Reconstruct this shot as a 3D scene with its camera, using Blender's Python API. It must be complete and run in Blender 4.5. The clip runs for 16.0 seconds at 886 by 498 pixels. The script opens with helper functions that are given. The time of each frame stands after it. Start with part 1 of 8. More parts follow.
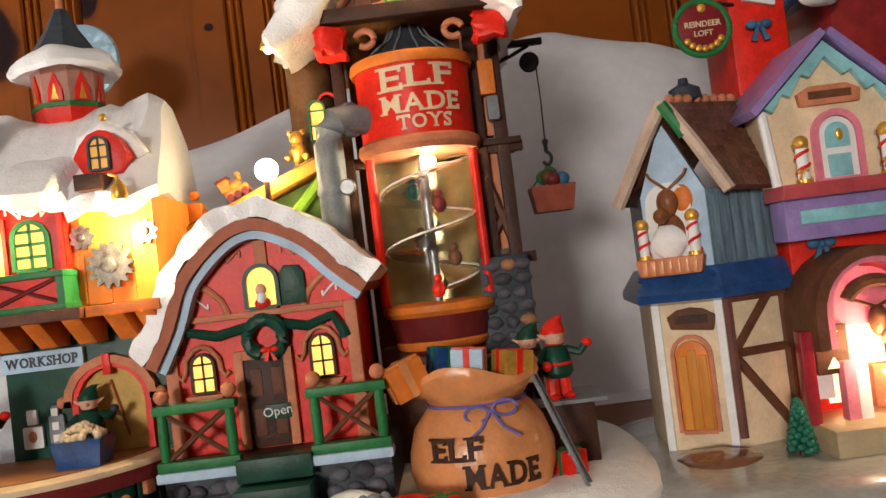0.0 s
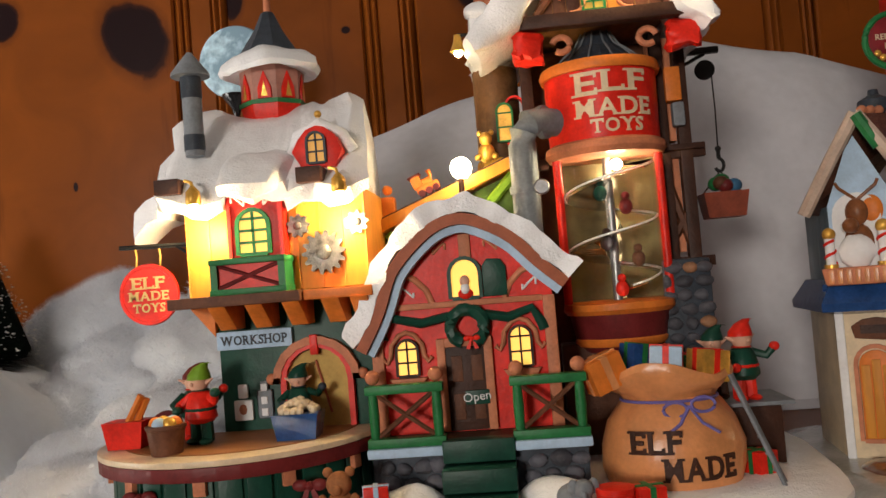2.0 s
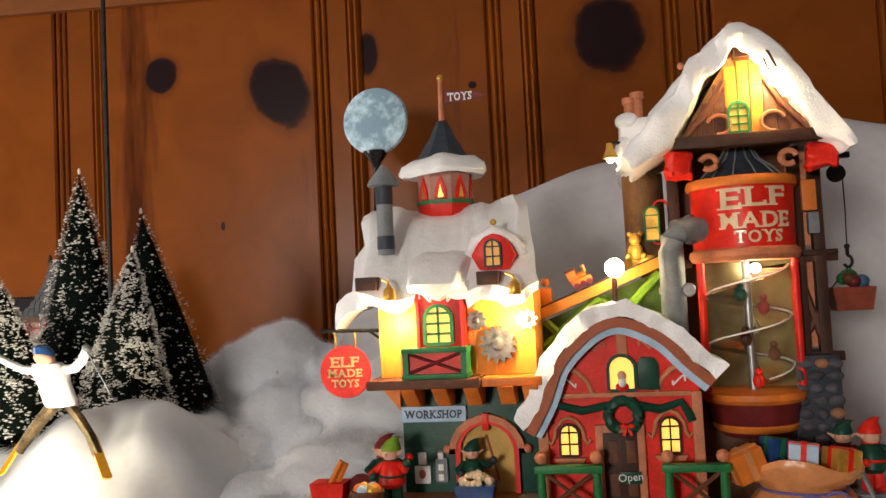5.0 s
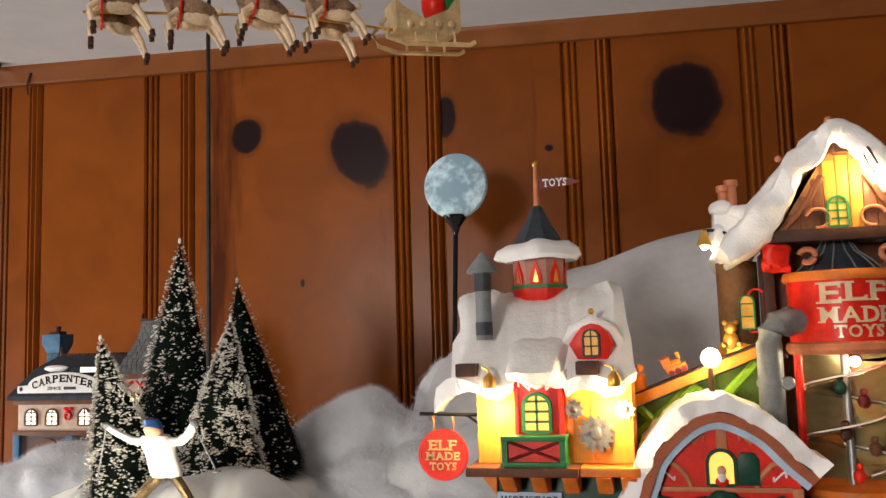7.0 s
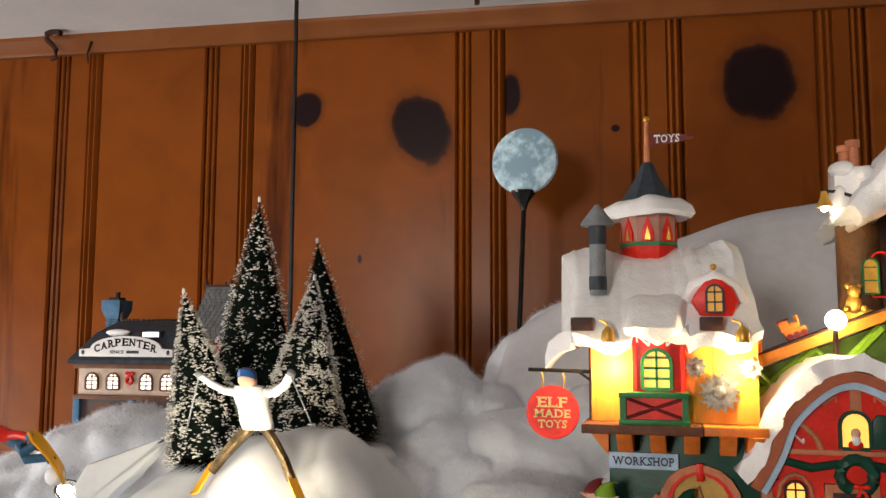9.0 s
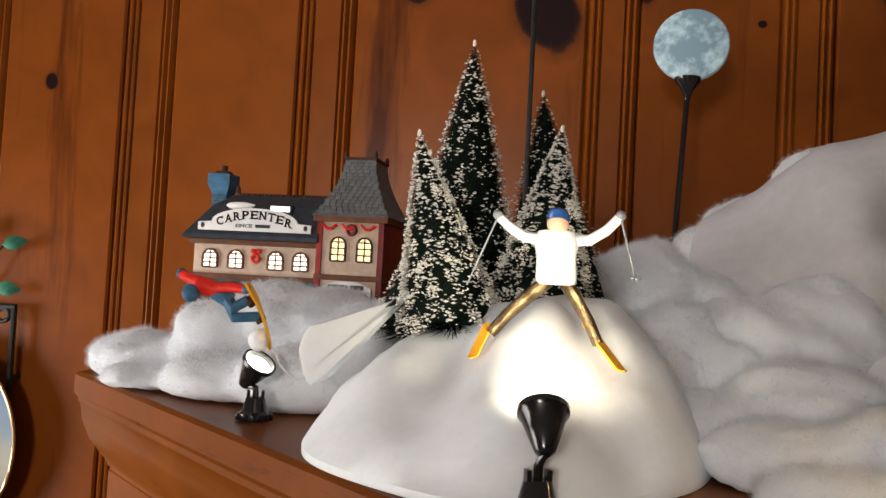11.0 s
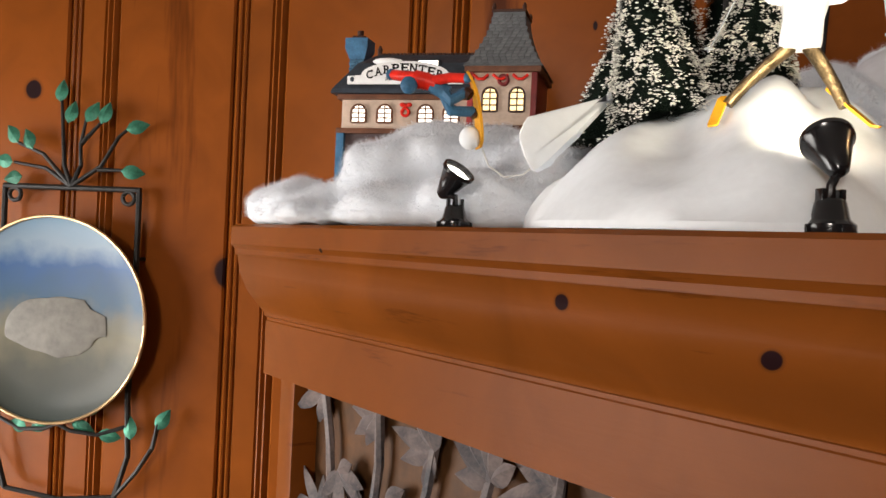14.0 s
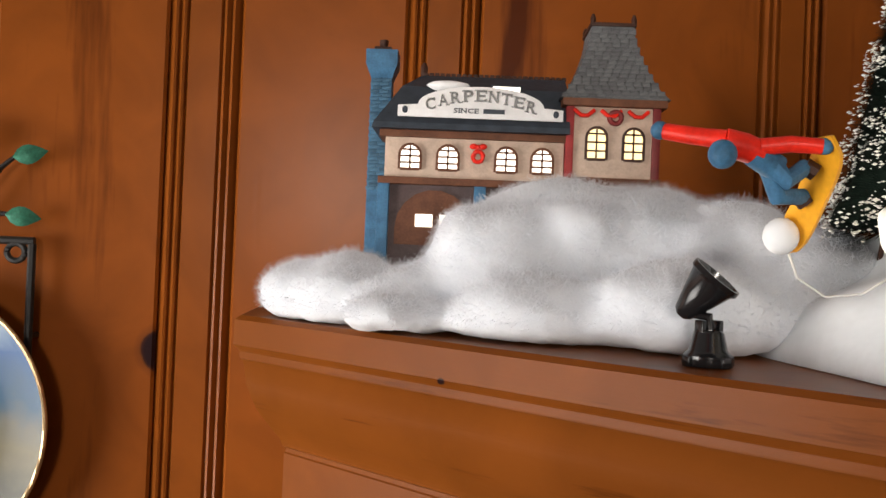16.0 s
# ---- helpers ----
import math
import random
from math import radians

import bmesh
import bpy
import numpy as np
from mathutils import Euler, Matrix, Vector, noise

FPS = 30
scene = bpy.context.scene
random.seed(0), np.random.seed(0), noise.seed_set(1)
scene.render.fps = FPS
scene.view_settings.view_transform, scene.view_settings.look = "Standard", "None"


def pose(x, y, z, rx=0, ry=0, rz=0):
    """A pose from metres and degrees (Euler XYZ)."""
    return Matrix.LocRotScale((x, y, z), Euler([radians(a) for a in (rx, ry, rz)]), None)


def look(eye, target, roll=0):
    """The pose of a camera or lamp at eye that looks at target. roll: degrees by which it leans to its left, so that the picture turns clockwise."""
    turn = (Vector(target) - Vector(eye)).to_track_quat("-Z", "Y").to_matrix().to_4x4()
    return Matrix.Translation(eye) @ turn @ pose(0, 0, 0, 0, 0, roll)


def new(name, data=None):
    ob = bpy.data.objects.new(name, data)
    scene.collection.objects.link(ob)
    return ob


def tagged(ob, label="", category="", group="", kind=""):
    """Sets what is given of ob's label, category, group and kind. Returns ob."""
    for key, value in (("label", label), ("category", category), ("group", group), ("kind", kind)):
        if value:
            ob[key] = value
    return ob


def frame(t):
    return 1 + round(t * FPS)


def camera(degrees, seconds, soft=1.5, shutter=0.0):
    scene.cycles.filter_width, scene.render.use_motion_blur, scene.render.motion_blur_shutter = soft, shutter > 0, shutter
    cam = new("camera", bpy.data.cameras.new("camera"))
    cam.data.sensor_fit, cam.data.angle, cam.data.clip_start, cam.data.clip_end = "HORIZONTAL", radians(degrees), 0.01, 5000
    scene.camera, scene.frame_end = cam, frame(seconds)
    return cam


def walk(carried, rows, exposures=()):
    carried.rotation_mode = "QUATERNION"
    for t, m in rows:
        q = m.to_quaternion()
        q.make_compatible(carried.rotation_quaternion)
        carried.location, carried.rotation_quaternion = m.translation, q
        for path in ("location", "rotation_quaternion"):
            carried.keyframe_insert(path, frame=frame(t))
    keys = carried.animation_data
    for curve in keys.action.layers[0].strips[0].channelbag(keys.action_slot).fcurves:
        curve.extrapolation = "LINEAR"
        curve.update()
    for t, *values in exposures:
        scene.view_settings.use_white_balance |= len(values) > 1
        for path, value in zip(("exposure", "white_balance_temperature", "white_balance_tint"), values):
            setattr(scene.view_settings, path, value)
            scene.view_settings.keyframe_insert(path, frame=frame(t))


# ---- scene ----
cam = camera(54.3, 16.0)
METRES, EYE, TILT, LEAN, TURN = 1.3, 1.66, 0.0, 0.0, 0.0
ROWS = [
    (0.0, 0.0, 0.0, 0.0, 0.2, 1.65, 7.0),
    (0.5, -0.0039, 0.0039, -0.0015, -0.12, 1.8, 6.79),
    (1.0, -0.0286, -0.0062, -0.0003, 2.23, 2.08, 6.27),
    (1.5, -0.0428, -0.0092, -0.0017, 4.06, 2.25, 5.28),
    (2.0, -0.0464, -0.0166, 0.0012, 5.17, 2.44, 4.63),
    (2.5, -0.0521, -0.013, -0.0035, 6.15, 2.49, 4.05),
    (3.0, -0.0646, -0.0048, -0.0024, 7.17, 2.38, 3.31),
    (5.5, -0.0736, -0.0892, 0.0552, 11.73, 3.73, 2.7),
    (6.0, -0.0761, -0.091, 0.0658, 12.87, 4.52, 2.39),
    (6.5, -0.0819, -0.0938, 0.0691, 13.81, 5.18, 2.1),
    (7.0, -0.0891, -0.0941, 0.0652, 14.37, 5.81, 1.66),
    (7.5, -0.0929, -0.0976, 0.0678, 14.62, 6.19, 1.18),
    (8.0, -0.0944, -0.095, 0.0665, 14.83, 6.41, 0.76),
    (8.5, -0.1055, -0.0919, 0.0635, 15.21, 6.29, 0.06),
    (9.0, -0.1379, -0.0895, 0.0419, 15.43, 5.93, -0.18),
    (9.5, -0.1872, -0.0848, 0.0189, 16.25, 4.64, -1.33),
    (12.0, -0.3671, -0.0467, -0.0118, 9.4, 2.09, -3.98),
    (12.5, -0.362, -0.0718, 0.0024, 9.85, 2.05, -4.54),
    (13.0, -0.3472, -0.0704, -0.0104, 12.65, 1.69, -4.38),
    (13.5, -0.381, -0.0864, -0.0475, 13.84, 1.62, -4.9),
    (14.0, -0.4191, -0.0787, -0.1026, 13.6, -0.19, -2.63),
    (14.5, -0.4488, -0.0999, -0.1051, 11.69, -0.55, -1.62),
    (15.0, -0.4849, -0.0695, -0.1138, 11.21, -0.89, -1.11),
    (15.5, -0.5665, 0.0178, -0.078, 5.03, -0.48, -0.69),
    (16.0, -0.6231, 0.0831, -0.0554, 1.39, 0.49, -2.41),
]
walk(cam, [(t, pose(0, 0, EYE, TILT, LEAN, TURN) @ pose(METRES * x, METRES * y, METRES * z, 90 + pitch, roll, yaw)) for t, x, y, z, yaw, pitch, roll in ROWS],
     exposures=[(0.0, 0.27), (0.6, 0.15), (1.5, -0.02), (3.2, -0.1), (5.4, -0.05), (8.0, -0.1), (9.7, -0.2), (12.0, -0.2), (14.0, -0.06), (15.5, -0.12), (16.0, -0.08)])

# ---- light ----
def lamp(name, kind, m, energy, color, size=0.01, size_y=None, spot=60, blend=0.5):
    d = bpy.data.lights.new(name, kind)
    d.energy, d.color = energy, color
    if kind == "AREA":
        d.shape, d.size, d.size_y = "RECTANGLE", size, size_y
    else:
        d.shadow_soft_size = size
    if kind == "SPOT":
        d.spot_size, d.spot_blend = radians(spot), blend
    ob = new(name, d)
    ob.matrix_world = m
    return ob


world = bpy.data.worlds.new("world")
scene.world = world
world.use_nodes = True
sky = world.node_tree.nodes.new("ShaderNodeTexSky")
sky.sky_type, sky.sun_disc, sky.sun_elevation, sky.sun_rotation = "NISHITA", False, radians(35), radians(200)
world.node_tree.links.new(sky.outputs[0], world.node_tree.nodes["Background"].inputs[0])
world.node_tree.nodes["Background"].inputs[1].default_value = 0.1
DAY = (1.0, 0.95, 0.9)
lamp("window_light_west", "AREA", look((-2.44, 0.1, 1.15), (-1.2, 1.0, 1.15)), 19, DAY, 1.2, 1.0).data.spread = radians(100)
lamp("window_light_south", "AREA", look((-0.78, -2.24, 1.87), (-0.55, 1, 1.2)), 35, (1.0, 0.91, 0.82), 0.4, 0.36)
WARM = (1.0, 0.7, 0.36)
LED = (1.0, 0.86, 0.62)


# ---- materials ----
def material(name, color, rough=0.5, var=0.12, scale=60, bump=0.1, metal=0.0, coat=0.0, emit=0.0, tint=None, grain=(1, 1, 1), sheen=0.0, trans=0.0, rand=0.0, spec=0.22, sss=0.0):
    """A painted or plain surface: colour that varies at two scales, and a fine relief."""
    m = bpy.data.materials.new(name)
    m.use_nodes = True
    nt = m.node_tree
    n, l = nt.nodes, nt.links
    b = n["Principled BSDF"]
    co = n.new("ShaderNodeTexCoord")
    mp = n.new("ShaderNodeMapping")
    mp.inputs["Scale"].default_value = grain
    l.new(co.outputs["Object"], mp.inputs[0])
    big, fine = n.new("ShaderNodeTexNoise"), n.new("ShaderNodeTexNoise")
    big.inputs["Scale"].default_value, fine.inputs["Scale"].default_value = scale, scale * 7
    big.inputs["Detail"].default_value = fine.inputs["Detail"].default_value = 3
    l.new(mp.outputs[0], big.inputs[0]), l.new(mp.outputs[0], fine.inputs[0])
    mixed = n.new("ShaderNodeMath")
    mixed.operation = "MULTIPLY_ADD"
    l.new(fine.outputs[0], mixed.inputs[0])
    mixed.inputs[1].default_value = 0.45
    l.new(big.outputs[0], mixed.inputs[2])
    ramp = n.new("ShaderNodeValToRGB")
    ramp.color_ramp.elements[0].position, ramp.color_ramp.elements[1].position = 0.45, 0.95
    dark = [c * (1 - 1.6 * var) for c in color]
    light = tint or [min(1, c * (1 + var)) for c in color]
    ramp.color_ramp.elements[0].color, ramp.color_ramp.elements[1].color = (*dark, 1), (*light, 1)
    l.new(mixed.outputs[0], ramp.inputs[0])
    out = ramp.outputs[0]
    if rand:
        info, hsv, rng = n.new("ShaderNodeObjectInfo"), n.new("ShaderNodeHueSaturation"), n.new("ShaderNodeMapRange")
        rng.inputs[3].default_value, rng.inputs[4].default_value = 1 - rand, 1 + rand
        l.new(info.outputs["Random"], rng.inputs[0]), l.new(rng.outputs[0], hsv.inputs["Value"])
        l.new(out, hsv.inputs["Color"])
        out = hsv.outputs[0]
    l.new(out, b.inputs["Base Color"])
    b.inputs["Roughness"].default_value, b.inputs["Metallic"].default_value = rough, metal
    b.inputs["Coat Weight"].default_value, b.inputs["Specular IOR Level"].default_value = coat, spec
    b.inputs["Sheen Weight"].default_value = sheen
    b.inputs["Transmission Weight"].default_value = trans
    if sss:
        b.inputs["Subsurface Weight"].default_value, b.inputs["Subsurface Scale"].default_value = sss, 0.012
        b.inputs["Subsurface Radius"].default_value = (1, 1, 1)
    if emit:
        l.new(out, b.inputs["Emission Color"])
        b.inputs["Emission Strength"].default_value = emit
    if bump:
        bp = n.new("ShaderNodeBump")
        bp.inputs["Strength"].default_value, bp.inputs["Distance"].default_value = bump, 0.002
        l.new(mixed.outputs[0], bp.inputs["Height"]), l.new(bp.outputs[0], b.inputs["Normal"])
    return m


def pine(name, color, grain, knots=(), rough=0.3, scale=1.0, rand=0.1, spec=0.13):
    """Varnished knotty pine: growth bands along the board, fine fibre, and dark knots (x, y, z, half width, half height)."""
    m = bpy.data.materials.new(name)
    m.use_nodes = True
    nt = m.node_tree
    n, l = nt.nodes, nt.links
    b = n["Principled BSDF"]
    co, mp = n.new("ShaderNodeTexCoord"), n.new("ShaderNodeMapping")
    mp.inputs["Scale"].default_value = grain
    l.new(co.outputs["Object"], mp.inputs[0])
    info, off = n.new("ShaderNodeObjectInfo"), n.new("ShaderNodeVectorMath")
    off.operation = "MULTIPLY_ADD"
    off.inputs[1].default_value = (7, 7, 7)
    l.new(info.outputs["Random"], off.inputs[0]), l.new(mp.outputs[0], off.inputs[2])
    band, fibre, blotch = (n.new("ShaderNodeTexNoise") for _ in range(3))
    for node, s in ((band, 18 * scale), (fibre, 130 * scale), (blotch, 4 * scale)):
        node.inputs["Scale"].default_value, node.inputs["Detail"].default_value = s, 4
        l.new(off.outputs[0], node.inputs[0])
    band.inputs["Distortion"].default_value = 0.6
    a1, a2 = n.new("ShaderNodeMath"), n.new("ShaderNodeMath")
    a1.operation = a2.operation = "MULTIPLY_ADD"
    a1.inputs[1].default_value, a2.inputs[1].default_value = 0.3, 1.0
    l.new(fibre.outputs[0], a1.inputs[0]), l.new(band.outputs[0], a1.inputs[2])
    l.new(blotch.outputs[0], a2.inputs[0]), l.new(a1.outputs[0], a2.inputs[2])
    ramp = n.new("ShaderNodeValToRGB")
    ramp.color_ramp.elements[0].position, ramp.color_ramp.elements[1].position = 0.8, 1.5
    ramp.color_ramp.elements[0].color = (color[0] * 0.5, color[1] * 0.42, color[2] * 0.4, 1)
    ramp.color_ramp.elements[1].color = (min(1, color[0] * 1.6), color[1] * 1.75, color[2] * 2.1, 1)
    l.new(a2.outputs[0], ramp.inputs[0])
    hsv, rng = n.new("ShaderNodeHueSaturation"), n.new("ShaderNodeMapRange")
    rng.inputs[3].default_value, rng.inputs[4].default_value = 1 - rand, 1 + rand
    l.new(info.outputs["Random"], rng.inputs[0]), l.new(rng.outputs[0], hsv.inputs["Value"]), l.new(ramp.outputs[0], hsv.inputs["Color"])
    mott, mr, mm = n.new("ShaderNodeTexNoise"), n.new("ShaderNodeMapRange"), n.new("ShaderNodeVectorMath")
    mott.inputs["Scale"].default_value, mott.inputs["Detail"].default_value, mott.inputs["Distortion"].default_value = 9, 5, 1.2
    l.new(co.outputs["Object"], mott.inputs[0]), l.new(mott.outputs[0], mr.inputs[0])
    mr.inputs[1].default_value, mr.inputs[2].default_value, mr.inputs[3].default_value, mr.inputs[4].default_value = 0.3, 0.7, 0.86, 1.12
    mm.operation = "MULTIPLY"
    l.new(hsv.outputs[0], mm.inputs[0]), l.new(mr.outputs[0], mm.inputs[1])
    out = mm.outputs[0]
    wob = n.new("ShaderNodeTexNoise")
    wob.inputs["Scale"].default_value, wob.inputs["Detail"].default_value = 22, 4
    l.new(co.outputs["Object"], wob.inputs[0])
    for x, y, z, rx, rz, *tilt in knots:
        sub, mul, ln = n.new("ShaderNodeVectorMath"), n.new("ShaderNodeVectorMath"), n.new("ShaderNodeVectorMath")
        sub.operation, mul.operation, ln.operation = "SUBTRACT", "MULTIPLY", "LENGTH"
        sub.inputs[1].default_value, mul.inputs[1].default_value = (x, y, z), (1 / rx, 0.02, 1 / rz)
        l.new(co.outputs["Object"], sub.inputs[0])
        turn = n.new("ShaderNodeVectorRotate")
        turn.rotation_type = "Y_AXIS"
        turn.inputs["Angle"].default_value = radians(tilt[0] if tilt else 0)
        l.new(sub.outputs[0], turn.inputs[0]), l.new(turn.outputs[0], mul.inputs[0]), l.new(mul.outputs[0], ln.inputs[0])
        add = n.new("ShaderNodeMath")
        add.operation = "MULTIPLY_ADD"
        add.inputs[1].default_value = 0.55
        l.new(wob.outputs[0], add.inputs[0]), l.new(ln.outputs["Value"], add.inputs[2])
        r = n.new("ShaderNodeValToRGB")
        r.color_ramp.elements[0].position, r.color_ramp.elements[1].position = 0.68, 0.84
        r.color_ramp.elements.new(0.745)
        r.color_ramp.elements.new(0.8)
        r.color_ramp.elements[3].position = 0.99
        for el, c in zip(r.color_ramp.elements, (1, 0.88, 0.3, 0)):
            el.color = (c, c, c, 1)
        half = n.new("ShaderNodeMath")
        half.operation = "MULTIPLY"
        half.inputs[1].default_value = 0.62
        l.new(add.outputs[0], half.inputs[0]), l.new(half.outputs[0], r.inputs[0])
        mix = n.new("ShaderNodeMix")
        mix.data_type = "RGBA"
        l.new(r.outputs[0], mix.inputs[0]), l.new(out, mix.inputs[6])
        mix.inputs[7].default_value = (0.016, 0.006, 0.007, 1)
        out = mix.outputs[2]
    l.new(out, b.inputs["Base Color"])
    b.inputs["Roughness"].default_value = rough
    b.inputs["Specular IOR Level"].default_value = spec
    bp = n.new("ShaderNodeBump")
    bp.inputs["Strength"].default_value, bp.inputs["Distance"].default_value = 0.12, 0.002
    l.new(a1.outputs[0], bp.inputs["Height"]), l.new(bp.outputs[0], b.inputs["Normal"])
    return m


def glass(name, color=(1, 1, 1), rough=0.02):
    m = bpy.data.materials.new(name)
    m.use_nodes = True
    b = m.node_tree.nodes["Principled BSDF"]
    b.inputs["Base Color"].default_value = (*color, 1)
    b.inputs["Transmission Weight"].default_value, b.inputs["Roughness"].default_value, b.inputs["IOR"].default_value = 1, rough, 1.15
    return m


def glow(name, color, strength):
    m = bpy.data.materials.new(name)
    m.use_nodes = True
    b = m.node_tree.nodes["Principled BSDF"]
    b.inputs["Base Color"].default_value = (*color, 1)
    b.inputs["Emission Color"].default_value, b.inputs["Emission Strength"].default_value = (*color, 1), strength
    return m


RED = material("red_paint", (0.72, 0.024, 0.012), 0.38, 0.18, 90, 0.15)
DARKRED = material("maroon_paint", (0.16, 0.02, 0.02), 0.45, 0.2, 90, 0.15)
GREEN = material("green_paint", (0.02, 0.17, 0.05), 0.42, 0.2, 90, 0.15)
PINEGREEN = material("dark_green_paint", (0.008, 0.055, 0.035), 0.4, 0.2, 90, 0.15)
LIME = material("lime_paint", (0.16, 0.3, 0.02), 0.5, 0.2, 70, 0.15)
YELLOW = material("golden_paint", (0.68, 0.27, 0.035), 0.5, 0.15, 70, 0.2, grain=(1, 1, 0.25))
ORANGE = material("orange_paint", (0.72, 0.2, 0.03), 0.45, 0.15, 70, 0.15)
PEACH = material("peach_trim_paint", (0.55, 0.2, 0.1), 0.5, 0.18, 110, 0.2)
BROWN = material("brown_paint", (0.13, 0.05, 0.025), 0.55, 0.25, 80, 0.3)
DARKBROWN = material("dark_brown_paint", (0.05, 0.02, 0.012), 0.5, 0.25, 80, 0.3)
RUST = material("roof_edge_paint", (0.36, 0.1, 0.045), 0.5, 0.15, 90, 0.2)
PALEBLUE = material("pale_blue_paint", (0.42, 0.58, 0.75), 0.5, 0.12, 90, 0.15)
BLUE = material("blue_paint", (0.02, 0.07, 0.22), 0.15, 0.25, 90, 0.2, coat=0.3)
SLATEBLUE = material("slate_blue_paint", (0.05, 0.15, 0.27), 0.5, 0.25, 90, 0.25)
GREY = material("grey_paint", (0.2, 0.22, 0.24), 0.5, 0.2, 90, 0.2)
DARKGREY = material("slate_grey_paint", (0.04, 0.05, 0.065), 0.45, 0.2, 120, 0.3)
STEEL = material("silver_paint", (0.3, 0.3, 0.3), 0.35, 0.2, 120, 0.2, metal=0.6)
CREAM = material("cream_paint", (0.75, 0.6, 0.4), 0.4, 0.12, 80, 0.15, coat=0.3)
BEIGE = material("beige_paint", (0.55, 0.42, 0.33), 0.5, 0.15, 90, 0.2)
WHITE = material("white_paint", (0.8, 0.8, 0.8), 0.5, 0.06, 90, 0.1)
PINK = material("pink_paint", (0.75, 0.22, 0.3), 0.4, 0.15, 90, 0.1, coat=0.3)
PURPLE = material("lilac_paint", (0.28, 0.2, 0.45), 0.4, 0.15, 90, 0.1, coat=0.3)
AQUA = material("aqua_paint", (0.25, 0.55, 0.6), 0.4, 0.15, 90, 0.1, coat=0.3)
SKIN = material("face_paint", (0.7, 0.4, 0.28), 0.5, 0.08, 90, 0.05)
TAN = material("burlap_tan_paint", (0.68, 0.28, 0.105), 0.3, 0.14, 60, 0.25, spec=0.5)
GOLD = material("gold_paint", (0.75, 0.42, 0.08), 0.3, 0.2, 90, 0.2, metal=0.5)
SNOWPAINT = material("painted_snow", (0.93, 0.94, 0.95), 0.34, 0.03, 110, 0.6, spec=0.45)
COTTON = material("cotton_batting", (0.7, 0.735, 0.78), 1.0, 0.03, 60, 0.5, sheen=0.2, sss=0.6)
FIBRE = bpy.data.materials.new("cotton_fibre")
FIBRE.use_nodes = True
fb = FIBRE.node_tree
fd, ft, fm = fb.nodes.new("ShaderNodeBsdfDiffuse"), fb.nodes.new("ShaderNodeBsdfTranslucent"), fb.nodes.new("ShaderNodeMixShader")
fd.inputs[0].default_value = ft.inputs[0].default_value = (0.8, 0.83, 0.88, 1)
fb.links.new(fd.outputs[0], fm.inputs[1]), fb.links.new(ft.outputs[0], fm.inputs[2])
fb.links.new(fm.outputs[0], fb.nodes["Material Output"].inputs[0])
FOAM = material("white_foam", (0.79, 0.83, 0.87), 0.8, 0.04, 25, 0.15, sss=0.4)
SHEET = material("grey_white_felt", (0.6, 0.6, 0.63), 0.95, 0.08, 14, 0.3)
BLACK = material("black_plastic", (0.01, 0.01, 0.011), 0.18, 0.2, 60, 0.02, spec=0.5)
IRON = material("black_iron", (0.018, 0.017, 0.016), 0.45, 0.3, 120, 0.3)
NEEDLE = material("dark_needles", (0.004, 0.009, 0.006), 0.8, 0.3, 200, 0, spec=0.1)
FLOCK = material("flocked_tips", (0.86, 0.85, 0.8), 0.8, 0.06, 200, 0)
LEAFGREEN = material("verdigris_leaf", (0.04, 0.17, 0.11), 0.4, 0.35, 60, 0.3, metal=0.3)
PEWTER = material("pewter_vine", (0.13, 0.14, 0.165), 0.5, 0.4, 40, 0.4, tint=(0.2, 0.16, 0.15))
PLASTER = material("white_ceiling_paint", (0.72, 0.74, 0.76), 0.85, 0.04, 8, 0.2)
CARPET = material("beige_carpet", (0.3, 0.24, 0.18), 0.95, 0.2, 40, 0.5)
RIM = material("brass_rim", (0.6, 0.42, 0.22), 0.3, 0.2, 60, 0.1, metal=0.8)
WIRE = material("clear_wire", (0.6, 0.6, 0.58), 0.2, 0.05, 60, 0)
WINDOW = glow("lit_window", (1.0, 0.56, 0.1), 1.1)
WHITEWIN = glow("bright_window", (1.0, 0.93, 0.8), 2.4)
BULB = glow("bulb", (1.0, 0.8, 0.45), 60)
LENS = glow("led_lens", (1.0, 0.93, 0.78), 14)
GLASS = glass("clear_plastic")


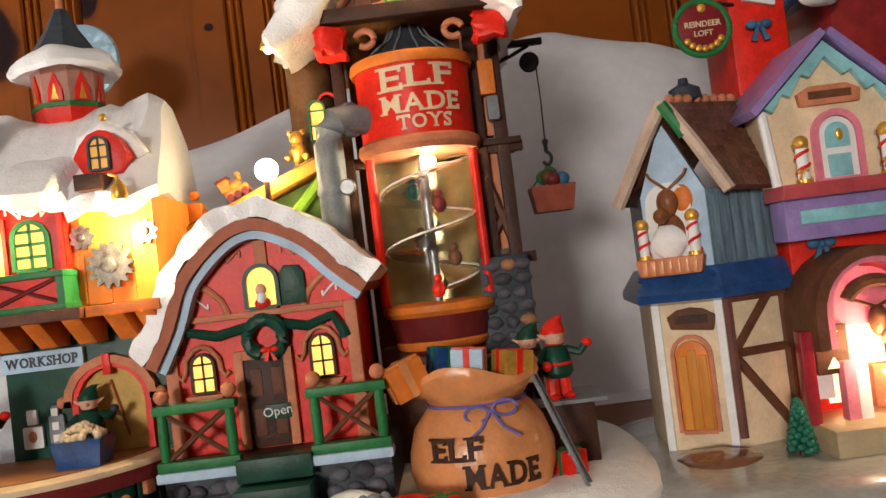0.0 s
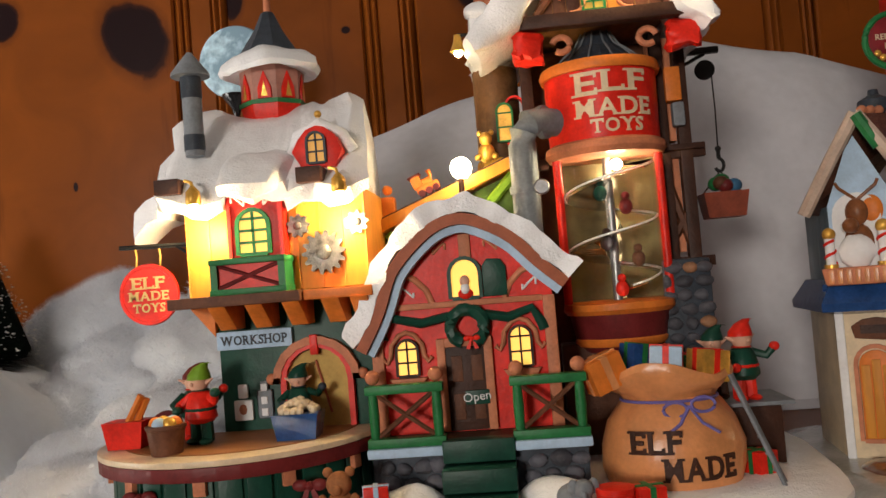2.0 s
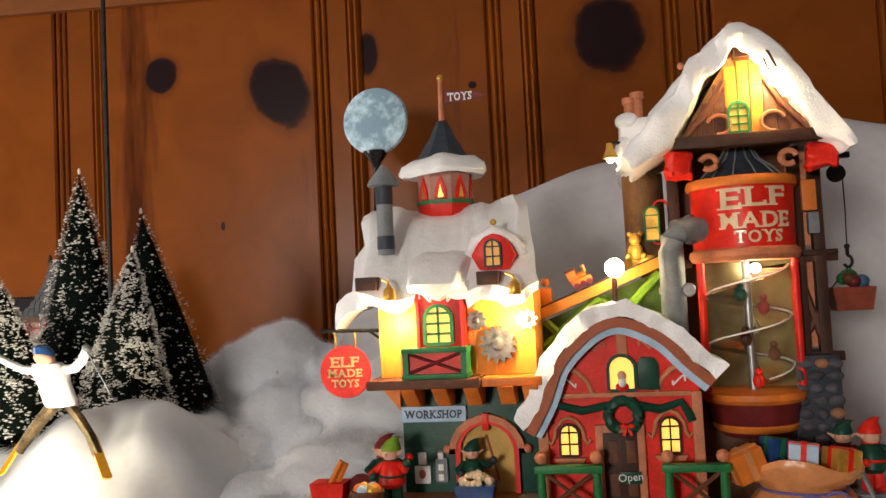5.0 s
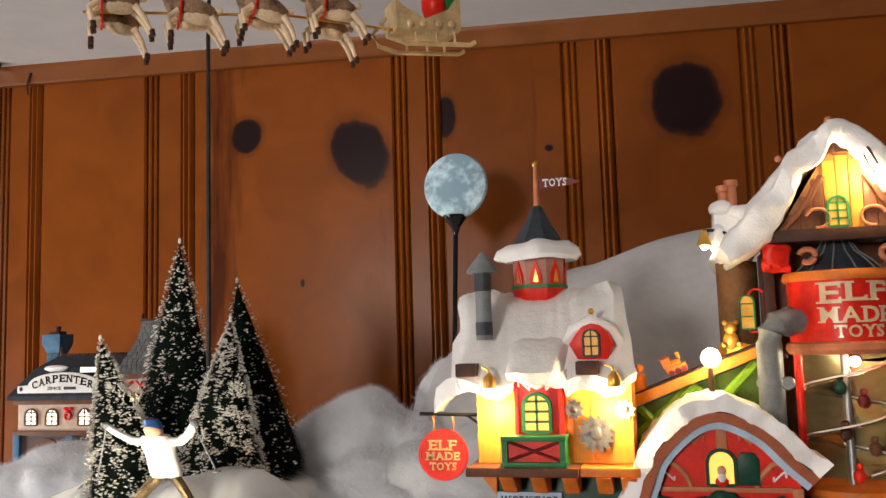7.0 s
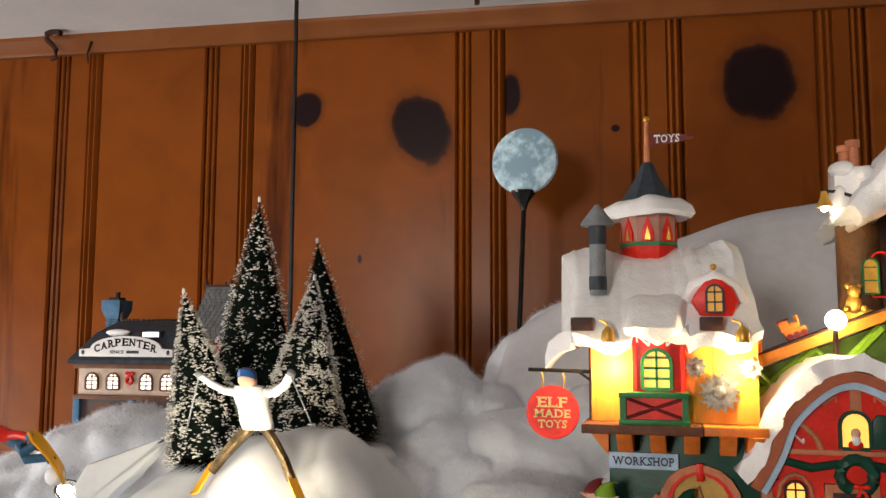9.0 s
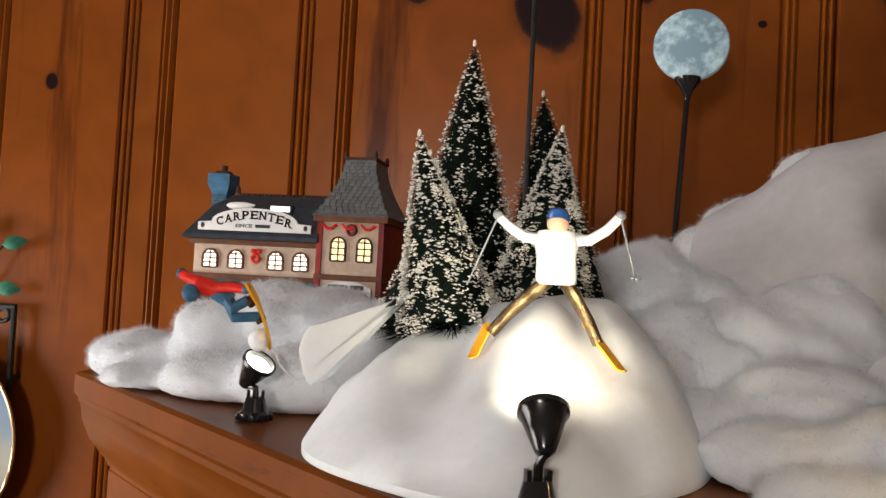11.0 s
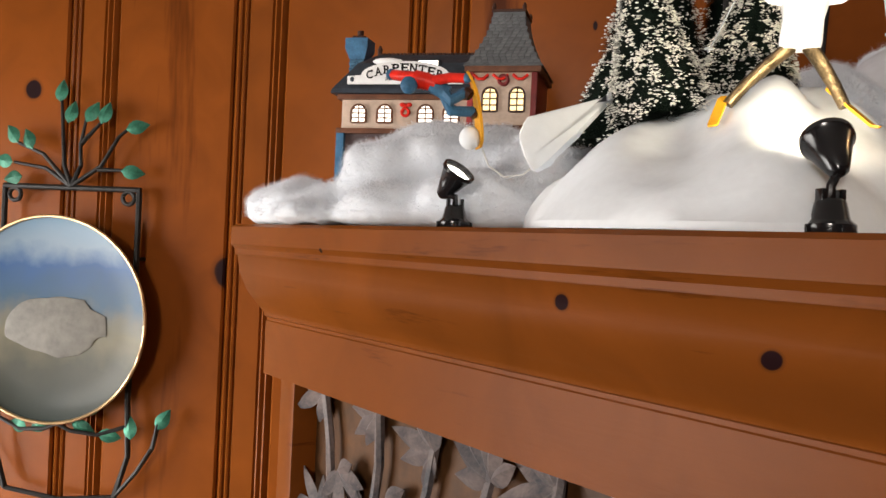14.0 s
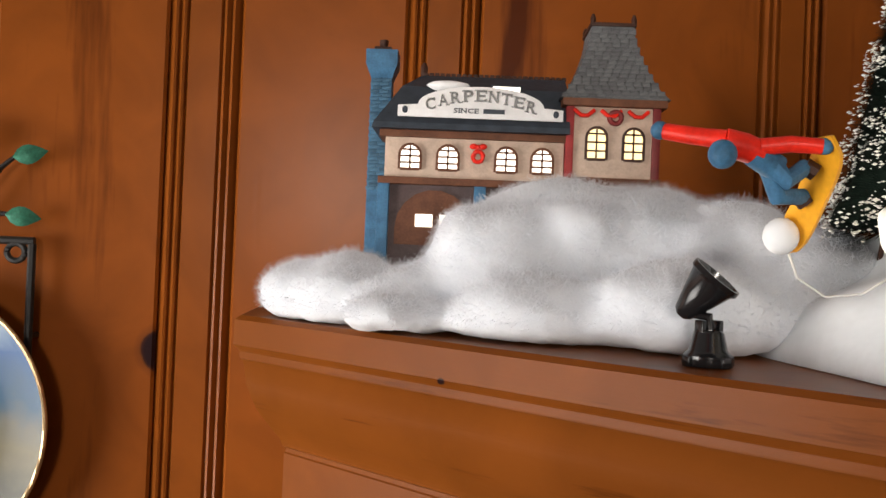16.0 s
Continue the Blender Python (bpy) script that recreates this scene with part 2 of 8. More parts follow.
# ---- mesh tools ----
class Mesh:
    """Collects solid shapes, each with a material slot, into one mesh."""

    def __init__(self, m=None):
        self.bm, self.m, self.slot = bmesh.new(), m or Matrix(), 0

    def _put(self, verts, bevel=0.0):
        faces = {f for v in verts for f in v.link_faces}
        for f in faces:
            f.material_index = self.slot
        if bevel:
            edges = list({e for v in verts for e in v.link_edges})
            r = bmesh.ops.bevel(self.bm, geom=edges, offset=bevel, segments=2, affect="EDGES", profile=0.6)
            for f in r["faces"]:
                f.material_index = self.slot
        return self

    def box(self, x0, x1, y0, y1, z0, z1, bevel=0.0, m=None):
        mm = self.m @ (m or Matrix()) @ Matrix.Translation(((x0 + x1) / 2, (y0 + y1) / 2, (z0 + z1) / 2)) @ Matrix.Diagonal((abs(x1 - x0), abs(y1 - y0), abs(z1 - z0), 1))
        return self._put(bmesh.ops.create_cube(self.bm, size=1, matrix=mm)["verts"], bevel)

    def prism(self, pts, a, b, axis="y", bevel=0.0, m=None):
        """A polygon of (x, z), (x, y) or (y, z), drawn out along the axis from a to b."""
        mm = self.m @ (m or Matrix())
        at = {"y": lambda p, c: (p[0], c, p[1]), "z": lambda p, c: (p[0], p[1], c), "x": lambda p, c: (c, p[0], p[1])}[axis]
        lo, hi = [[self.bm.verts.new(mm @ Vector(at(p, c))) for p in pts] for c in (a, b)]
        n = len(pts)
        fs = [self.bm.faces.new(lo), self.bm.faces.new(hi[::-1])]
        fs += [self.bm.faces.new((lo[i], hi[i], hi[(i + 1) % n], lo[(i + 1) % n])) for i in range(n)]
        bmesh.ops.recalc_face_normals(self.bm, faces=fs)
        return self._put(lo + hi, bevel)

    def rings(self, rings, closed=True, caps=True):
        """Skin over rings of points."""
        vs = [[self.bm.verts.new(self.m @ Vector(p)) for p in r] for r in rings]
        fs, n = [], len(vs[0])
        for a, b in zip(vs, vs[1:]):
            for i in range(n if closed else n - 1):
                fs.append(self.bm.faces.new((a[i], a[(i + 1) % n], b[(i + 1) % n], b[i])))
        if caps and closed:
            fs += [self.bm.faces.new(vs[0][::-1]), self.bm.faces.new(vs[-1])]
        bmesh.ops.recalc_face_normals(self.bm, faces=fs)
        return self._put([v for r in vs for v in r])

    def lathe(self, x, y, profile, n=20, start=0.0, m=None):
        mm = m or Matrix()
        return self.rings([[mm @ Vector((x + r * math.cos(start + 2 * math.pi * i / n), y + r * math.sin(start + 2 * math.pi * i / n), z)) for i in range(n)] for r, z in profile])

    def tube(self, pts, r, n=8, taper=None):
        pts = [Vector(p) for p in pts]
        rings, up = [], Vector((0.31, 0.2, 0.93)).normalized()
        for i, p in enumerate(pts):
            d = (pts[min(i + 1, len(pts) - 1)] - pts[max(i - 1, 0)]).normalized()
            a = d.cross(up).normalized()
            c = d.cross(a)
            q = r if taper is None else r + (taper - r) * i / (len(pts) - 1)
            rings.append([p + q * (math.cos(2 * math.pi * k / n) * a + math.sin(2 * math.pi * k / n) * c) for k in range(n)])
        return self.rings(rings)

    def ball(self, x, y, z, rx, ry=None, rz=None, u=14, v=9, m=None):
        mm = self.m @ (m or Matrix()) @ Matrix.Translation((x, y, z)) @ Matrix.Diagonal((rx, ry or rx, rz or rx, 1))
        return self._put(bmesh.ops.create_uvsphere(self.bm, u_segments=u, v_segments=v, radius=1, matrix=mm)["verts"])

    def use(self, slot):
        self.slot = slot
        return self


def part(name, mesh, mats, parent=None, label="", smooth=True):
    """Links what was collected as ONE mesh object, under a thing or under a part."""
    d = bpy.data.meshes.new(name)
    mesh.bm.to_mesh(d)
    mesh.bm.free()
    for m in mats if isinstance(mats, (list, tuple)) else [mats]:
        d.materials.append(m)
    if smooth:
        for p in d.polygons:
            p.use_smooth = True
        d.set_sharp_from_angle(angle=radians(38))
    ob = new(name, d)
    if parent:
        ob.parent = parent
    if label:
        ob["label"] = label
    return ob


def thing(name, label, category, group="", kind="", at=(0, 0, 0)):
    ob = new(name)
    ob.empty_display_size = 0.01
    ob.location = at
    bpy.context.view_layer.update()
    return tagged(ob, label, category, group, kind)


def letters(name, text, size, mat, parent, m, depth=0.0006, label="", bold=0.0, spacing=1.0):
    """Raised lettering in the built-in font, centred on m's origin, in its x and y."""
    c = bpy.data.curves.new(name, "FONT")
    c.body, c.size, c.extrude, c.align_x, c.align_y, c.offset, c.space_character = text, size, depth, "CENTER", "CENTER", bold, spacing
    c.resolution_u = 3
    tmp = bpy.data.objects.new(name, c)
    d = bpy.data.meshes.new_from_object(tmp)
    bpy.data.objects.remove(tmp)
    d.transform(m)
    d.materials.clear()
    d.materials.append(mat)
    ob = new(name, d)
    ob.parent = parent
    if label:
        ob["label"] = label
    return ob


SLAB = {"E": ((0.12, 0), (0.12, 1), (1, 0, "v"), (1, 1, "v")), "L": ((0.12, 0), (0.12, 1), (1, 0, "v")), "F": ((0.12, 0), (0.12, 1), (1, 1, "v")), "M": ((0.07, 0), (0.93, 0), (0.07, 1), (0.93, 1)),
        "A": ((0.07, 0), (0.93, 0)), "D": ((0.08, 0), (0.08, 1)), "T": ((0.5, 0), (0, 1, "v"), (1, 1, "v")), "Y": ((0.5, 0), (0.07, 1), (0.93, 1)), "W": ((0.06, 1), (0.94, 1)), "K": ((0.1, 0), (0.1, 1), (0.92, 0), (0.9, 1)),
        "H": ((0.09, 0), (0.09, 1), (0.91, 0), (0.91, 1)), "P": ((0.1, 0), (0.1, 1)), "R": ((0.1, 0), (0.1, 1), (0.94, 0)), "N": ((0.08, 0), (0.08, 1), (0.92, 1)), "I": ((0.5, 0), (0.5, 1)), "C": ((0.97, 1, "v"),), "S": ((0.95, 1, "v"), (0.05, 0, "v"))}


def slab_word(name, text, width, height, mat, parent, place, depth=0.0004, bold=0.04, first=1.0, label=""):
    """Capitals of the built-in font with slab serifs, width by height; place(x, up, out) sets each point."""
    glyphs, total = [], 0.0
    for c in text:
        f = bpy.data.curves.new(name, "FONT")
        f.body, f.size, f.extrude, f.resolution_u, f.offset = c, 1.0, 0.5, 3, bold * 0.5
        tmp = bpy.data.objects.new(name, f)
        d = bpy.data.meshes.new_from_object(tmp)
        bpy.data.objects.remove(tmp)
        xs, ys = [v.co.x for v in d.vertices], [v.co.y for v in d.vertices]
        glyphs.append((c, d, min(xs), max(xs), min(ys), max(ys)))
        total += (max(xs) - min(xs)) / (max(ys) - min(ys)) + 0.17
    k = width / (total - 0.17)
    g, x = Mesh(), -width / 2
    for i, (c, d, x0, x1, y0, y1) in enumerate(glyphs):
        w, h = (x1 - x0) / (y1 - y0) * k, height * (first if i == 0 else 1)
        base = height / 2 - h
        d.transform(Matrix(((w / (x1 - x0), 0, 0, x - x0 * w / (x1 - x0)), (0, h / (y1 - y0), 0, base - y0 * h / (y1 - y0)), (0, 0, depth, 0), (0, 0, 0, 1))))
        g.bm.from_mesh(d)
        t = height * 0.1
        for fx, fz, *kind in SLAB.get(c, ()):
            cx, cz = x + fx * w, base + fz * h
            if kind:
                g.box(cx - t * 0.7, cx + t * 0.7, cz - (h * 0.28 if fz else 0), cz + (0 if fz else h * 0.28), -depth * 0.45, depth * 0.55)
            else:
                g.box(cx - k * 0.2, cx + k * 0.2, cz - (t if fz else 0), cz + (0 if fz else t), -depth * 0.45, depth * 0.55)
        x += w + 0.17 * k
    for v in g.bm.verts:
        v.co = place(*v.co)
    return part(name, g, mat, parent, label, smooth=False)


def upright(x, y, z, rz=0.0, roll=0.0):
    """A pose in which text stands upright and faces -y."""
    return pose(x, y, z, 90, 0, rz) @ pose(0, 0, 0, 0, 0, roll)


def wobble(v, amount, scale, seed=0.0):
    q = Vector(v) * scale + Vector((seed, seed * 1.7, -seed))
    return Vector((noise.noise(q), noise.noise(q + Vector((9, 0, 0))), noise.noise(q + Vector((0, 9, 0))))) * amount


def roughen(mesh, amount, scale, seed=0.0):
    for v in mesh.bm.verts:
        v.co += wobble(v.co, amount, scale, seed)
    return mesh


# ---- setting: panelled wall, ceiling, room ----
TOP = 1.54
WALL = pose(-1.13, 1.02, 0, 0, 0, 5.09)


def on_wall(x, off=0.0):
    """The place on the panelled wall's face at this x, off metres in front of it."""
    s = (x + 1.13) / math.cos(radians(5.09))
    p = WALL @ Vector((s, -off, 0))
    return p.x, p.y


KNOTS = [(0.414, 0, 2.058, 0.026, 0.027), (0.591, 0, 2.02, 0.041, 0.058, 24), (0.722, 0, 2.066, 0.016, 0.03), (1.063, 0, 2.067, 0.05, 0.055), (-0.11, 0, 1.91, 0.01, 0.013),
         (0.003, 0, 1.475, 0.021, 0.024), (-0.312, 0, 1.73, 0.013, 0.014), (0.87, 0, 2.01, 0.006, 0.005), (0.5, 0, 1.83, 0.003, 0.006), (-0.31, 0, 1.39, 0.014, 0.02)]
PANEL = pine("knotty_pine_panel", (0.135, 0.032, 0.0035), (1, 1, 0.09), KNOTS)
MOULD = pine("pine_moulding", (0.133, 0.032, 0.0035), (1, 1, 0.08))
CROWN = pine("pine_crown", (0.13, 0.04, 0.01), (0.08, 1, 1))

wall = thing("wall_north", "knotty pine panelled wall, varnished orange-brown", "wall", kind="structure", at=(-1.13, 1.02, 0))
wall.matrix_world = WALL
core = Mesh()
core.box(-1.5, 3.2, 0.022, 0.12, 0, 2.6)
part("backing", core, MOULD, wall)
EDGES = [-1.04, -0.97, -0.77, -0.7, -0.51, -0.45, -0.255, -0.186, 0.0, 0.068, 0.254, 0.325, 0.648, 0.71, 0.898, 0.959, 1.145, 1.201, 1.43, 1.49, 1.73, 1.79, 2.06, 2.12, 2.4, 2.46, 2.75, 2.81]
for i in range(len(EDGES) - 1):
    a, b = EDGES[i], EDGES[i + 1]
    g = Mesh()
    if i % 2 == 0:
        pr = [(a - 0.004, 0.02), (a - 0.004, 0.007)]
        for c in (a, a + 0.0085):
            pr += [(c + 0.0005, 0.0015), (c + 0.003, -0.001), (c + 0.0055, 0.0), (c + 0.007, 0.0045)]
        pr += [(a + 0.018, 0.0), (b - 0.018, 0.0)]
        for c in (b - 0.0155, b - 0.007):
            pr += [(c, 0.0045), (c + 0.0015, 0.0), (c + 0.004, -0.0015), (c + 0.0065, 0.001)]
        pr += [(b + 0.004, 0.007), (b + 0.004, 0.02)]
        g.prism(pr, 0, 2.19, "z")
        part("moulded_strip", g, MOULD, wall)
    else:
        g.prism([(a + 0.0045, 0.02), (a + 0.0045, 0.003), (a + 0.0075, 0), (b - 0.0075, 0), (b - 0.0045, 0.003), (b - 0.0045, 0.02)], 0, 2.19, "z")
        part("panel_board", g, PANEL, wall)
g = Mesh(WALL)
g.prism([(0.0, 2.163), (-0.01, 2.163), (-0.013, 2.168), (-0.014, 2.178), (-0.019, 2.184), (-0.02, 2.192), (0.0, 2.192)], -1.5, 3.2, "x")
tagged(part("crown_trim", g, CROWN), "light pine crown strip along the ceiling", "trim", kind="structure")
g = Mesh()
g.box(-2.7, 2.4, -2.5, 1.6, 2.1915, 2.3)
tagged(part("ceiling", g, PLASTER), "plain white painted ceiling", "ceiling", kind="structure")
g = Mesh()
g.box(-2.7, 2.4, -2.5, 1.6, -0.1, 0)
tagged(part("floor", g, CARPET), "beige carpeted floor", "floor", kind="structure")


def room_wall(name, m, length, hole):
    """A plain wall of that length along x, with an opening (x0, x1, z0, z1)."""
    x0, x1, z0, z1 = hole
    w = Mesh(m)
    for a, b, c, d in ((0, x0, 0, 2.192), (x1, length, 0, 2.192), (x0, x1, 0, z0), (x0, x1, z1, 2.192)):
        if b - a > 0.001:
            w.box(a, b, 0, 0.12, c, d)
    return tagged(part(name, w, MOULD), "plain pine-coloured room wall", "wall", kind="structure")


room_wall("wall_west", pose(-2.45, -2.5, 0, 0, 0, 90), 4.1, (1.95, 3.25, 0.6, 1.72))
room_wall("wall_south", pose(2.3, -2.25, 0, 0, 0, 180), 4.8, (2.86, 3.3, 1.68, 2.06))
room_wall("wall_east", pose(2.2, 1.6, 0, 0, 0, -90), 4.1, (1.0, 1.0, 0.85, 2.05))

# ---- setting: mantel and fireplace body ----
A, B = Vector((-0.972, 0.722)), Vector((-0.448, 0.268))
U = (B - A).normalized()
N = Vector((U.y, -U.x))
if N.y > 0:
    N = -N
W2 = Vector((math.cos(radians(5.09)), math.sin(radians(5.09))))
C = B + W2 * 1.35
N2 = Vector((W2.y, -W2.x))


def offset_line(d, z):
    """The mantel's front line, set back by d, from its end to its far side."""
    mid = (N + N2).normalized()
    k = 1 / mid.dot(N)
    back = Vector((-0.0887, 0.996))
    a = A - N * d + U * d * 0.55
    return [(a.x, a.y, z), (*(B - mid * d * k), z), (*(C - N2 * d), z)]


PROFILE = [(0.004, 0), (0, -0.003), (0, -0.021), (0.004, -0.026), (0.0045, -0.031), (0.0065, -0.033), (0.009, -0.05), (0.016, -0.068), (0.025, -0.081), (0.032, -0.09),
           (0.033, -0.0945), (0.0355, -0.096), (0.0355, -0.099), (0.0345, -0.1), (0.0345, -0.155), (0.12, -0.155)]
MANTELPINE = pine("mantel_pine", (0.108, 0.0275, 0.0034), (0.55, 0.55, 6.0), ((0.005, -0.31, 0.097, 0.0045, 0.005), (0.111, -0.383, 0.081, 0.0045, 0.005), (-0.22, -0.12, 0.118, 0.002, 0.002)), rand=0.0, scale=0.7, rough=0.32, spec=0.07)
mantel = thing("fireplace_mantel", "thick varnished pine mantel shelf with coved moulding", "mantel", kind="structure", at=(-0.6, 0.7, 1.4))
inv = mantel.matrix_world.inverted()
g = Mesh(inv)
g.rings([offset_line(d, TOP + z) for d, z in PROFILE], closed=False)
bot = offset_line(0.12, TOP - 0.155)
part("moulded_front", g, MANTELPINE, mantel)
g = Mesh(inv)
a0, b0, c0 = offset_line(0.004, TOP)
wl = on_wall(-1.0)
wr = on_wall(0.86)
pts = [a0[:2], b0[:2], c0[:2], wr, wl]
g.prism(pts, TOP - 0.03, TOP, "z")
part("shelf_board", g, MANTELPINE, mantel)
g = Mesh(inv)
a1, b1, c1 = offset_line(0.038, TOP)
g.prism([a1[:2], b1[:2], c1[:2], wr, (wl[0] + 0.03, wl[1])], TOP - 0.1549, TOP - 0.0305, "z")
part("core", g, MANTELPINE, mantel)
BODY = 0.08
f0, f1, f2 = [Vector(p[:2]) for p in offset_line(BODY, 0)]
f0 = A - N * BODY - U * 0.035
body = thing("fireplace_surround", "pine surround below the mantel with a dark vine panel", "fireplace", kind="structure", at=(-0.6, 0.7, 0))
inv = body.matrix_world.inverted()
g = Mesh(inv)
back0 = f0 + Vector((0.03, 0.2))
g.prism([f0, f0 + U * 0.035, f0 + U * 0.035 - N * 0.05, f0 - N * 0.05], 0, TOP - 0.155, "z", 0.003)
part("pilaster", g, MANTELPINE, body)
DARKPANEL = material("dark_brown_panel", (0.085, 0.036, 0.012), 0.5, 0.35, 12, 0.3)
g = Mesh(inv)
g.prism([f0 + U * 0.03 - N * 0.03, f1 - N * 0.03, f2 - N2 * 0.03, (0.8, 1.02), (-0.85, 0.95)], 0, TOP - 0.1552, "z")
part("panel", g, DARKPANEL, body)


def leaf_shape(g, m, length, width, thick=0.004, lobes=0):
    """A pointed leaf with a raised rib, in m's x and z; lobes cut its edge."""
    n, rings = 19 if lobes else 7, []
    for i in range(n):
        t = i / (n - 1)
        w = width * math.sin(math.pi * t ** 0.8) * 0.5 * (1 + (0.5 * math.sin(2 * math.pi * lobes * t) if lobes else 0)) + 0.0004
        rings.append([m @ Vector((-w, 0, t * length)), m @ Vector((0, -thick * math.sin(math.pi * t) - 0.0008, t * length)), m @ Vector((w, 0, t * length)), m @ Vector((0, 0.0012, t * length))])
    return g.rings(rings)


rng = random.Random(4)
for k in range(7):
    base = f0 + U * (0.075 + 0.095 * k)
    m = Matrix.Translation((base.x, base.y, 1.375 - 0.03 * rng.random())) @ Matrix.Translation((N.x * -0.022, N.y * -0.022, 0)) @ pose(0, 0, 0, 0, 0, math.degrees(math.atan2(U.y, U.x)))
    g = Mesh(inv)
    stem = [m @ Vector((0.02 * math.sin(i * 0.8 + k), -0.004, -0.05 * i)) for i in range(9)]
    g.tube(stem, 0.005, 6)
    for j in range(6):
        p = Vector((0.02 * math.sin(j * 1.3 + k) + 0.02 * (j % 2), -0.006, -0.066 * j - 0.02 * rng.random()))
        turn = rng.uniform(-50, 50) + (110 if j % 2 else -70)
        for i, side in enumerate((-72, -40, -12, 16, 46, 78)):
            leaf_shape(g, m @ Matrix.Translation(p) @ pose(0, 0, 0, rng.uniform(-10, 10), turn + side + rng.uniform(-6, 6), 0), (0.042, 0.056, 0.066, 0.064, 0.054, 0.04)[i] * rng.uniform(0.85, 1.1), 0.019, 0.006)
    part("vine_relief", g, PEWTER, body, "grey metal leaf scroll")

# ---- snow on the mantel ----
def drift(name, label, outline, height, mat, seed, n=46, cut=0.0015, category="snow"):
    """A sheet over a grid inside the outline (x0, x1, y0, y1); height(x, y) gives metres above the shelf, and the sheet ends where that falls to nothing."""
    x0, x1, y0, y1 = outline
    g = Mesh()
    nx, ny = n, max(6, int(n * (y1 - y0) / (x1 - x0)))
    grid = {}
    for i in range(nx + 1):
        for j in range(ny + 1):
            x, y = x0 + (x1 - x0) * i / nx, y0 + (y1 - y0) * j / ny
            h = height(x, y)
            grid[i, j] = (g.bm.verts.new((x, y, TOP + max(h, 0.0005))), h)
    for i in range(nx):
        for j in range(ny):
            q = [grid[i, j], grid[i + 1, j], grid[i + 1, j + 1], grid[i, j + 1]]
            if max(h for _, h in q) > cut:
                g.bm.faces.new([v for v, _ in q])
    bmesh.ops.delete(g.bm, geom=[v for v in g.bm.verts if not v.link_faces], context="VERTS")
    return tagged(part(name, g, mat), label, category)


def bump2(x, y, cx, cy, rx, ry, h, p=1.0):
    d = ((x - cx) / rx) ** 2 + ((y - cy) / ry) ** 2
    return h * max(0.0, 1 - d) ** p


def hill(x, y):
    """A rounded foam hill with a soft ridge under the skier."""
    d = ((x + 0.475) / 0.172) ** 2 + ((y - 0.56) / 0.215) ** 2
    if x > -0.475:
        d = ((x + 0.475) / 0.116) ** 2 + ((y - 0.56) / 0.215) ** 2
    base = 0.094 * max(0.0, 1 - d) ** 0.8
    base += bump2(x, y, -0.47, 0.49, 0.06, 0.06, 0.012) + bump2(x, y, -0.475, 0.462, 0.022, 0.03, 0.008) + bump2(x, y, -0.42, 0.5, 0.04, 0.05, 0.012) + bump2(x, y, -0.545, 0.52, 0.05, 0.05, 0.012) - bump2(x, y, -0.53, 0.44, 0.03, 0.07, 0.008) + 0.012 * noise.noise((x * 16, y * 16, 2)) - 0.007 * abs(noise.noise((x * 21, y * 21, 8))) + 0.004 * noise.noise((x * 34, y * 34, 5))
    return base if d <= 1.0001 else -0.01


g = Mesh()
rings, n = [], 96
for k in [1.0, 1.0] + [1 - 0.97 * (i / 26) ** 1.1 for i in range(1, 27)]:
    ring = []
    for i in range(n):
        a = 2 * math.pi * i / n
        wave = 1 + 0.035 * math.sin(3 * a + 1) + 0.02 * math.sin(7 * a)
        x = -0.475 + (0.172 if math.cos(a) < 0 else 0.116) * math.cos(a) * k * wave
        y = 0.56 + 0.215 * math.sin(a) * k * wave
        ring.append((x, y, TOP + (0.0005 if not rings else 0.005 + 0.97 * max(0.0, hill(-0.475 + (x + 0.475) / wave, 0.56 + (y - 0.56) / wave)))))
    rings.append(ring)
g.rings(rings)
tagged(part("snow_hill", g, FOAM), "smooth white foam snow hill on the mantel", "snow hill")


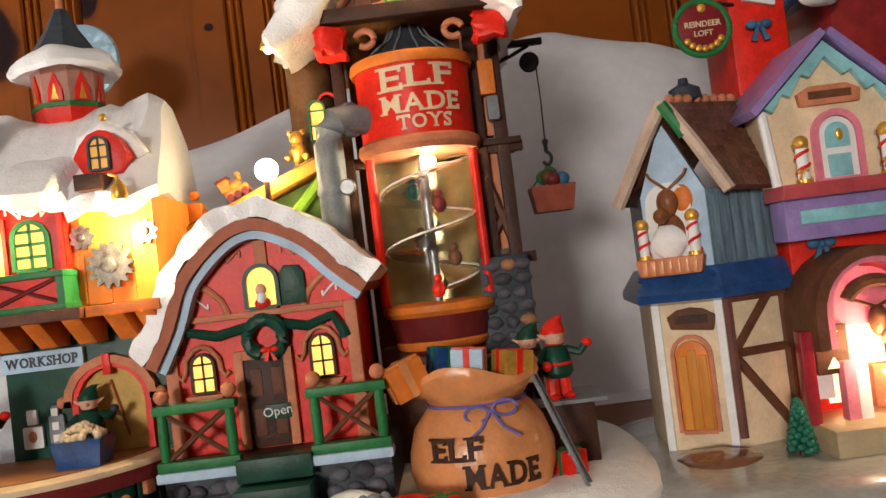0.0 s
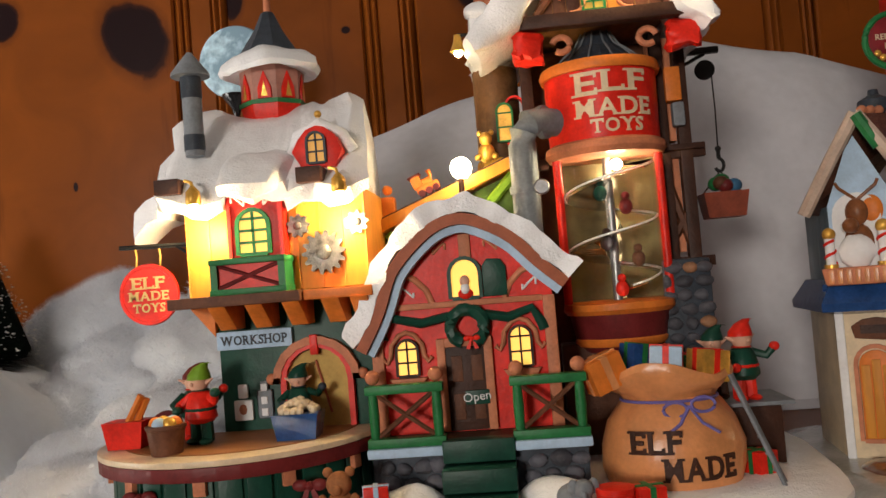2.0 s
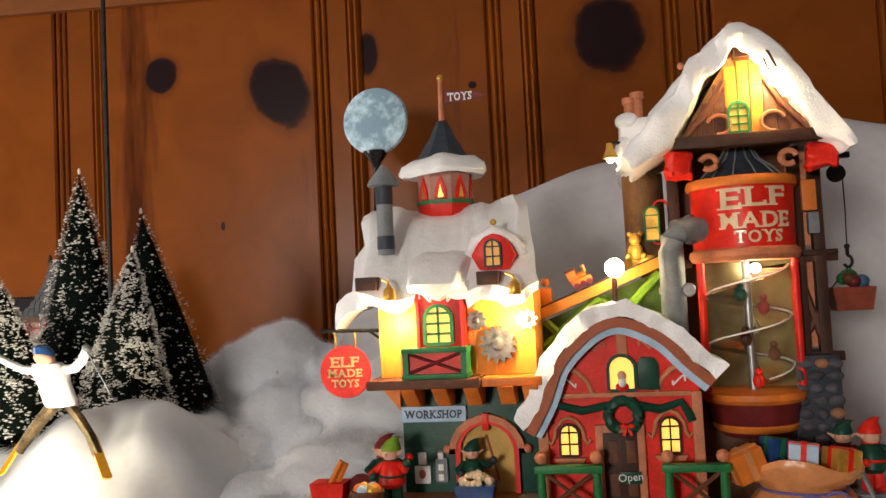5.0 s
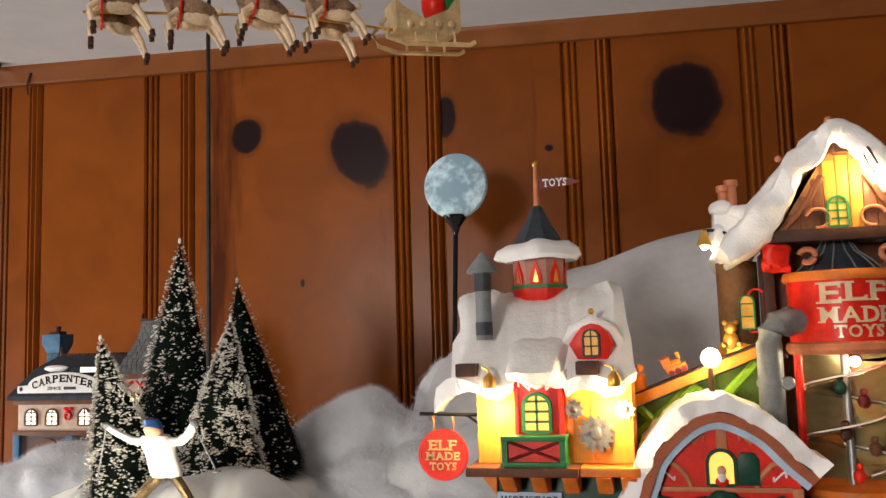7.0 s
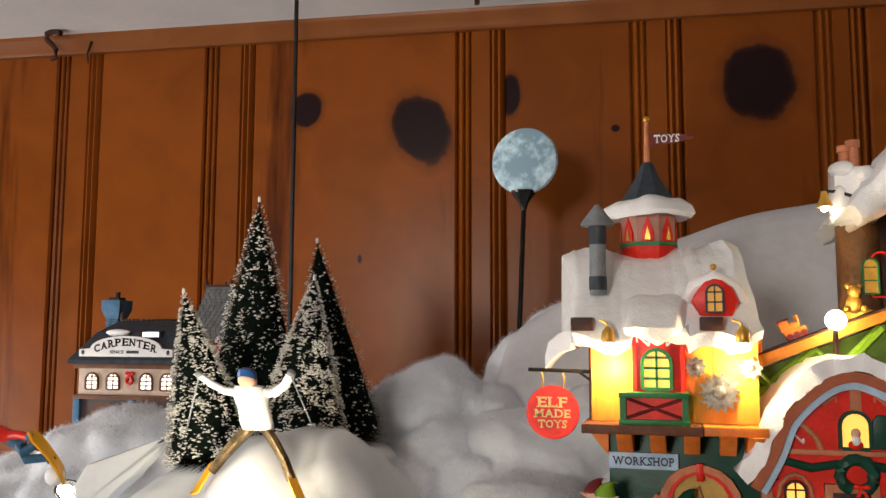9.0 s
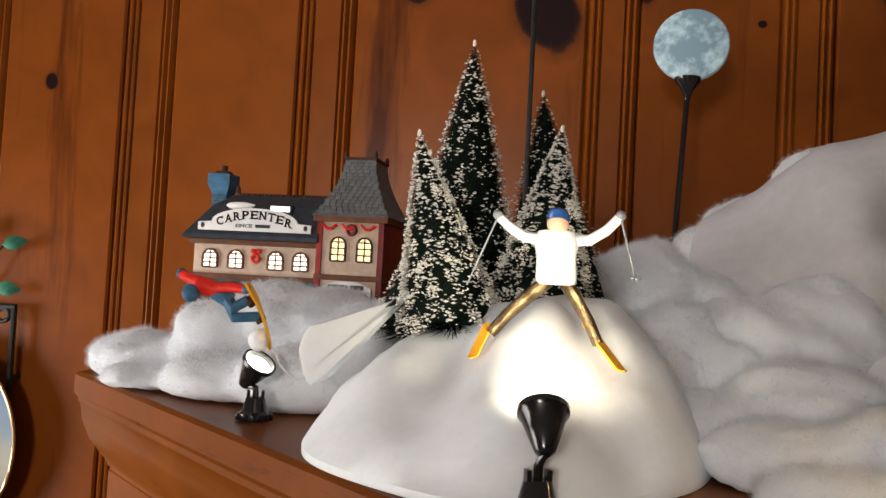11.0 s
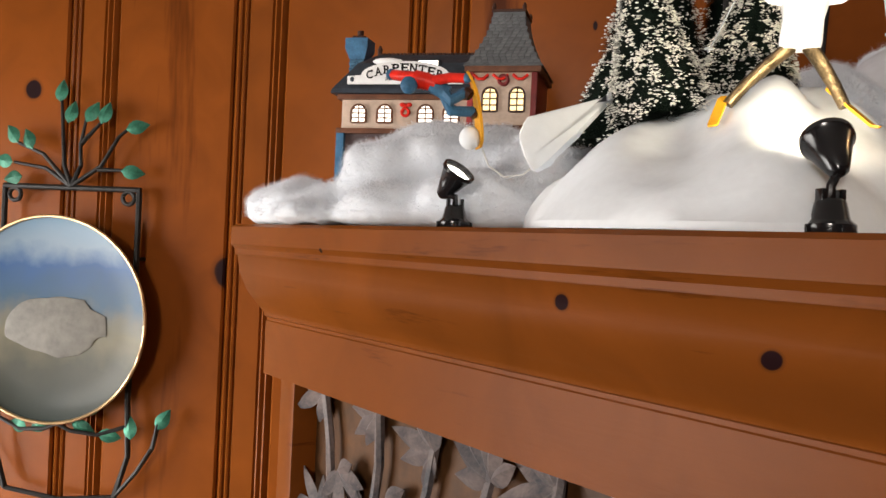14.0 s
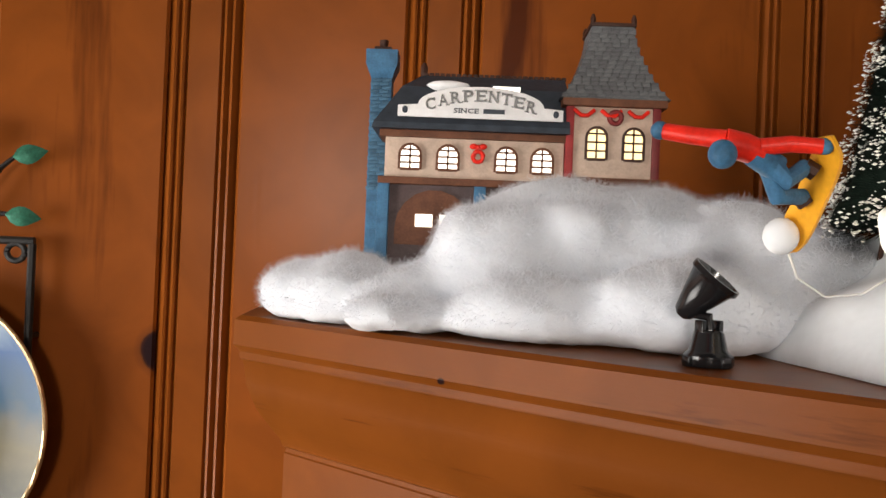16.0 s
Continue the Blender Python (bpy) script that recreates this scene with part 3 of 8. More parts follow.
def fluff(name, label, blobs, mat=None, seed=1, fibres=2500, hair=0.0085):
    """Torn cotton: lumpy overlapping tufts, and short loose fibres that soften the outline."""
    g = Mesh()
    r = random.Random(seed)
    mat = mat or COTTON
    for x, y, z, rx, ry, rz in blobs:
        s = bmesh.ops.create_icosphere(g.bm, subdivisions=4, radius=1)["verts"]
        for v in s:
            d = v.co.normalized()
            k = 1 + 0.14 * noise.noise(d * 1.9 + Vector((x * 40, y * 40, seed))) + 0.06 * noise.noise(d * 5 + Vector((seed, x * 30, 0))) + 0.025 * noise.noise(d * 13 + Vector((seed, x * 30, 0)))
            p = Vector((x + d.x * rx * k, y + d.y * ry * k, z + d.z * rz * k))
            p.z = max(p.z, TOP + 0.0006)
            v.co = p
    ob = tagged(part(name, g, mat), label, "cotton snow")
    fuse = ob.modifiers.new("fuse", "REMESH")
    fuse.mode, fuse.voxel_size, fuse.use_smooth_shade = "VOXEL", 0.0034, True
    soft = ob.modifiers.new("soft", "SMOOTH")
    soft.factor, soft.iterations = 0.5, 34
    bpy.context.view_layer.update()
    ev = ob.evaluated_get(bpy.context.evaluated_depsgraph_get())
    d = bpy.data.meshes.new_from_object(ev)
    ob.modifiers.clear()
    fine = bmesh.new()
    fine.from_mesh(d)
    for v in fine.verts:
        v.co += v.normal * (0.0028 * noise.noise(v.co * 30) + 0.0012 * noise.noise(v.co * 95) + 0.0007 * noise.noise(v.co * 260))
        v.co.z = max(v.co.z, TOP + 0.0006)
    fine.normal_update()
    pool = [v for v in fine.verts if v.normal.z > -0.4 and v.co.z > TOP + 0.002]
    picks = [(v.co.copy(), v.normal.copy()) for v in (r.choice(pool) for _ in range(fibres))]
    fine.to_mesh(d)
    fine.free()
    ob.data = d
    for p in d.polygons:
        p.use_smooth = True
    verts, faces = [], []
    for p, nrm in picks:
        dr = (nrm * r.uniform(0.1, 0.8) + Vector((r.uniform(-1, 1), r.uniform(-1, 1), r.uniform(-0.7, 0.9)))).normalized()
        e = Vector((r.uniform(-1, 1), r.uniform(-1, 1), r.uniform(-1, 1))).cross(dr).normalized() * 0.00012
        h = r.uniform(0.3, 1) ** 1.5 * hair
        p = p - nrm * 0.0004
        mid = p + dr * h * 0.5 + Vector((r.uniform(-1, 1), r.uniform(-1, 1), r.uniform(-1, 1))) * h * 0.25
        k = len(verts)
        verts += [p - e, p + e, mid + e * 0.8, mid - e * 0.8, p + dr * h]
        faces += [(k, k + 1, k + 2, k + 3), (k + 3, k + 2, k + 4)]
    f = bpy.data.meshes.new("loose_fibres")
    f.from_pydata(verts, [], faces)
    f.materials.append(FIBRE)
    fo = new("loose_fibres", f)
    fo.parent = ob
    tagged(fo, kind="stuff")
    return ob


fluff("cotton_snow", "torn white cotton batting around the small house", [
    (-0.924, 0.735, 1.555, 0.034, 0.045, 0.028), (-0.89, 0.715, 1.557, 0.042, 0.055, 0.03), (-0.842, 0.69, 1.555, 0.045, 0.06, 0.026), (-0.786, 0.685, 1.578, 0.052, 0.065, 0.05),
    (-0.745, 0.69, 1.59, 0.065, 0.06, 0.053), (-0.69, 0.69, 1.588, 0.06, 0.06, 0.055), (-0.64, 0.67, 1.58, 0.055, 0.07, 0.052), (-0.76, 0.62, 1.555, 0.06, 0.04, 0.025), (-0.85, 0.64, 1.55, 0.035, 0.035, 0.015),
    (-0.68, 0.6, 1.56, 0.06, 0.05, 0.03), (-0.6, 0.62, 1.57, 0.05, 0.06, 0.045)], seed=2, fibres=60000)
fluff("cotton_snow", "cream-lit tuft of white cotton batting", [
    (-0.405, 0.69, 1.64, 0.05, 0.05, 0.058), (-0.36, 0.7, 1.625, 0.04, 0.05, 0.045), (-0.44, 0.69, 1.63, 0.045, 0.05, 0.05), (-0.385, 0.64, 1.6, 0.05, 0.05, 0.045), (-0.345, 0.62, 1.58, 0.05, 0.05, 0.04), (-0.41, 0.59, 1.58, 0.04, 0.05, 0.035)], seed=5, fibres=60000)
fluff("cotton_snow", "grey-white cotton heap beside the toy workshop", [
    (-0.32, 0.66, 1.59, 0.08, 0.08, 0.06), (-0.3, 0.56, 1.57, 0.06, 0.07, 0.04), (-0.36, 0.54, 1.56, 0.05, 0.06, 0.025), (-0.27, 0.68, 1.61, 0.06, 0.06, 0.06), (-0.33, 0.47, 1.555, 0.05, 0.05, 0.025), (-0.27, 0.47, 1.56, 0.05, 0.06, 0.03), (-0.31, 0.39, 1.548, 0.05, 0.04, 0.018)], seed=8, fibres=45000, hair=0.008)


def mountain(x, y):
    """Felt drawn up against the wall into a broad slope."""
    crest = float(np.interp(x, (-0.4, -0.36, -0.3, -0.24, -0.14, -0.03, 0.13, 0.23, 0.32, 0.5, 0.75), (0.1, 0.18, 0.215, 0.27, 0.295, 0.32, 0.345, 0.325, 0.285, 0.2, 0.14)))
    left = max(0.0, min(1.0, (x + 0.4) / 0.04)) ** 0.5
    y0 = float(np.interp(x, (-0.2, 0.05), (0.55, 0.7)))
    back = max(0.0, min(1.0, (y - y0) / (0.85 - y0)))
    return crest * left * (back * back * (3 - 2 * back)) ** 0.8 + 0.012 * noise.noise((x * 9, y * 9, 1)) * back - (0.004 if back <= 0 else 0)


fluff("cotton_snow", "cotton batting tufts along the edge of the snow cloth", [
    (-0.35, 0.83, 1.66, 0.045, 0.045, 0.06), (-0.305, 0.86, 1.7, 0.05, 0.045, 0.055), (-0.25, 0.87, 1.755, 0.035, 0.035, 0.05), (-0.205, 0.87, 1.75, 0.05, 0.04, 0.05), (-0.32, 0.79, 1.62, 0.06, 0.06, 0.06), (-0.26, 0.8, 1.66, 0.06, 0.05, 0.06)], seed=11, fibres=32000)
drift("snow_backdrop_cloth", "grey-white felt snow cloth drawn up against the wall", (-0.4, 0.75, 0.55, 0.93), mountain, SHEET, 3, 90)


# ---- bottle-brush trees ----
def brush_tree(x, y, z0, z1, r, seed, flock=0.35, lean=(0.0, 0.0)):
    """Bristles wound about a wire in turns, white at their tips; lean moves the foot aside."""
    rr = random.Random(seed)
    t = thing("bottle_brush_tree", "dark green bottle-brush pine tree with snowy tips", "tree", "bottle-brush trees", at=(x, y, TOP))
    inv = t.matrix_world.inverted()
    h = z1 - z0
    turns = h / 0.0048

    def axis(f):
        return Vector((x + lean[0] * (1 - f), y + lean[1] * (1 - f), z0 + h * f))

    low = axis((TOP - z0) / h)
    g = Mesh(inv)
    g.tube([low, axis(0.5), axis(1)], 0.0016, 6, 0.0008)
    part("trunk", g, DARKBROWN, t)
    verts, faces, slot = [], [], []
    for i in range(int(34000 * h / 0.2 * (r / 0.06))):
        f = (1 - math.sqrt(rr.random()) ** 1.05) * 0.985
        f = (math.floor(f * turns) + 0.5 + rr.gauss(0, 0.2)) / turns
        f = min(max(f, 0), 0.99)
        a = rr.uniform(0, 2 * math.pi)
        w = r * (1 - f) ** 0.92 * rr.uniform(0.86, 1.02) + 0.0015
        c0 = axis(f + 0.5 / turns * math.sin(a))
        d = Vector((math.cos(a), math.sin(a), rr.uniform(-0.22, 0.1)))
        s = Vector((-math.sin(a), math.cos(a), 0)) * 0.0003
        b, m1, tip = c0 + d * w * 0.3, c0 + d * w * 0.8, c0 + d * w
        k = len(verts)
        verts += [b - s, b + s, m1 + s, m1 - s, tip]
        faces += [(k, k + 1, k + 2, k + 3), (k + 3, k + 2, k + 4)]
        slot += [0, 0]
        patch = 0.5 + 2.2 * noise.noise(d * 3.4 + Vector((seed, 0, c0.z * 110)))
        if rr.random() < flock * max(0.06, patch) * (0.7 + 0.9 * f * f):
            k, q = len(verts), 0.0005 + 0.0011 * rr.random() ** 2
            c, e = tip - d * 0.0006, s.normalized() * q * rr.uniform(0.7, 1.7)
            up = Vector((0, 0, q * 0.6))
            verts += [c - e, c + up, c + e, c - up, c + d * q, c - d * q * 1.6]
            faces += [(k, k + 1, k + 4), (k + 1, k + 2, k + 4), (k + 2, k + 3, k + 4), (k + 3, k, k + 4), (k, k + 5, k + 1), (k + 1, k + 5, k + 2)]
            slot += [1] * 6
    d = bpy.data.meshes.new("bristles")
    d.from_pydata([v - Vector((x, y, TOP)) for v in verts], [], faces)
    d.materials.append(NEEDLE), d.materials.append(FLOCK)
    d.polygons.foreach_set("material_index", slot)
    ob = new("bristles", d)
    ob.parent = t
    g = Mesh(inv)
    g.ball(x, y, z1 - 0.001, 0.0014, 0.0014, 0.003)
    part("tip", g, FLOCK, t)
    g = Mesh(inv)
    g.rings([[axis(f) + Vector((k * math.cos(a), k * math.sin(a), 0)) for a in [2 * math.pi * i / 14 for i in range(14)]] for f, k in ((0.0, r * 0.7), (0.04, r * 0.8), (0.4, r * 0.52), (0.95, 0.001))])
    part("inner_brush", g, NEEDLE, t)
    return t


brush_tree(-0.551, 0.595, 1.62, 1.842, 0.057, 11, 0.19)
brush_tree(-0.495, 0.6, 1.632, 1.803, 0.051, 12, 0.09, (0.016, 0.004))
brush_tree(-0.57, 0.505, 1.622, 1.753, 0.039, 13, 0.62, (0.03, 0.004))
brush_tree(-0.475, 0.55, 1.632, 1.766, 0.042, 14, 0.68, (-0.012, 0.0))
brush_tree(-0.568, 0.574, 1.612, 1.715, 0.036, 15, 0.25, (-0.018, 0.0))

# ---- white foam wedge beside the trees ----
g = Mesh(pose(0, 0, 0))
g.prism([(-0.634, 1.6), (-0.632, 1.6155), (-0.624, 1.618), (-0.577, 1.6375), (-0.5765, 1.6355), (-0.597, 1.606), (-0.611, 1.588), (-0.622, 1.577), (-0.628, 1.584)], 0.474, 0.492, "y", 0.004)
for v in g.bm.verts:
    v.co.y += (v.co.x + 0.61) * 0.5 + (v.co.z - 1.6) * 0.5
roughen(g, 0.002, 90, 2)
tagged(part("foam_wedge", g, [FOAM]), "torn white foam wedge lying on the snow hill", "foam piece")
g = Mesh()
g.tube([(-0.665, 0.499, 1.597), (-0.66, 0.5, 1.585), (-0.648, 0.498, 1.577), (-0.634, 0.494, 1.579), (-0.62, 0.488, 1.59)], 0.0006, 6)
tagged(part("support_wire", g, WIRE), "thin clear wire that holds up the snowboarder", "wire")


# ---- spotlights on the shelf ----
def spot_lamp(x, y, target, head):
    """A small black stand with a swivelling cup and a bright lens."""
    t = thing("led_spotlight", "small glossy black plastic spotlight, switched on, on the shelf", "spotlight", "mantel spotlights", at=(x, y, TOP))
    inv = Matrix.Translation((-x, -y, -TOP))
    g = Mesh(inv)
    g.lathe(x, y, [(0.0118, TOP + 0.0004), (0.0124, TOP + 0.0015), (0.0122, TOP + 0.0055), (0.0105, TOP + 0.0068), (0.0092, TOP + 0.008), (0.0072, TOP + 0.0165), (0.0058, TOP + 0.0178)], 12, 0.25)
    for k in range(4):
        f = pose(x, y, TOP, 0, 0, 25 + 90 * k)
        g.box(0.0112, 0.0136, -0.0024, 0.0024, 0.0004, 0.0052, 0.0006, f)
    part("base", g, BLACK, t)
    for s in (-1, 1):
        g = Mesh(inv)
        g.box(s * 0.0052 - 0.0013, s * 0.0052 + 0.0013, -0.003, 0.003, 0.0155, 0.0225, 0.0007, Matrix.Translation((x, y, TOP)) @ pose(0, 0, 0, 0, 0, 25))
        part("prong", g, BLACK, t)
    g = Mesh(inv)
    hx, hy, hz = head
    d = (Vector(target) - Vector(head)).normalized()
    g.tube([(x, y, TOP + 0.016), (x, y, TOP + 0.024), Vector(head) - d * 0.014], 0.0024, 8)
    part("neck", g, BLACK, t)
    g = Mesh(inv)
    q = Matrix.Translation(head) @ d.to_track_quat("Z", "Y").to_matrix().to_4x4()
    g.lathe(0, 0, [(0.0026, -0.0165), (0.005, -0.0145), (0.0086, -0.004), (0.0116, 0.0056), (0.0132, 0.0072), (0.0132, 0.01), (0.0116, 0.01), (0.0104, 0.005)], 24, m=q)
    cup = part("cup", g, BLACK, t)
    g = Mesh(inv)
    g.lathe(0, 0, [(0.0106, 0.005), (0.0102, 0.006), (0.005, 0.0068)], 24, m=q)
    part("lens", g, LENS, cup, "glowing warm-white lens")
    return Vector(head) + d * 0.013, d


p, d = spot_lamp(-0.69, 0.53, (-0.672, 0.521, 1.604), (-0.693, 0.531, 1.5765))
lamp("spotlight_beam", "SPOT", look(p, p + d), 0.3, LED, 0.006, spot=110, blend=0.7)
p, d = spot_lamp(-0.463, 0.343, (-0.482, 0.455, 1.69), (-0.462, 0.352, 1.5815))
lamp("spotlight_beam", "SPOT", look(p, p + d), 1.35, LED, 0.006, spot=150, blend=1.0)

# ---- moon on a rod ----
MOON = material("moon_print", (0.3, 0.47, 0.6), 0.5, 0.12, 17, 0.0, tint=(0.66, 0.9, 1.0))
MOON.node_tree.nodes["Color Ramp"].color_ramp.elements[0].position = 0.6
MOON.node_tree.nodes["Color Ramp"].color_ramp.elements[1].position = 0.8
moon = thing("moon_lamp", "pale blue full moon disc on a black rod", "moon lamp", at=(-0.375, 0.935, TOP))
inv = moon.matrix_world.inverted()
g = Mesh(inv)
g.lathe(0, 0, [(0.002, -0.006), (0.03, -0.006), (0.0405, -0.004), (0.042, 0), (0.0405, 0.004), (0.03, 0.0065), (0.002, 0.0075)], 40, m=pose(-0.363, 0.928, 1.934, 90, 0, -4))
part("disc", g, MOON, moon)
g = Mesh(inv)
g.lathe(-0.365, 0.93, [(0.003, 1.872), (0.006, 1.882), (0.0145, 1.893), (0.0155, 1.897), (0.011, 1.8975)], 16)
part("cup", g, BLACK, moon)
g = Mesh(inv)
g.tube([(-0.378, 0.937, TOP), (-0.373, 0.934, 1.7), (-0.365, 0.93, 1.876)], 0.0032, 8)
part("rod", g, BLACK, moon)

# ---- toy workshop: one large lit village piece ----
shop = thing("toy_workshop", "lit red and yellow toy workshop village piece with snowy roofs", "village house", at=(-0.1, 0.47, TOP))
SI = shop.matrix_world.inverted()


def P(name, mats, fn, parent=None, label="", smooth=True, m=None):
    """One part of the workshop, shaped by fn."""
    g = Mesh(m or SI)
    fn(g)
    return part(name, g, mats, parent or shop, label, smooth)


def box(*a, **k):
    return lambda g: g.box(*a, **k)


def arch(cx, z0, z1, half, n=9):
    """Outline of an opening with a round head."""
    r = half
    zs = z1 - r
    return [(cx - half, z0), (cx + half, z0)] + [(cx + r * math.cos(math.pi * i / n), zs + r * math.sin(math.pi * i / n)) for i in range(n + 1)]


def arch_ring(g, cx, z0, z1, half, width, y0, y1, n=9, foot=True):
    """A frame round such an opening, as a swept band."""
    inner, outer = arch(cx, z0, z1, half, n)[1:], arch(cx, z0, z1 + width, half + width, n)[1:]
    inner, outer = inner + [(cx - half, z0)], outer + [(cx - half - width, z0)]
    g.rings([[(a[0], y0, a[1]), (b[0], y0, b[1]), (b[0], y1, b[1]), (a[0], y1, a[1])] for a, b in zip(inner, outer)])
    if foot:
        g.box(cx - half, cx + half, y0, y1, z0 - width * 0.5, z0 + width * 0.5)


def lit_window(parent_of, cx, z0, z1, half, y, frame, inv, panes=2, rows=2, glowmat=None, depth=0.002):
    """An arched window: frame, glowing pane and bars."""
    g = Mesh(inv)
    arch_ring(g, cx, z0, z1, half, half * 0.28, y - depth, y + 0.001)
    w = part("window", g, frame, parent_of)
    g = Mesh(inv)
    g.prism(arch(cx, z0, z1, half), y - 0.0004, y + 0.0006)
    part("pane", g, glowmat or WINDOW, w, "glowing yellow pane", smooth=False)
    g = Mesh(inv)
    t = half * 0.1
    for i in range(1, panes):
        x = cx - half + 2 * half * i / panes
        g.box(x - t, x + t, y - 0.0012, y - 0.0005, z0, z1)
    for j in range(1, rows + 1):
        z = z0 + (z1 - z0) * j / (rows + 0.6)
        g.box(cx - half, cx + half, y - 0.0012, y - 0.0005, z - t, z + t)
    part("window_lattice", g, frame, w)
    return w


def scroll(g, x, y, z, s, flip=1, r=0.0006):
    """An S-shaped scroll on a facade."""
    pts = []
    for i in range(15):
        t = i / 14
        a = (t - 0.5) * 2
        k = 0.5 * (1 - abs(a)) + 0.25
        ang = a * 3.6
        pts.append((x + flip * s * (a * 0.7 + 0.3 * math.sin(ang) * (1 - 0.3 * abs(a))), y, z + s * 0.5 * math.sin(ang * 0.9 + 0.2)))
    g.tube(pts, r, 6)


def snowy(g, amount=0.0016, seed=1.0):
    """Lumps of painted snow."""
    bmesh.ops.subdivide_edges(g.bm, edges=g.bm.edges[:], cuts=3, use_grid_fill=True)
    bmesh.ops.smooth_vert(g.bm, verts=g.bm.verts[:], factor=0.5, use_axis_x=True, use_axis_y=True, use_axis_z=True)
    roughen(g, amount, 70, seed)
    roughen(g, amount * 0.4, 260, seed + 3)


# base and stones
def base_fn(g):
    rings = []
    for rx, ry, z in ((0.19, 0.137, 0.0004), (0.188, 0.135, 0.01), (0.18, 0.127, 0.0175), (0.16, 0.1, 0.019)):
        rings.append([(-0.09 + rx * math.copysign(abs(math.cos(a)) ** 0.7, math.cos(a)), 0.485 + ry * math.copysign(abs(math.sin(a)) ** 0.6, math.sin(a)), TOP + z) for a in [2 * math.pi * i / 48 for i in range(48)]])
    g.rings(rings)
    roughen(g, 0.002, 40, 3)
    for v in g.bm.verts:
        v.co.z = max(v.co.z, 0.0003)


P("snow_base", SNOWPAINT, base_fn)
P("stone_core", DARKGREY, box(-0.139, -0.035, 0.397, 0.52, TOP + 0.008, 1.581))
rs = random.Random(3)
STONE = material("painted_stones", (0.085, 0.085, 0.1), 0.55, 0.25, 90, 0.3, rand=0.35)
STONE2 = material("painted_tan_stones", (0.3, 0.15, 0.08), 0.55, 0.25, 90, 0.3, rand=0.3)
for x0, x1, y, z0, z1 in ((-0.138, -0.104, 0.3965, 1.556, 1.58), (-0.068, -0.036, 0.3965, 1.556, 1.58), (0.017, 0.045, 0.474, 1.556, 1.664)):
    z = z0
    while z < z1 - 0.003:
        x = x0 + rs.uniform(0, 0.004)
        while x < x1 - 0.003:
            w, h = rs.uniform(0.0035, 0.0055), rs.uniform(0.003, 0.0042)
            P("stone", STONE2 if rs.random() < 0.25 else STONE, lambda g: roughen(g.ball(min(x + w, x1 - w * 0.6), y, z + h, w, 0.0028, h, 10, 6), 0.0009, 200, x * 90))
            x += 2 * w + 0.0004
        z += 0.0078
P("stone_column", DARKGREY, box(0.017, 0.046, 0.474, 0.53, TOP + 0.008, 1.666, bevel=0.002))

# left house: dark green ground floor
P("green_wall", PINEGREEN, box(-0.2245, -0.134, 0.432, 0.53, TOP + 0.01, 1.661, bevel=0.001))
P("sign_board", PALEBLUE, box(-0.2245, -0.1835, 0.4285, 0.432, 1.6365, 1.6462, bevel=0.0005))
slab_word("sign_letters", "WORKSHOP", 0.036, 0.005, DARKGREY, shop, lambda x, z, d: SI @ Vector((-0.204 + x, 0.4282 - d, 1.6413 + z)))
# Ochre paint stands in for the yellow-lit room behind the arch.
P("arch_glow", material("painted_doorway_glow", (0.55, 0.36, 0.1), 0.6, 0.15, 80, 0.1), lambda g: g.prism(arch(-0.1715, 1.588, 1.634, 0.0175), 0.4312, 0.4325))
P("broom", RUST, lambda g: g.tube([(-0.172, 0.4305, 1.628), (-0.165, 0.43, 1.6)], 0.0007, 6))
P("arch_trim", PEACH, lambda g: (arch_ring(g, -0.1715, 1.62, 1.6365, 0.0195, 0.0042, 0.4265, 0.4325, foot=False), g.ball(-0.196, 0.429, 1.6195, 0.003), g.ball(-0.147, 0.429, 1.6195, 0.003)))
P("arch_red_trim", RED, lambda g: arch_ring(g, -0.1715, 1.588, 1.6345, 0.0165, 0.003, 0.4275, 0.4325, foot=False))
P("keystone", RED, box(-0.1735, -0.1695, 0.4255, 0.43, 1.631, 1.6415, bevel=0.0005))
P("jar_plaque", WHITE, lambda g: (g.box(-0.2178, -0.2075, 0.4292, 0.432, 1.5985, 1.6095, bevel=0.0012), g.box(-0.2153, -0.2098, 0.4292, 0.432, 1.6102, 1.6178, bevel=0.0012)), label="white jar-shaped plaque")
P("jar_mark", PEACH, lambda g: g.ball(-0.2127, 0.4291, 1.6045, 0.0022, 0.0004, 0.0028))
bottle = P("bottle_plaque", GREY, lambda g: (g.box(-0.205, -0.1965, 0.4294, 0.432, 1.599, 1.6145, bevel=0.002), g.box(-0.203, -0.1985, 0.4294, 0.432, 1.6145, 1.619, bevel=0.0012)), label="grey bottle-shaped plaque with white badges")
for z in (1.6025, 1.6087, 1.6155):
    P("badge", WHITE, lambda g: g.box(-0.2025, -0.199, 0.4286, 0.4296, z - 0.002, z + 0.002, bevel=0.0004), bottle)
for x in (-0.2135, -0.1945, -0.1755, -0.1555, -0.141):
    P("bracket", ORANGE, lambda g: g.prism([(0.4, 1.66), (0.432, 1.66), (0.432, 1.6475), (0.418, 1.6475)], x - 0.0045, x + 0.0045, "x", 0.0006))
P("ledge", BROWN, box(-0.2375, -0.1695, 0.3975, 0.52, 1.66, 1.6655, bevel=0.0007))
P("ledge", ORANGE, box(-0.169, -0.134, 0.402, 0.52, 1.66, 1.6652, bevel=0.0007))
P("corbel", ORANGE, lambda g: g.prism([(-0.2375, 1.66), (-0.2245, 1.66), (-0.2245, 1.644)], 0.428, 0.44))

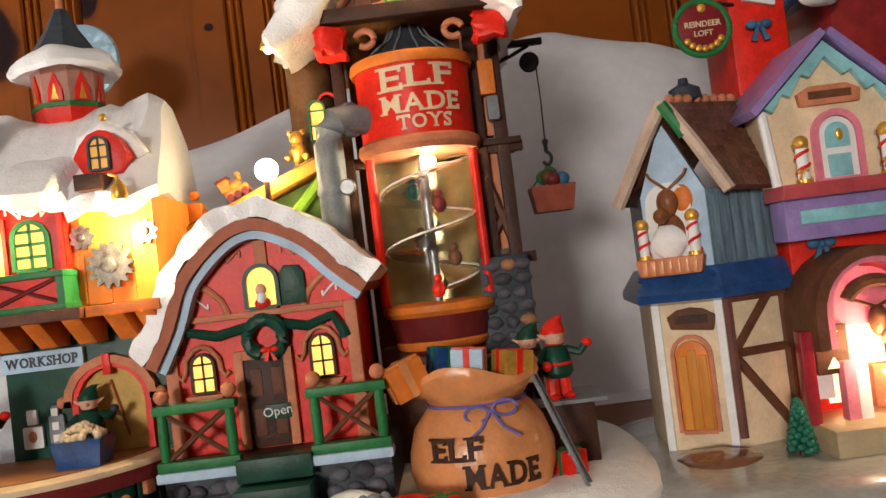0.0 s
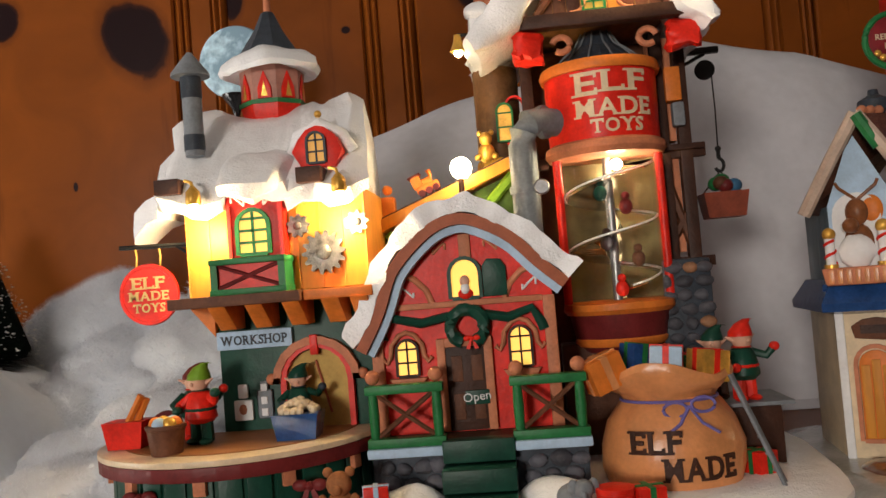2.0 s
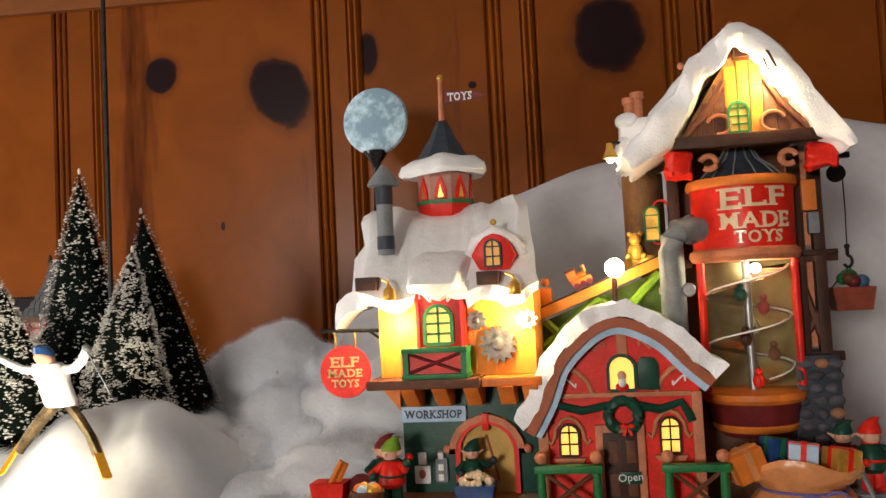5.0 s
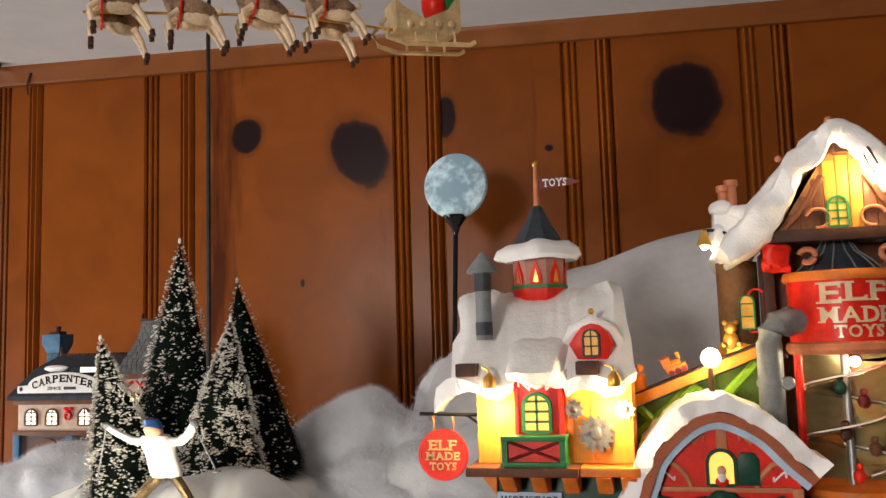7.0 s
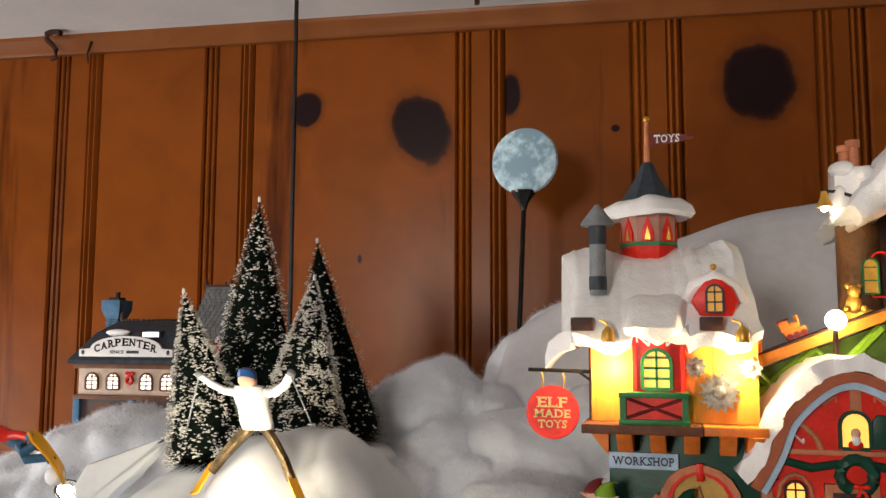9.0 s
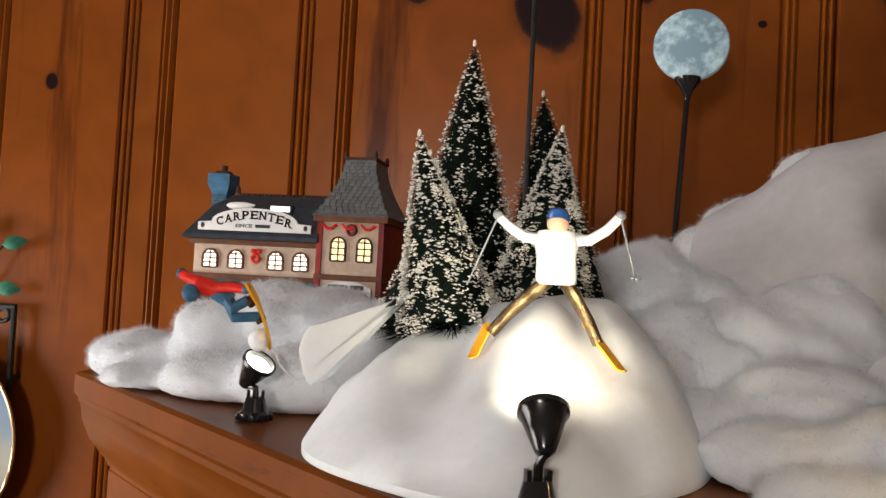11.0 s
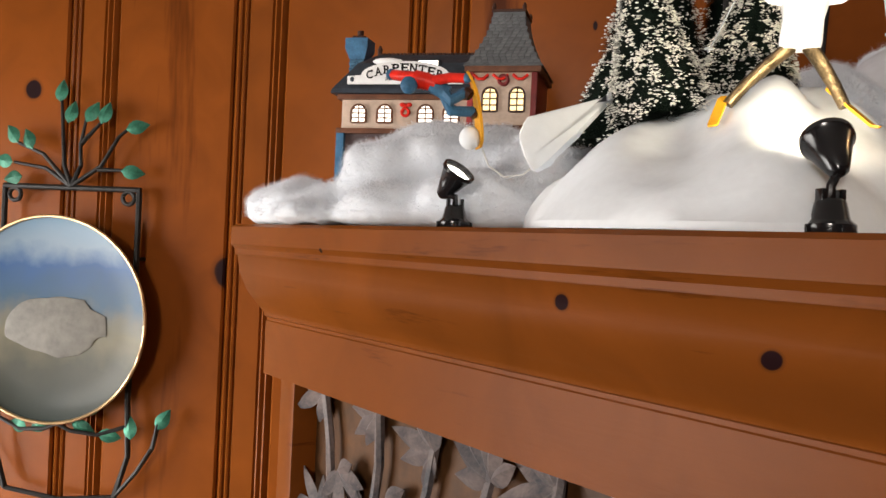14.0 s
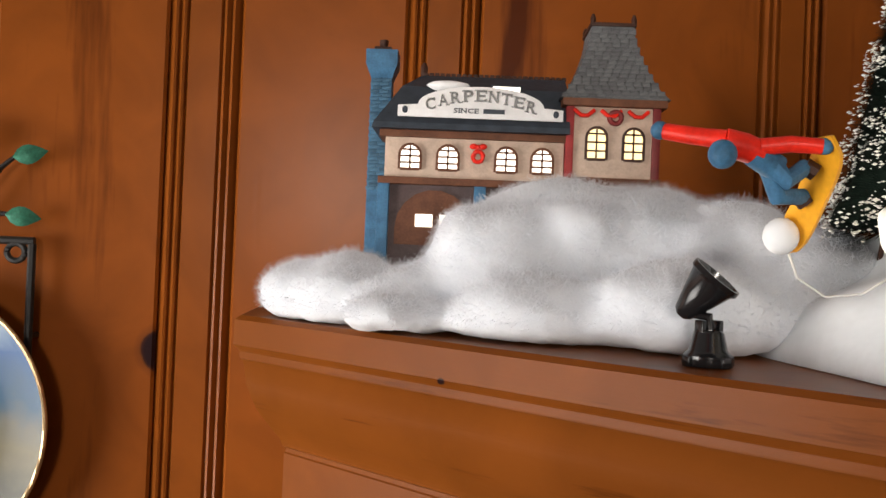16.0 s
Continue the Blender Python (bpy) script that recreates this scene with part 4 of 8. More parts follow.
# left house: yellow upper floor
P("yellow_wall", YELLOW, box(-0.2335, -0.1375, 0.418, 0.52, 1.6655, 1.716, bevel=0.0008))
P("side_wall", BROWN, box(-0.236, -0.2338, 0.43, 0.52, 1.6655, 1.716))
for i in range(9):
    x = -0.2325 + i * 0.0118
    P("plank_batten", YELLOW, box(x - 0.0005, x + 0.0005, 0.4172, 0.419, 1.666, 1.715))
bay = P("window_bay", RED, box(-0.2085, -0.1785, 0.411, 0.42, 1.683, 1.7165, bevel=0.0007))
for s in (-1, 1):
    P("scroll", WHITE, lambda g: scroll(g, -0.1935 + s * 0.0085, 0.4106, 1.7135, 0.0055, s))
    P("bay_post", RED, box(-0.1935 + s * 0.0135 - 0.001, -0.1935 + s * 0.0135 + 0.001, 0.4095, 0.412, 1.683, 1.711))
lit_window(shop, -0.1945, 1.6855, 1.7075, 0.0072, 0.4105, GREEN, SI, 2, 3)
P("balcony_box", GREEN, lambda g: (g.box(-0.216, -0.1765, 0.4, 0.418, 1.6808, 1.6838, bevel=0.0004), g.box(-0.216, -0.1765, 0.4, 0.418, 1.6655, 1.6685, bevel=0.0004), g.box(-0.2155, -0.212, 0.401, 0.418, 1.668, 1.681), g.box(-0.1805, -0.177, 0.401, 0.418, 1.668, 1.681)))
P("balcony_panel", RED, box(-0.2125, -0.18, 0.4035, 0.406, 1.6683, 1.681))
P("balcony_cross", DARKRED, lambda g: (g.tube([(-0.212, 0.403, 1.669), (-0.18, 0.403, 1.6805)], 0.0011, 6), g.tube([(-0.212, 0.403, 1.6805), (-0.18, 0.403, 1.669)], 0.0011, 6)))


def gear(cx, cz, r, teeth, y):
    def fn(g):
        pts = []
        for i in range(teeth * 4):
            a = 2 * math.pi * i / (teeth * 4)
            q = r if i % 4 < 2 else r * 0.78
            pts.append((cx + q * math.cos(a), cz + q * math.sin(a)))
        g.prism(pts, y, y + 0.002)
        g.lathe(0, 0, [(r * 0.34, 0), (r * 0.34, 0.0012), (r * 0.2, 0.0018)], 14, m=pose(cx, y, cz, 90, 0, 0))
    return fn


GEARS = material("worn_silver_gear", (0.2, 0.19, 0.17), 0.35, 0.5, 200, 0.4, metal=0.8)
P("gear", GEARS, gear(-0.1725, 1.6985, 0.0062, 9, 0.415), label="silver toothed gear")
P("gear", GEARS, gear(-0.1595, 1.6838, 0.0115, 14, 0.4135), label="large silver toothed gear")
P("gear", GEARS, gear(-0.1415, 1.698, 0.0062, 9, 0.415), label="silver toothed gear")


# roof: thick snow over a saddle
def roof_fn(g):
    prof = [(0.409, 1.7085), (0.408, 1.716), (0.418, 1.7245), (0.432, 1.738), (0.446, 1.753), (0.461, 1.7665), (0.478, 1.7765), (0.5, 1.775), (0.525, 1.755), (0.545, 1.728), (0.545, 1.712), (0.5, 1.7125), (0.44, 1.7125)]
    rings, n = [], 60
    for i in range(n + 1):
        f = i / n
        x0 = -0.2475 + f * 0.1145
        saddle = 0.006 * (abs(2 * f - 1) ** 1.5) - 0.003
        side = min(f, 1 - f) * 30
        r = []
        for j, (y, z) in enumerate(prof):
            up = saddle * (1 if z > 1.735 else 0.2)
            low = 0.0
            if j in (0, 1):
                low = 0.0025 * math.sin(f * 19) - (0.004 if 0.34 < f < 0.62 else 0) * -1.6
            k = 0.86 + 0.14 * min(1, side / 2)
            u = max(0.0, min(1.3, (y - 0.41) / 0.068))
            x = x0 - u * (0.010 * (1 - f) + 0.01 * f)
            yy, zz = y, z + up + low
            if side < 2:
                zz = 1.735 + (zz - 1.735) * k
                yy = 0.475 + (yy - 0.475) * k
            r.append(Vector((x, yy, zz)) + wobble((x, y, z), 0.0042, 55, 1) + wobble((x, y, z), 0.0018, 150, 1))
        rings.append(r)
    g.rings(rings)


P("snow_roof", SNOWPAINT, roof_fn, label="thick lumpy white snow roof")
P("snow_eave", SNOWPAINT, lambda g: roughen(g.rings([[(x, 0.43 - w, z + h), (x, 0.43 + w, z + h), (x, 0.43 + w, z - h), (x, 0.43 - w, z - h)] for x, z, h, w in ((-0.244, 1.714, 0.006, 0.02), (-0.252, 1.712, 0.006, 0.018), (-0.2585, 1.706, 0.006, 0.016), (-0.2615, 1.7, 0.0035, 0.012))]), 0.001, 120, 4))
def lump_fn(g):
    prof = [(0.411, 1.7135), (0.405, 1.7155), (0.404, 1.7215), (0.412, 1.731), (0.424, 1.7385), (0.436, 1.742), (0.46, 1.742), (0.46, 1.7135)]
    rings = []
    for i in range(15):
        f = i / 14
        x = -0.2145 + 0.038 * f
        k = 1 - 0.25 * abs(2 * f - 1) ** 6
        rings.append([Vector((x, 0.46 + (y - 0.46) * k, 1.7135 + (z - 1.7135) * (0.75 + 0.25 * k))) + wobble((x, y, z), 0.0022, 80, 5) + Vector((0, 0, 0.0016 * math.sin(f * 9) if z < 1.72 else 0)) for y, z in prof])
    g.rings(rings)


P("snow_lump", SNOWPAINT, lump_fn)
for x in (-0.2365, -0.162):
    P("roof_vent", DARKBROWN, box(x - 0.0075, x + 0.0055, 0.406, 0.425, 1.7195, 1.7275, bevel=0.0006))
for x in (-0.2225, -0.1475):
    lantern = P("roof_lantern", GOLD, lambda g: (g.tube([(x - 0.004, 0.404, 1.7255), (x, 0.402, 1.724), (x + 0.001, 0.401, 1.7205)], 0.0009, 6), g.lathe(x + 0.001, 0.401, [(0.001, 1.722), (0.0036, 1.719), (0.004, 1.7135), (0.0034, 1.7125)], 12)), label="small gold lantern, lit")
    P("bulb", BULB, lambda g: g.ball(x + 0.001, 0.401, 1.711, 0.0026), lantern)
    lamp("lantern_light", "POINT", pose(x + 0.001, 0.404, 1.698), 0.22, WARM, 0.003)
pipe = P("stove_pipe", GREY, lambda g: (g.lathe(-0.2295, 0.43, [(0.0052, 1.742), (0.0052, 1.786)], 16), g.lathe(-0.2295, 0.43, [(0.0104, 1.7855), (0.0102, 1.7875), (0.0012, 1.799)], 18)), label="grey stove pipe with a conical cap")
for z0, z1 in ((1.745, 1.7535), (1.7735, 1.785)):
    P("pipe_band", DARKGREY, lambda g: g.lathe(-0.2295, 0.43, [(0.0056, z0), (0.0056, z1)], 16), pipe)
DIMWIN = glow("dim_window", (1.0, 0.5, 0.08), 0.1)
dormer = P("dormer", RED, lambda g: g.prism([(-0.174 + 0.0, 1.7375), (-0.169, 1.7285), (-0.151, 1.7282), (-0.147, 1.737), (-0.1505, 1.745), (-0.156, 1.7495), (-0.1605, 1.7505), (-0.166, 1.7485), (-0.17, 1.744)], 0.419, 0.46, bevel=0.0008), label="small red dormer with a dark window")
lit_window(dormer, -0.1605, 1.7305, 1.746, 0.0042, 0.4185, DARKGREY, SI, 2, 2, DIMWIN)
P("dormer_snow", SNOWPAINT, lambda g: roughen(g.tube([(-0.176, 0.432, 1.738), (-0.1715, 0.43, 1.7465), (-0.1605, 0.429, 1.7525), (-0.1495, 0.43, 1.746), (-0.1445, 0.432, 1.737)], 0.0042, 10), 0.001, 150, 5))
P("dormer_knob", GOLD, lambda g: g.ball(-0.1605, 0.428, 1.758, 0.002))

# cupola, spire and pennant
CX, CY = -0.2, 0.487
P("cupola_base", RED, lambda g: g.lathe(CX, CY, [(0.0165, 1.764), (0.0185, 1.77), (0.0195, 1.777)], 8, 0.39))
P("cupola_ring", GREEN, lambda g: g.lathe(CX, CY, [(0.0205, 1.7765), (0.0205, 1.779)], 8, 0.39))
P("cupola_wall", material("cupola_peach", (0.42, 0.2, 0.15), 0.5, 0.15, 90, 0.15), lambda g: g.lathe(CX, CY, [(0.0185, 1.779), (0.0195, 1.8)], 8, 0.39))
for i in range(8):
    a = 0.39 + 2 * math.pi * (i + 0.5) / 8
    m = SI @ Matrix.Translation((CX, CY, 0)) @ pose(0, 0, 0, 0, 0, math.degrees(a) + 90)
    P("cupola_arch", RED, lambda g: g.prism([(-0.0042, 1.7795), (0.0042, 1.7795), (0.004, 1.786), (0, 1.796), (-0.004, 1.786)], -0.0186, -0.017, bevel=0.0003), m=m)
    P("cupola_light", GOLD, lambda g: g.prism([(-0.002, 1.7805), (0.002, 1.7805), (0, 1.7895)], -0.019, -0.0184), m=m)
P("spire_roof", DARKGREY, lambda g: g.lathe(CX, CY, [(0.0245, 1.803), (0.018, 1.81), (0.009, 1.824), (0.004, 1.835), (0.002, 1.836)], 8, 0.39), smooth=False)
P("spire_snow", SNOWPAINT, lambda g: roughen(g.lathe(CX, CY, [(0.02, 1.7985), (0.028, 1.796), (0.0305, 1.7985), (0.0285, 1.803), (0.022, 1.808), (0.018, 1.809)], 34), 0.0034, 75, 8))
P("flag_pole", PEACH, lambda g: g.lathe(CX, CY, [(0.0023, 1.834), (0.0016, 1.864)], 10))
P("finial", GOLD, lambda g: g.ball(CX, CY, 1.866, 0.0024))
flag = P("pennant", DARKRED, lambda g: g.prism([(-0.1978, 1.8565), (-0.1978, 1.8475), (-0.176, 1.8495), (-0.168, 1.8515), (-0.176, 1.8545)], 0.4865, 0.4875), label="dark red pennant")
slab_word("flag_letters", "TOYS", 0.0165, 0.0056, WHITE, flag, lambda x, z, d: SI @ Vector((-0.1865 + x, 0.4862 - d, 1.852 + z)))

# round hanging sign
P("sign_arm", IRON, lambda g: (g.tube([(-0.273, 0.425, 1.6955), (-0.232, 0.425, 1.6945)], 0.0013, 6), g.tube([(-0.242, 0.425, 1.6945), (-0.234, 0.425, 1.689)], 0.0009, 6)))
disc = P("hanging_sign", RED, lambda g: g.lathe(0, 0, [(0.0145, -0.0012), (0.0162, -0.0008), (0.0166, 0), (0.0162, 0.0016), (0.0145, 0.0016), (0.0143, 0.001)], 36, m=SI.inverted() @ SI @ pose(-0.258, 0.425, 1.6695, 90, 0, 0)), label="round red hanging sign")
SIGNGOLD = material("pale_gold_letters", (0.7, 0.5, 0.2), 0.4, 0.15, 90, 0.1)
for tx, w, h, z in (("ELF", 0.0178, 0.0064, 1.6757), ("MADE", 0.0215, 0.005, 1.6688), ("TOYS", 0.0172, 0.0048, 1.6624)):
    slab_word("sign_letters", tx, w, h, SIGNGOLD, disc, lambda x, y, d: SI @ Vector((-0.258 + x, 0.4235 - d, z + y)), 0.0005)
for x in (-0.2645, -0.2515):
    P("hook", GOLD, lambda g: g.tube([(x, 0.425, 1.6945), (x + 0.001, 0.4245, 1.69), (x, 0.425, 1.684)], 0.0006, 6))


# porch with a round counter
def half_oval(rx, ry, n=22, cx=-0.2125, cy=0.432):
    return [(cx + rx * math.cos(math.pi + math.pi * i / n), cy + ry * math.sin(math.pi + math.pi * i / n)) for i in range(n + 1)]


P("counter_rim", DARKRED, lambda g: g.prism(half_oval(0.0735, 0.078), 1.583, 1.5895, "z", 0.0008))
P("counter_edge", CREAM, lambda g: g.prism(half_oval(0.0738, 0.0783), 1.5896, 1.5925, "z", 0.0006), label="cream counter edge")
P("counter_top", material("counter_wood", (0.3, 0.13, 0.045), 0.5, 0.2, 60, 0.2, grain=(0.3, 1, 1)), lambda g: g.prism(half_oval(0.061, 0.064), 1.5926, 1.593, "z"))
P("porch_wall", PINEGREEN, lambda g: g.prism(half_oval(0.066, 0.068), TOP + 0.008, 1.583, "z"))
for i in range(1, 16):
    a = math.pi + math.pi * i / 16
    x, y = -0.2125 + 0.0664 * math.cos(a), 0.432 + 0.0684 * math.sin(a)
    P("porch_plank", PINEGREEN, lambda g: g.box(-0.0055, 0.0055, -0.0008, 0.002, TOP + 0.009, 1.5825, bevel=0.0004), m=SI @ Matrix.Translation((x, y, 0)) @ pose(0, 0, 0, 0, 0, math.degrees(a) + 90))
    if i % 3 == 2:
        P("peg", PEACH, lambda g: g.box(-0.003, 0.003, -0.0035, 0.002, 1.5755, 1.5835, bevel=0.0004), m=SI @ Matrix.Translation((x, y, 0)) @ pose(0, 0, 0, 0, 0, math.degrees(a) + 90))


def bow(g, x, y, z, s):
    for d in (-1, 1):
        g.ball(x + d * s * 0.55, y, z + s * 0.15, s * 0.5, s * 0.3, s * 0.35, 10, 6)
        g.prism([(x, z), (x + d * s * 0.25, z), (x + d * s * 0.75, z - s * 1.1), (x + d * s * 0.3, z - s * 1.15)], y - s * 0.12, y + s * 0.12)
    g.ball(x, y, z + s * 0.1, s * 0.28, s * 0.35, s * 0.28, 8, 6)


P("bow", DARKRED, lambda g: bow(g, -0.243, 0.3655, 1.5745, 0.008))
P("bow", DARKRED, lambda g: bow(g, -0.164, 0.37, 1.5745, 0.008))

# conveyor ramp
P("ramp_beam", YELLOW, lambda g: g.prism([(-0.148, 1.691), (-0.148, 1.6985), (-0.052, 1.7355), (-0.052, 1.7285)], 0.47, 0.5, bevel=0.0006))
P("ramp_belt", DARKBROWN, lambda g: g.prism([(-0.146, 1.6992), (-0.146, 1.7005), (-0.053, 1.7365), (-0.053, 1.7355)], 0.474, 0.496))
P("truss", LIME, lambda g: (g.tube([(-0.146, 0.476, 1.668), (-0.1, 0.476, 1.708)], 0.0032, 6), g.tube([(-0.11, 0.476, 1.668), (-0.135, 0.476, 1.694)], 0.0028, 6), g.tube([(-0.1, 0.476, 1.68), (-0.06, 0.476, 1.722)], 0.0032, 6), g.tube([(-0.07, 0.476, 1.68), (-0.1, 0.476, 1.708)], 0.0028, 6), g.box(-0.147, -0.05, 0.473, 0.479, 1.664, 1.67)))
P("truss_panel", material("lime_dark_panel", (0.09, 0.16, 0.02), 0.55, 0.2, 80, 0.15), lambda g: g.prism([(-0.146, 1.664), (-0.146, 1.69), (-0.052, 1.7265), (-0.052, 1.664)], 0.481, 0.49))


def toy_train(g):
    g.use(0).box(-0.007, 0.007, -0.003, 0.003, 0.0025, 0.0065, bevel=0.0006)
    g.lathe(0, 0, [(0.0026, -0.007), (0.0026, 0.004)], 10, m=pose(0, 0, 0.008, 0, 90, 0))
    g.box(-0.008, -0.002, -0.0033, 0.0033, 0.0065, 0.013, bevel=0.0005)
    g.lathe(0.004, 0, [(0.0009, 0.0095), (0.0015, 0.014)], 8)
    g.use(1)
    for x in (-0.0045, 0, 0.0045):
        g.lathe(0, 0, [(0.0022, -0.0035), (0.0022, 0.0035)], 10, m=pose(x, 0, 0.0024, 90, 0, 0))
    g.box(-0.009, -0.001, -0.004, 0.004, 0.013, 0.0142, bevel=0.0004)


def figurine(name, label, x, y, z, h, mats, rz=0.0, hat=True, arms=True, lean=0.0, ears=False, parent=None):
    """A small painted figure as one plain mesh: slots coat, trim, head, hat."""
    g = Mesh(pose(x, y, z, lean, 0, rz))
    s = h
    g.use(1)
    for d in (-1, 1):
        g.tube([(d * 0.08 * s, 0, 0.03 * s), (d * 0.07 * s, 0, 0.3 * s)], 0.075 * s, 8)
        g.ball(d * 0.09 * s, -0.05 * s, 0.035 * s, 0.07 * s, 0.11 * s, 0.04 * s, 10, 6)
    g.use(0)
    g.lathe(0, 0, [(0.13 * s, 0.24 * s), (0.19 * s, 0.3 * s), (0.17 * s, 0.45 * s), (0.13 * s, 0.58 * s), (0.06 * s, 0.63 * s)], 12)
    if arms:
        g.tube([(-0.13 * s, 0, 0.55 * s), (-0.26 * s, -0.06 * s, 0.44 * s), (-0.2 * s, -0.17 * s, 0.4 * s)], 0.05 * s, 8)
        g.tube([(0.13 * s, 0, 0.55 * s), (0.27 * s, -0.08 * s, 0.5 * s), (0.34 * s, -0.14 * s, 0.6 * s)], 0.05 * s, 8)
    g.use(1)
    g.lathe(0, 0, [(0.178 * s, 0.385 * s), (0.19 * s, 0.4 * s), (0.178 * s, 0.42 * s)], 14)
    g.lathe(0, 0, [(0.08 * s, 0.6 * s), (0.125 * s, 0.615 * s), (0.07 * s, 0.645 * s)], 10, 0.3)
    if arms:
        g.ball(-0.2 * s, -0.17 * s, 0.4 * s, 0.062 * s, 0.062 * s, 0.055 * s, 10, 6)
        g.ball(0.34 * s, -0.14 * s, 0.6 * s, 0.062 * s, 0.062 * s, 0.055 * s, 10, 6)
    g.use(2).ball(0, -0.02 * s, 0.7 * s, 0.115 * s, 0.115 * s, 0.12 * s)
    g.ball(0, -0.135 * s, 0.69 * s, 0.028 * s, 0.03 * s, 0.026 * s, 8, 6)
    for d in (-1, 1):
        g.tube([(d * 0.1 * s, 0, 0.7 * s), (d * 0.19 * s, 0.01 * s, 0.745 * s)], 0.035 * s, 6, 0.008 * s)
    if ears:
        for d in (-1, 1):
            g.ball(d * 0.1 * s, 0, 0.82 * s, 0.045 * s, 0.03 * s, 0.045 * s, 8, 6)
    if hat:
        g.use(3)
        g.rings([[(dx * s + r * s * math.cos(a), r * s * math.sin(a), z * s) for a in [2 * math.pi * i / 12 for i in range(12)]] for r, dx, z in ((0.14, 0, 0.74), (0.135, 0, 0.79), (0.085, 0.03, 0.88), (0.045, 0.1, 0.93), (0.02, 0.17, 0.92))])
    ob = part(name, g, mats, parent)
    return tagged(ob, label, "figurine") if parent is None else ob


train = Mesh(SI @ pose(-0.108, 0.48, 1.7155, 0, -21.5, 0))
toy_train(train)
part("toy_train", train, [ORANGE, DARKRED], shop, "red and orange toy train")
P("toy_bear", GOLD, lambda g: (g.ball(-0.074, 0.482, 1.737, 0.005, 0.004, 0.006), g.ball(-0.074, 0.48, 1.745, 0.004), g.ball(-0.0775, 0.481, 1.7485, 0.0016), g.ball(-0.0705, 0.481, 1.7485, 0.0016), g.ball(-0.079, 0.477, 1.734, 0.002), g.ball(-0.069, 0.477, 1.734, 0.002)), label="small golden toy bear")
P("toy_car", ORANGE, lambda g: (g.box(-0.138, -0.13, 0.477, 0.487, 1.704, 1.716, bevel=0.0015), g.ball(-0.134, 0.48, 1.72, 0.003)))

# ---- red barn front ----
ROOF = [(-0.1487, 1.6356), (-0.139, 1.653), (-0.1306, 1.6735), (-0.1167, 1.689), (-0.1028, 1.6985), (-0.0875, 1.7015), (-0.0722, 1.6966), (-0.058, 1.6876), (-0.0455, 1.6745), (-0.0338, 1.664)]


def curve(d, n=4):
    """The roof line, moved inwards by d, with rounder bends."""
    pts = [Vector(p) for p in ROOF]
    out = []
    for i in range(len(pts) - 1):
        p0, p1, p2, p3 = pts[max(i - 1, 0)], pts[i], pts[i + 1], pts[min(i + 2, len(pts) - 1)]
        for k in range(n):
            t = k / n
            q = 0.5 * (2 * p1 + (p2 - p0) * t + (2 * p0 - 5 * p1 + 4 * p2 - p3) * t * t + (3 * p1 - p0 - 3 * p2 + p3) * t ** 3)
            out.append(q)
    out.append(pts[-1])
    res = []
    for i, q in enumerate(out):
        tan = (out[min(i + 1, len(out) - 1)] - out[max(i - 1, 0)]).normalized()
        res.append(q + Vector((tan.y, -tan.x)) * d)
    return res


def band(d0, d1, y0, y1, lump=0.0):
    def fn(g):
        a, b = curve(d0), curve(d1)
        rings = []
        for i, (p, q) in enumerate(zip(a, b)):
            w = 0.0012 * math.sin(i * 1.7) * (1 if lump else 0)
            ys = [y0, y0 + (y1 - y0) / 3, y0 + 2 * (y1 - y0) / 3, y1] if lump else [y0, y1]
            rings.append([(p.x, y, p.y) for y in ys] + [(q.x, y + w, q.y) for y in ys[::-1]])
        g.rings(rings)
        if lump:
            roughen(g, lump, 90, 6)
            roughen(g, lump * 0.5, 260, 2)
    return fn


inner = curve(0.0135)
P("barn_front", RED, lambda g: g.prism([(-0.1375, 1.586), (-0.0455, 1.586)] + [(min(max(p.x, -0.1375), -0.0455), p.y) for p in inner[::-1] if -0.1385 < p.x < -0.0445], 0.415, 0.5))
P("roof_snow", SNOWPAINT, band(-0.0042, 0.0048, 0.4035, 0.5, 0.003), label="white snow on a curved roof")
P("roof_board", RUST, band(0.0046, 0.0102, 0.4035, 0.5))
P("roof_fascia", PALEBLUE, band(0.0103, 0.0142, 0.4065, 0.418), label="pale blue icicle trim")
for x0, x1, z1 in ((-0.1385, -0.1325, 1.652), (-0.0505, -0.0445, 1.653)):
    P("corner_post", PEACH, box(x0, x1, 0.4125, 0.418, 1.586, z1, bevel=0.0006))
P("cross_beam", PEACH, box(-0.1325, -0.0505, 0.4128, 0.417, 1.6505, 1.6535, bevel=0.0006))
P("king_post", PEACH, box(-0.0905, -0.0845, 0.4132, 0.417, 1.673, 1.687, bevel=0.0005))
for s in (-1, 1):
    P("curved_brace", PEACH, lambda g: g.tube([(-0.0875 + s * 0.0185, 0.4145, 1.653), (-0.0875 + s * 0.021, 0.4145, 1.66), (-0.0875 + s * 0.027, 0.4145, 1.666), (-0.0875 + s * 0.034, 0.4145, 1.669)], 0.0017, 8))
    P("scroll", WHITE, lambda g: scroll(g, -0.0875 + s * 0.031, 0.4145, 1.6595, 0.0055, s))
    P("scroll", PEACH, lambda g: scroll(g, -0.0875 + s * 0.013, 0.4145, 1.6805, 0.005, -s))
lit_window(shop, -0.0885, 1.6545, 1.6738, 0.0068, 0.4135, PINEGREEN, SI, 1, 0)
P("bust", [RED, SKIN, WHITE], lambda g: (g.use(0).ball(-0.0885, 0.4125, 1.6565, 0.004, 0.002, 0.003), g.use(1).ball(-0.0885, 0.4115, 1.663, 0.0026, 0.002, 0.003), g.use(2).ball(-0.0885, 0.411, 1.6595, 0.0024, 0.0018, 0.003)), label="small bearded painted figure in the window")
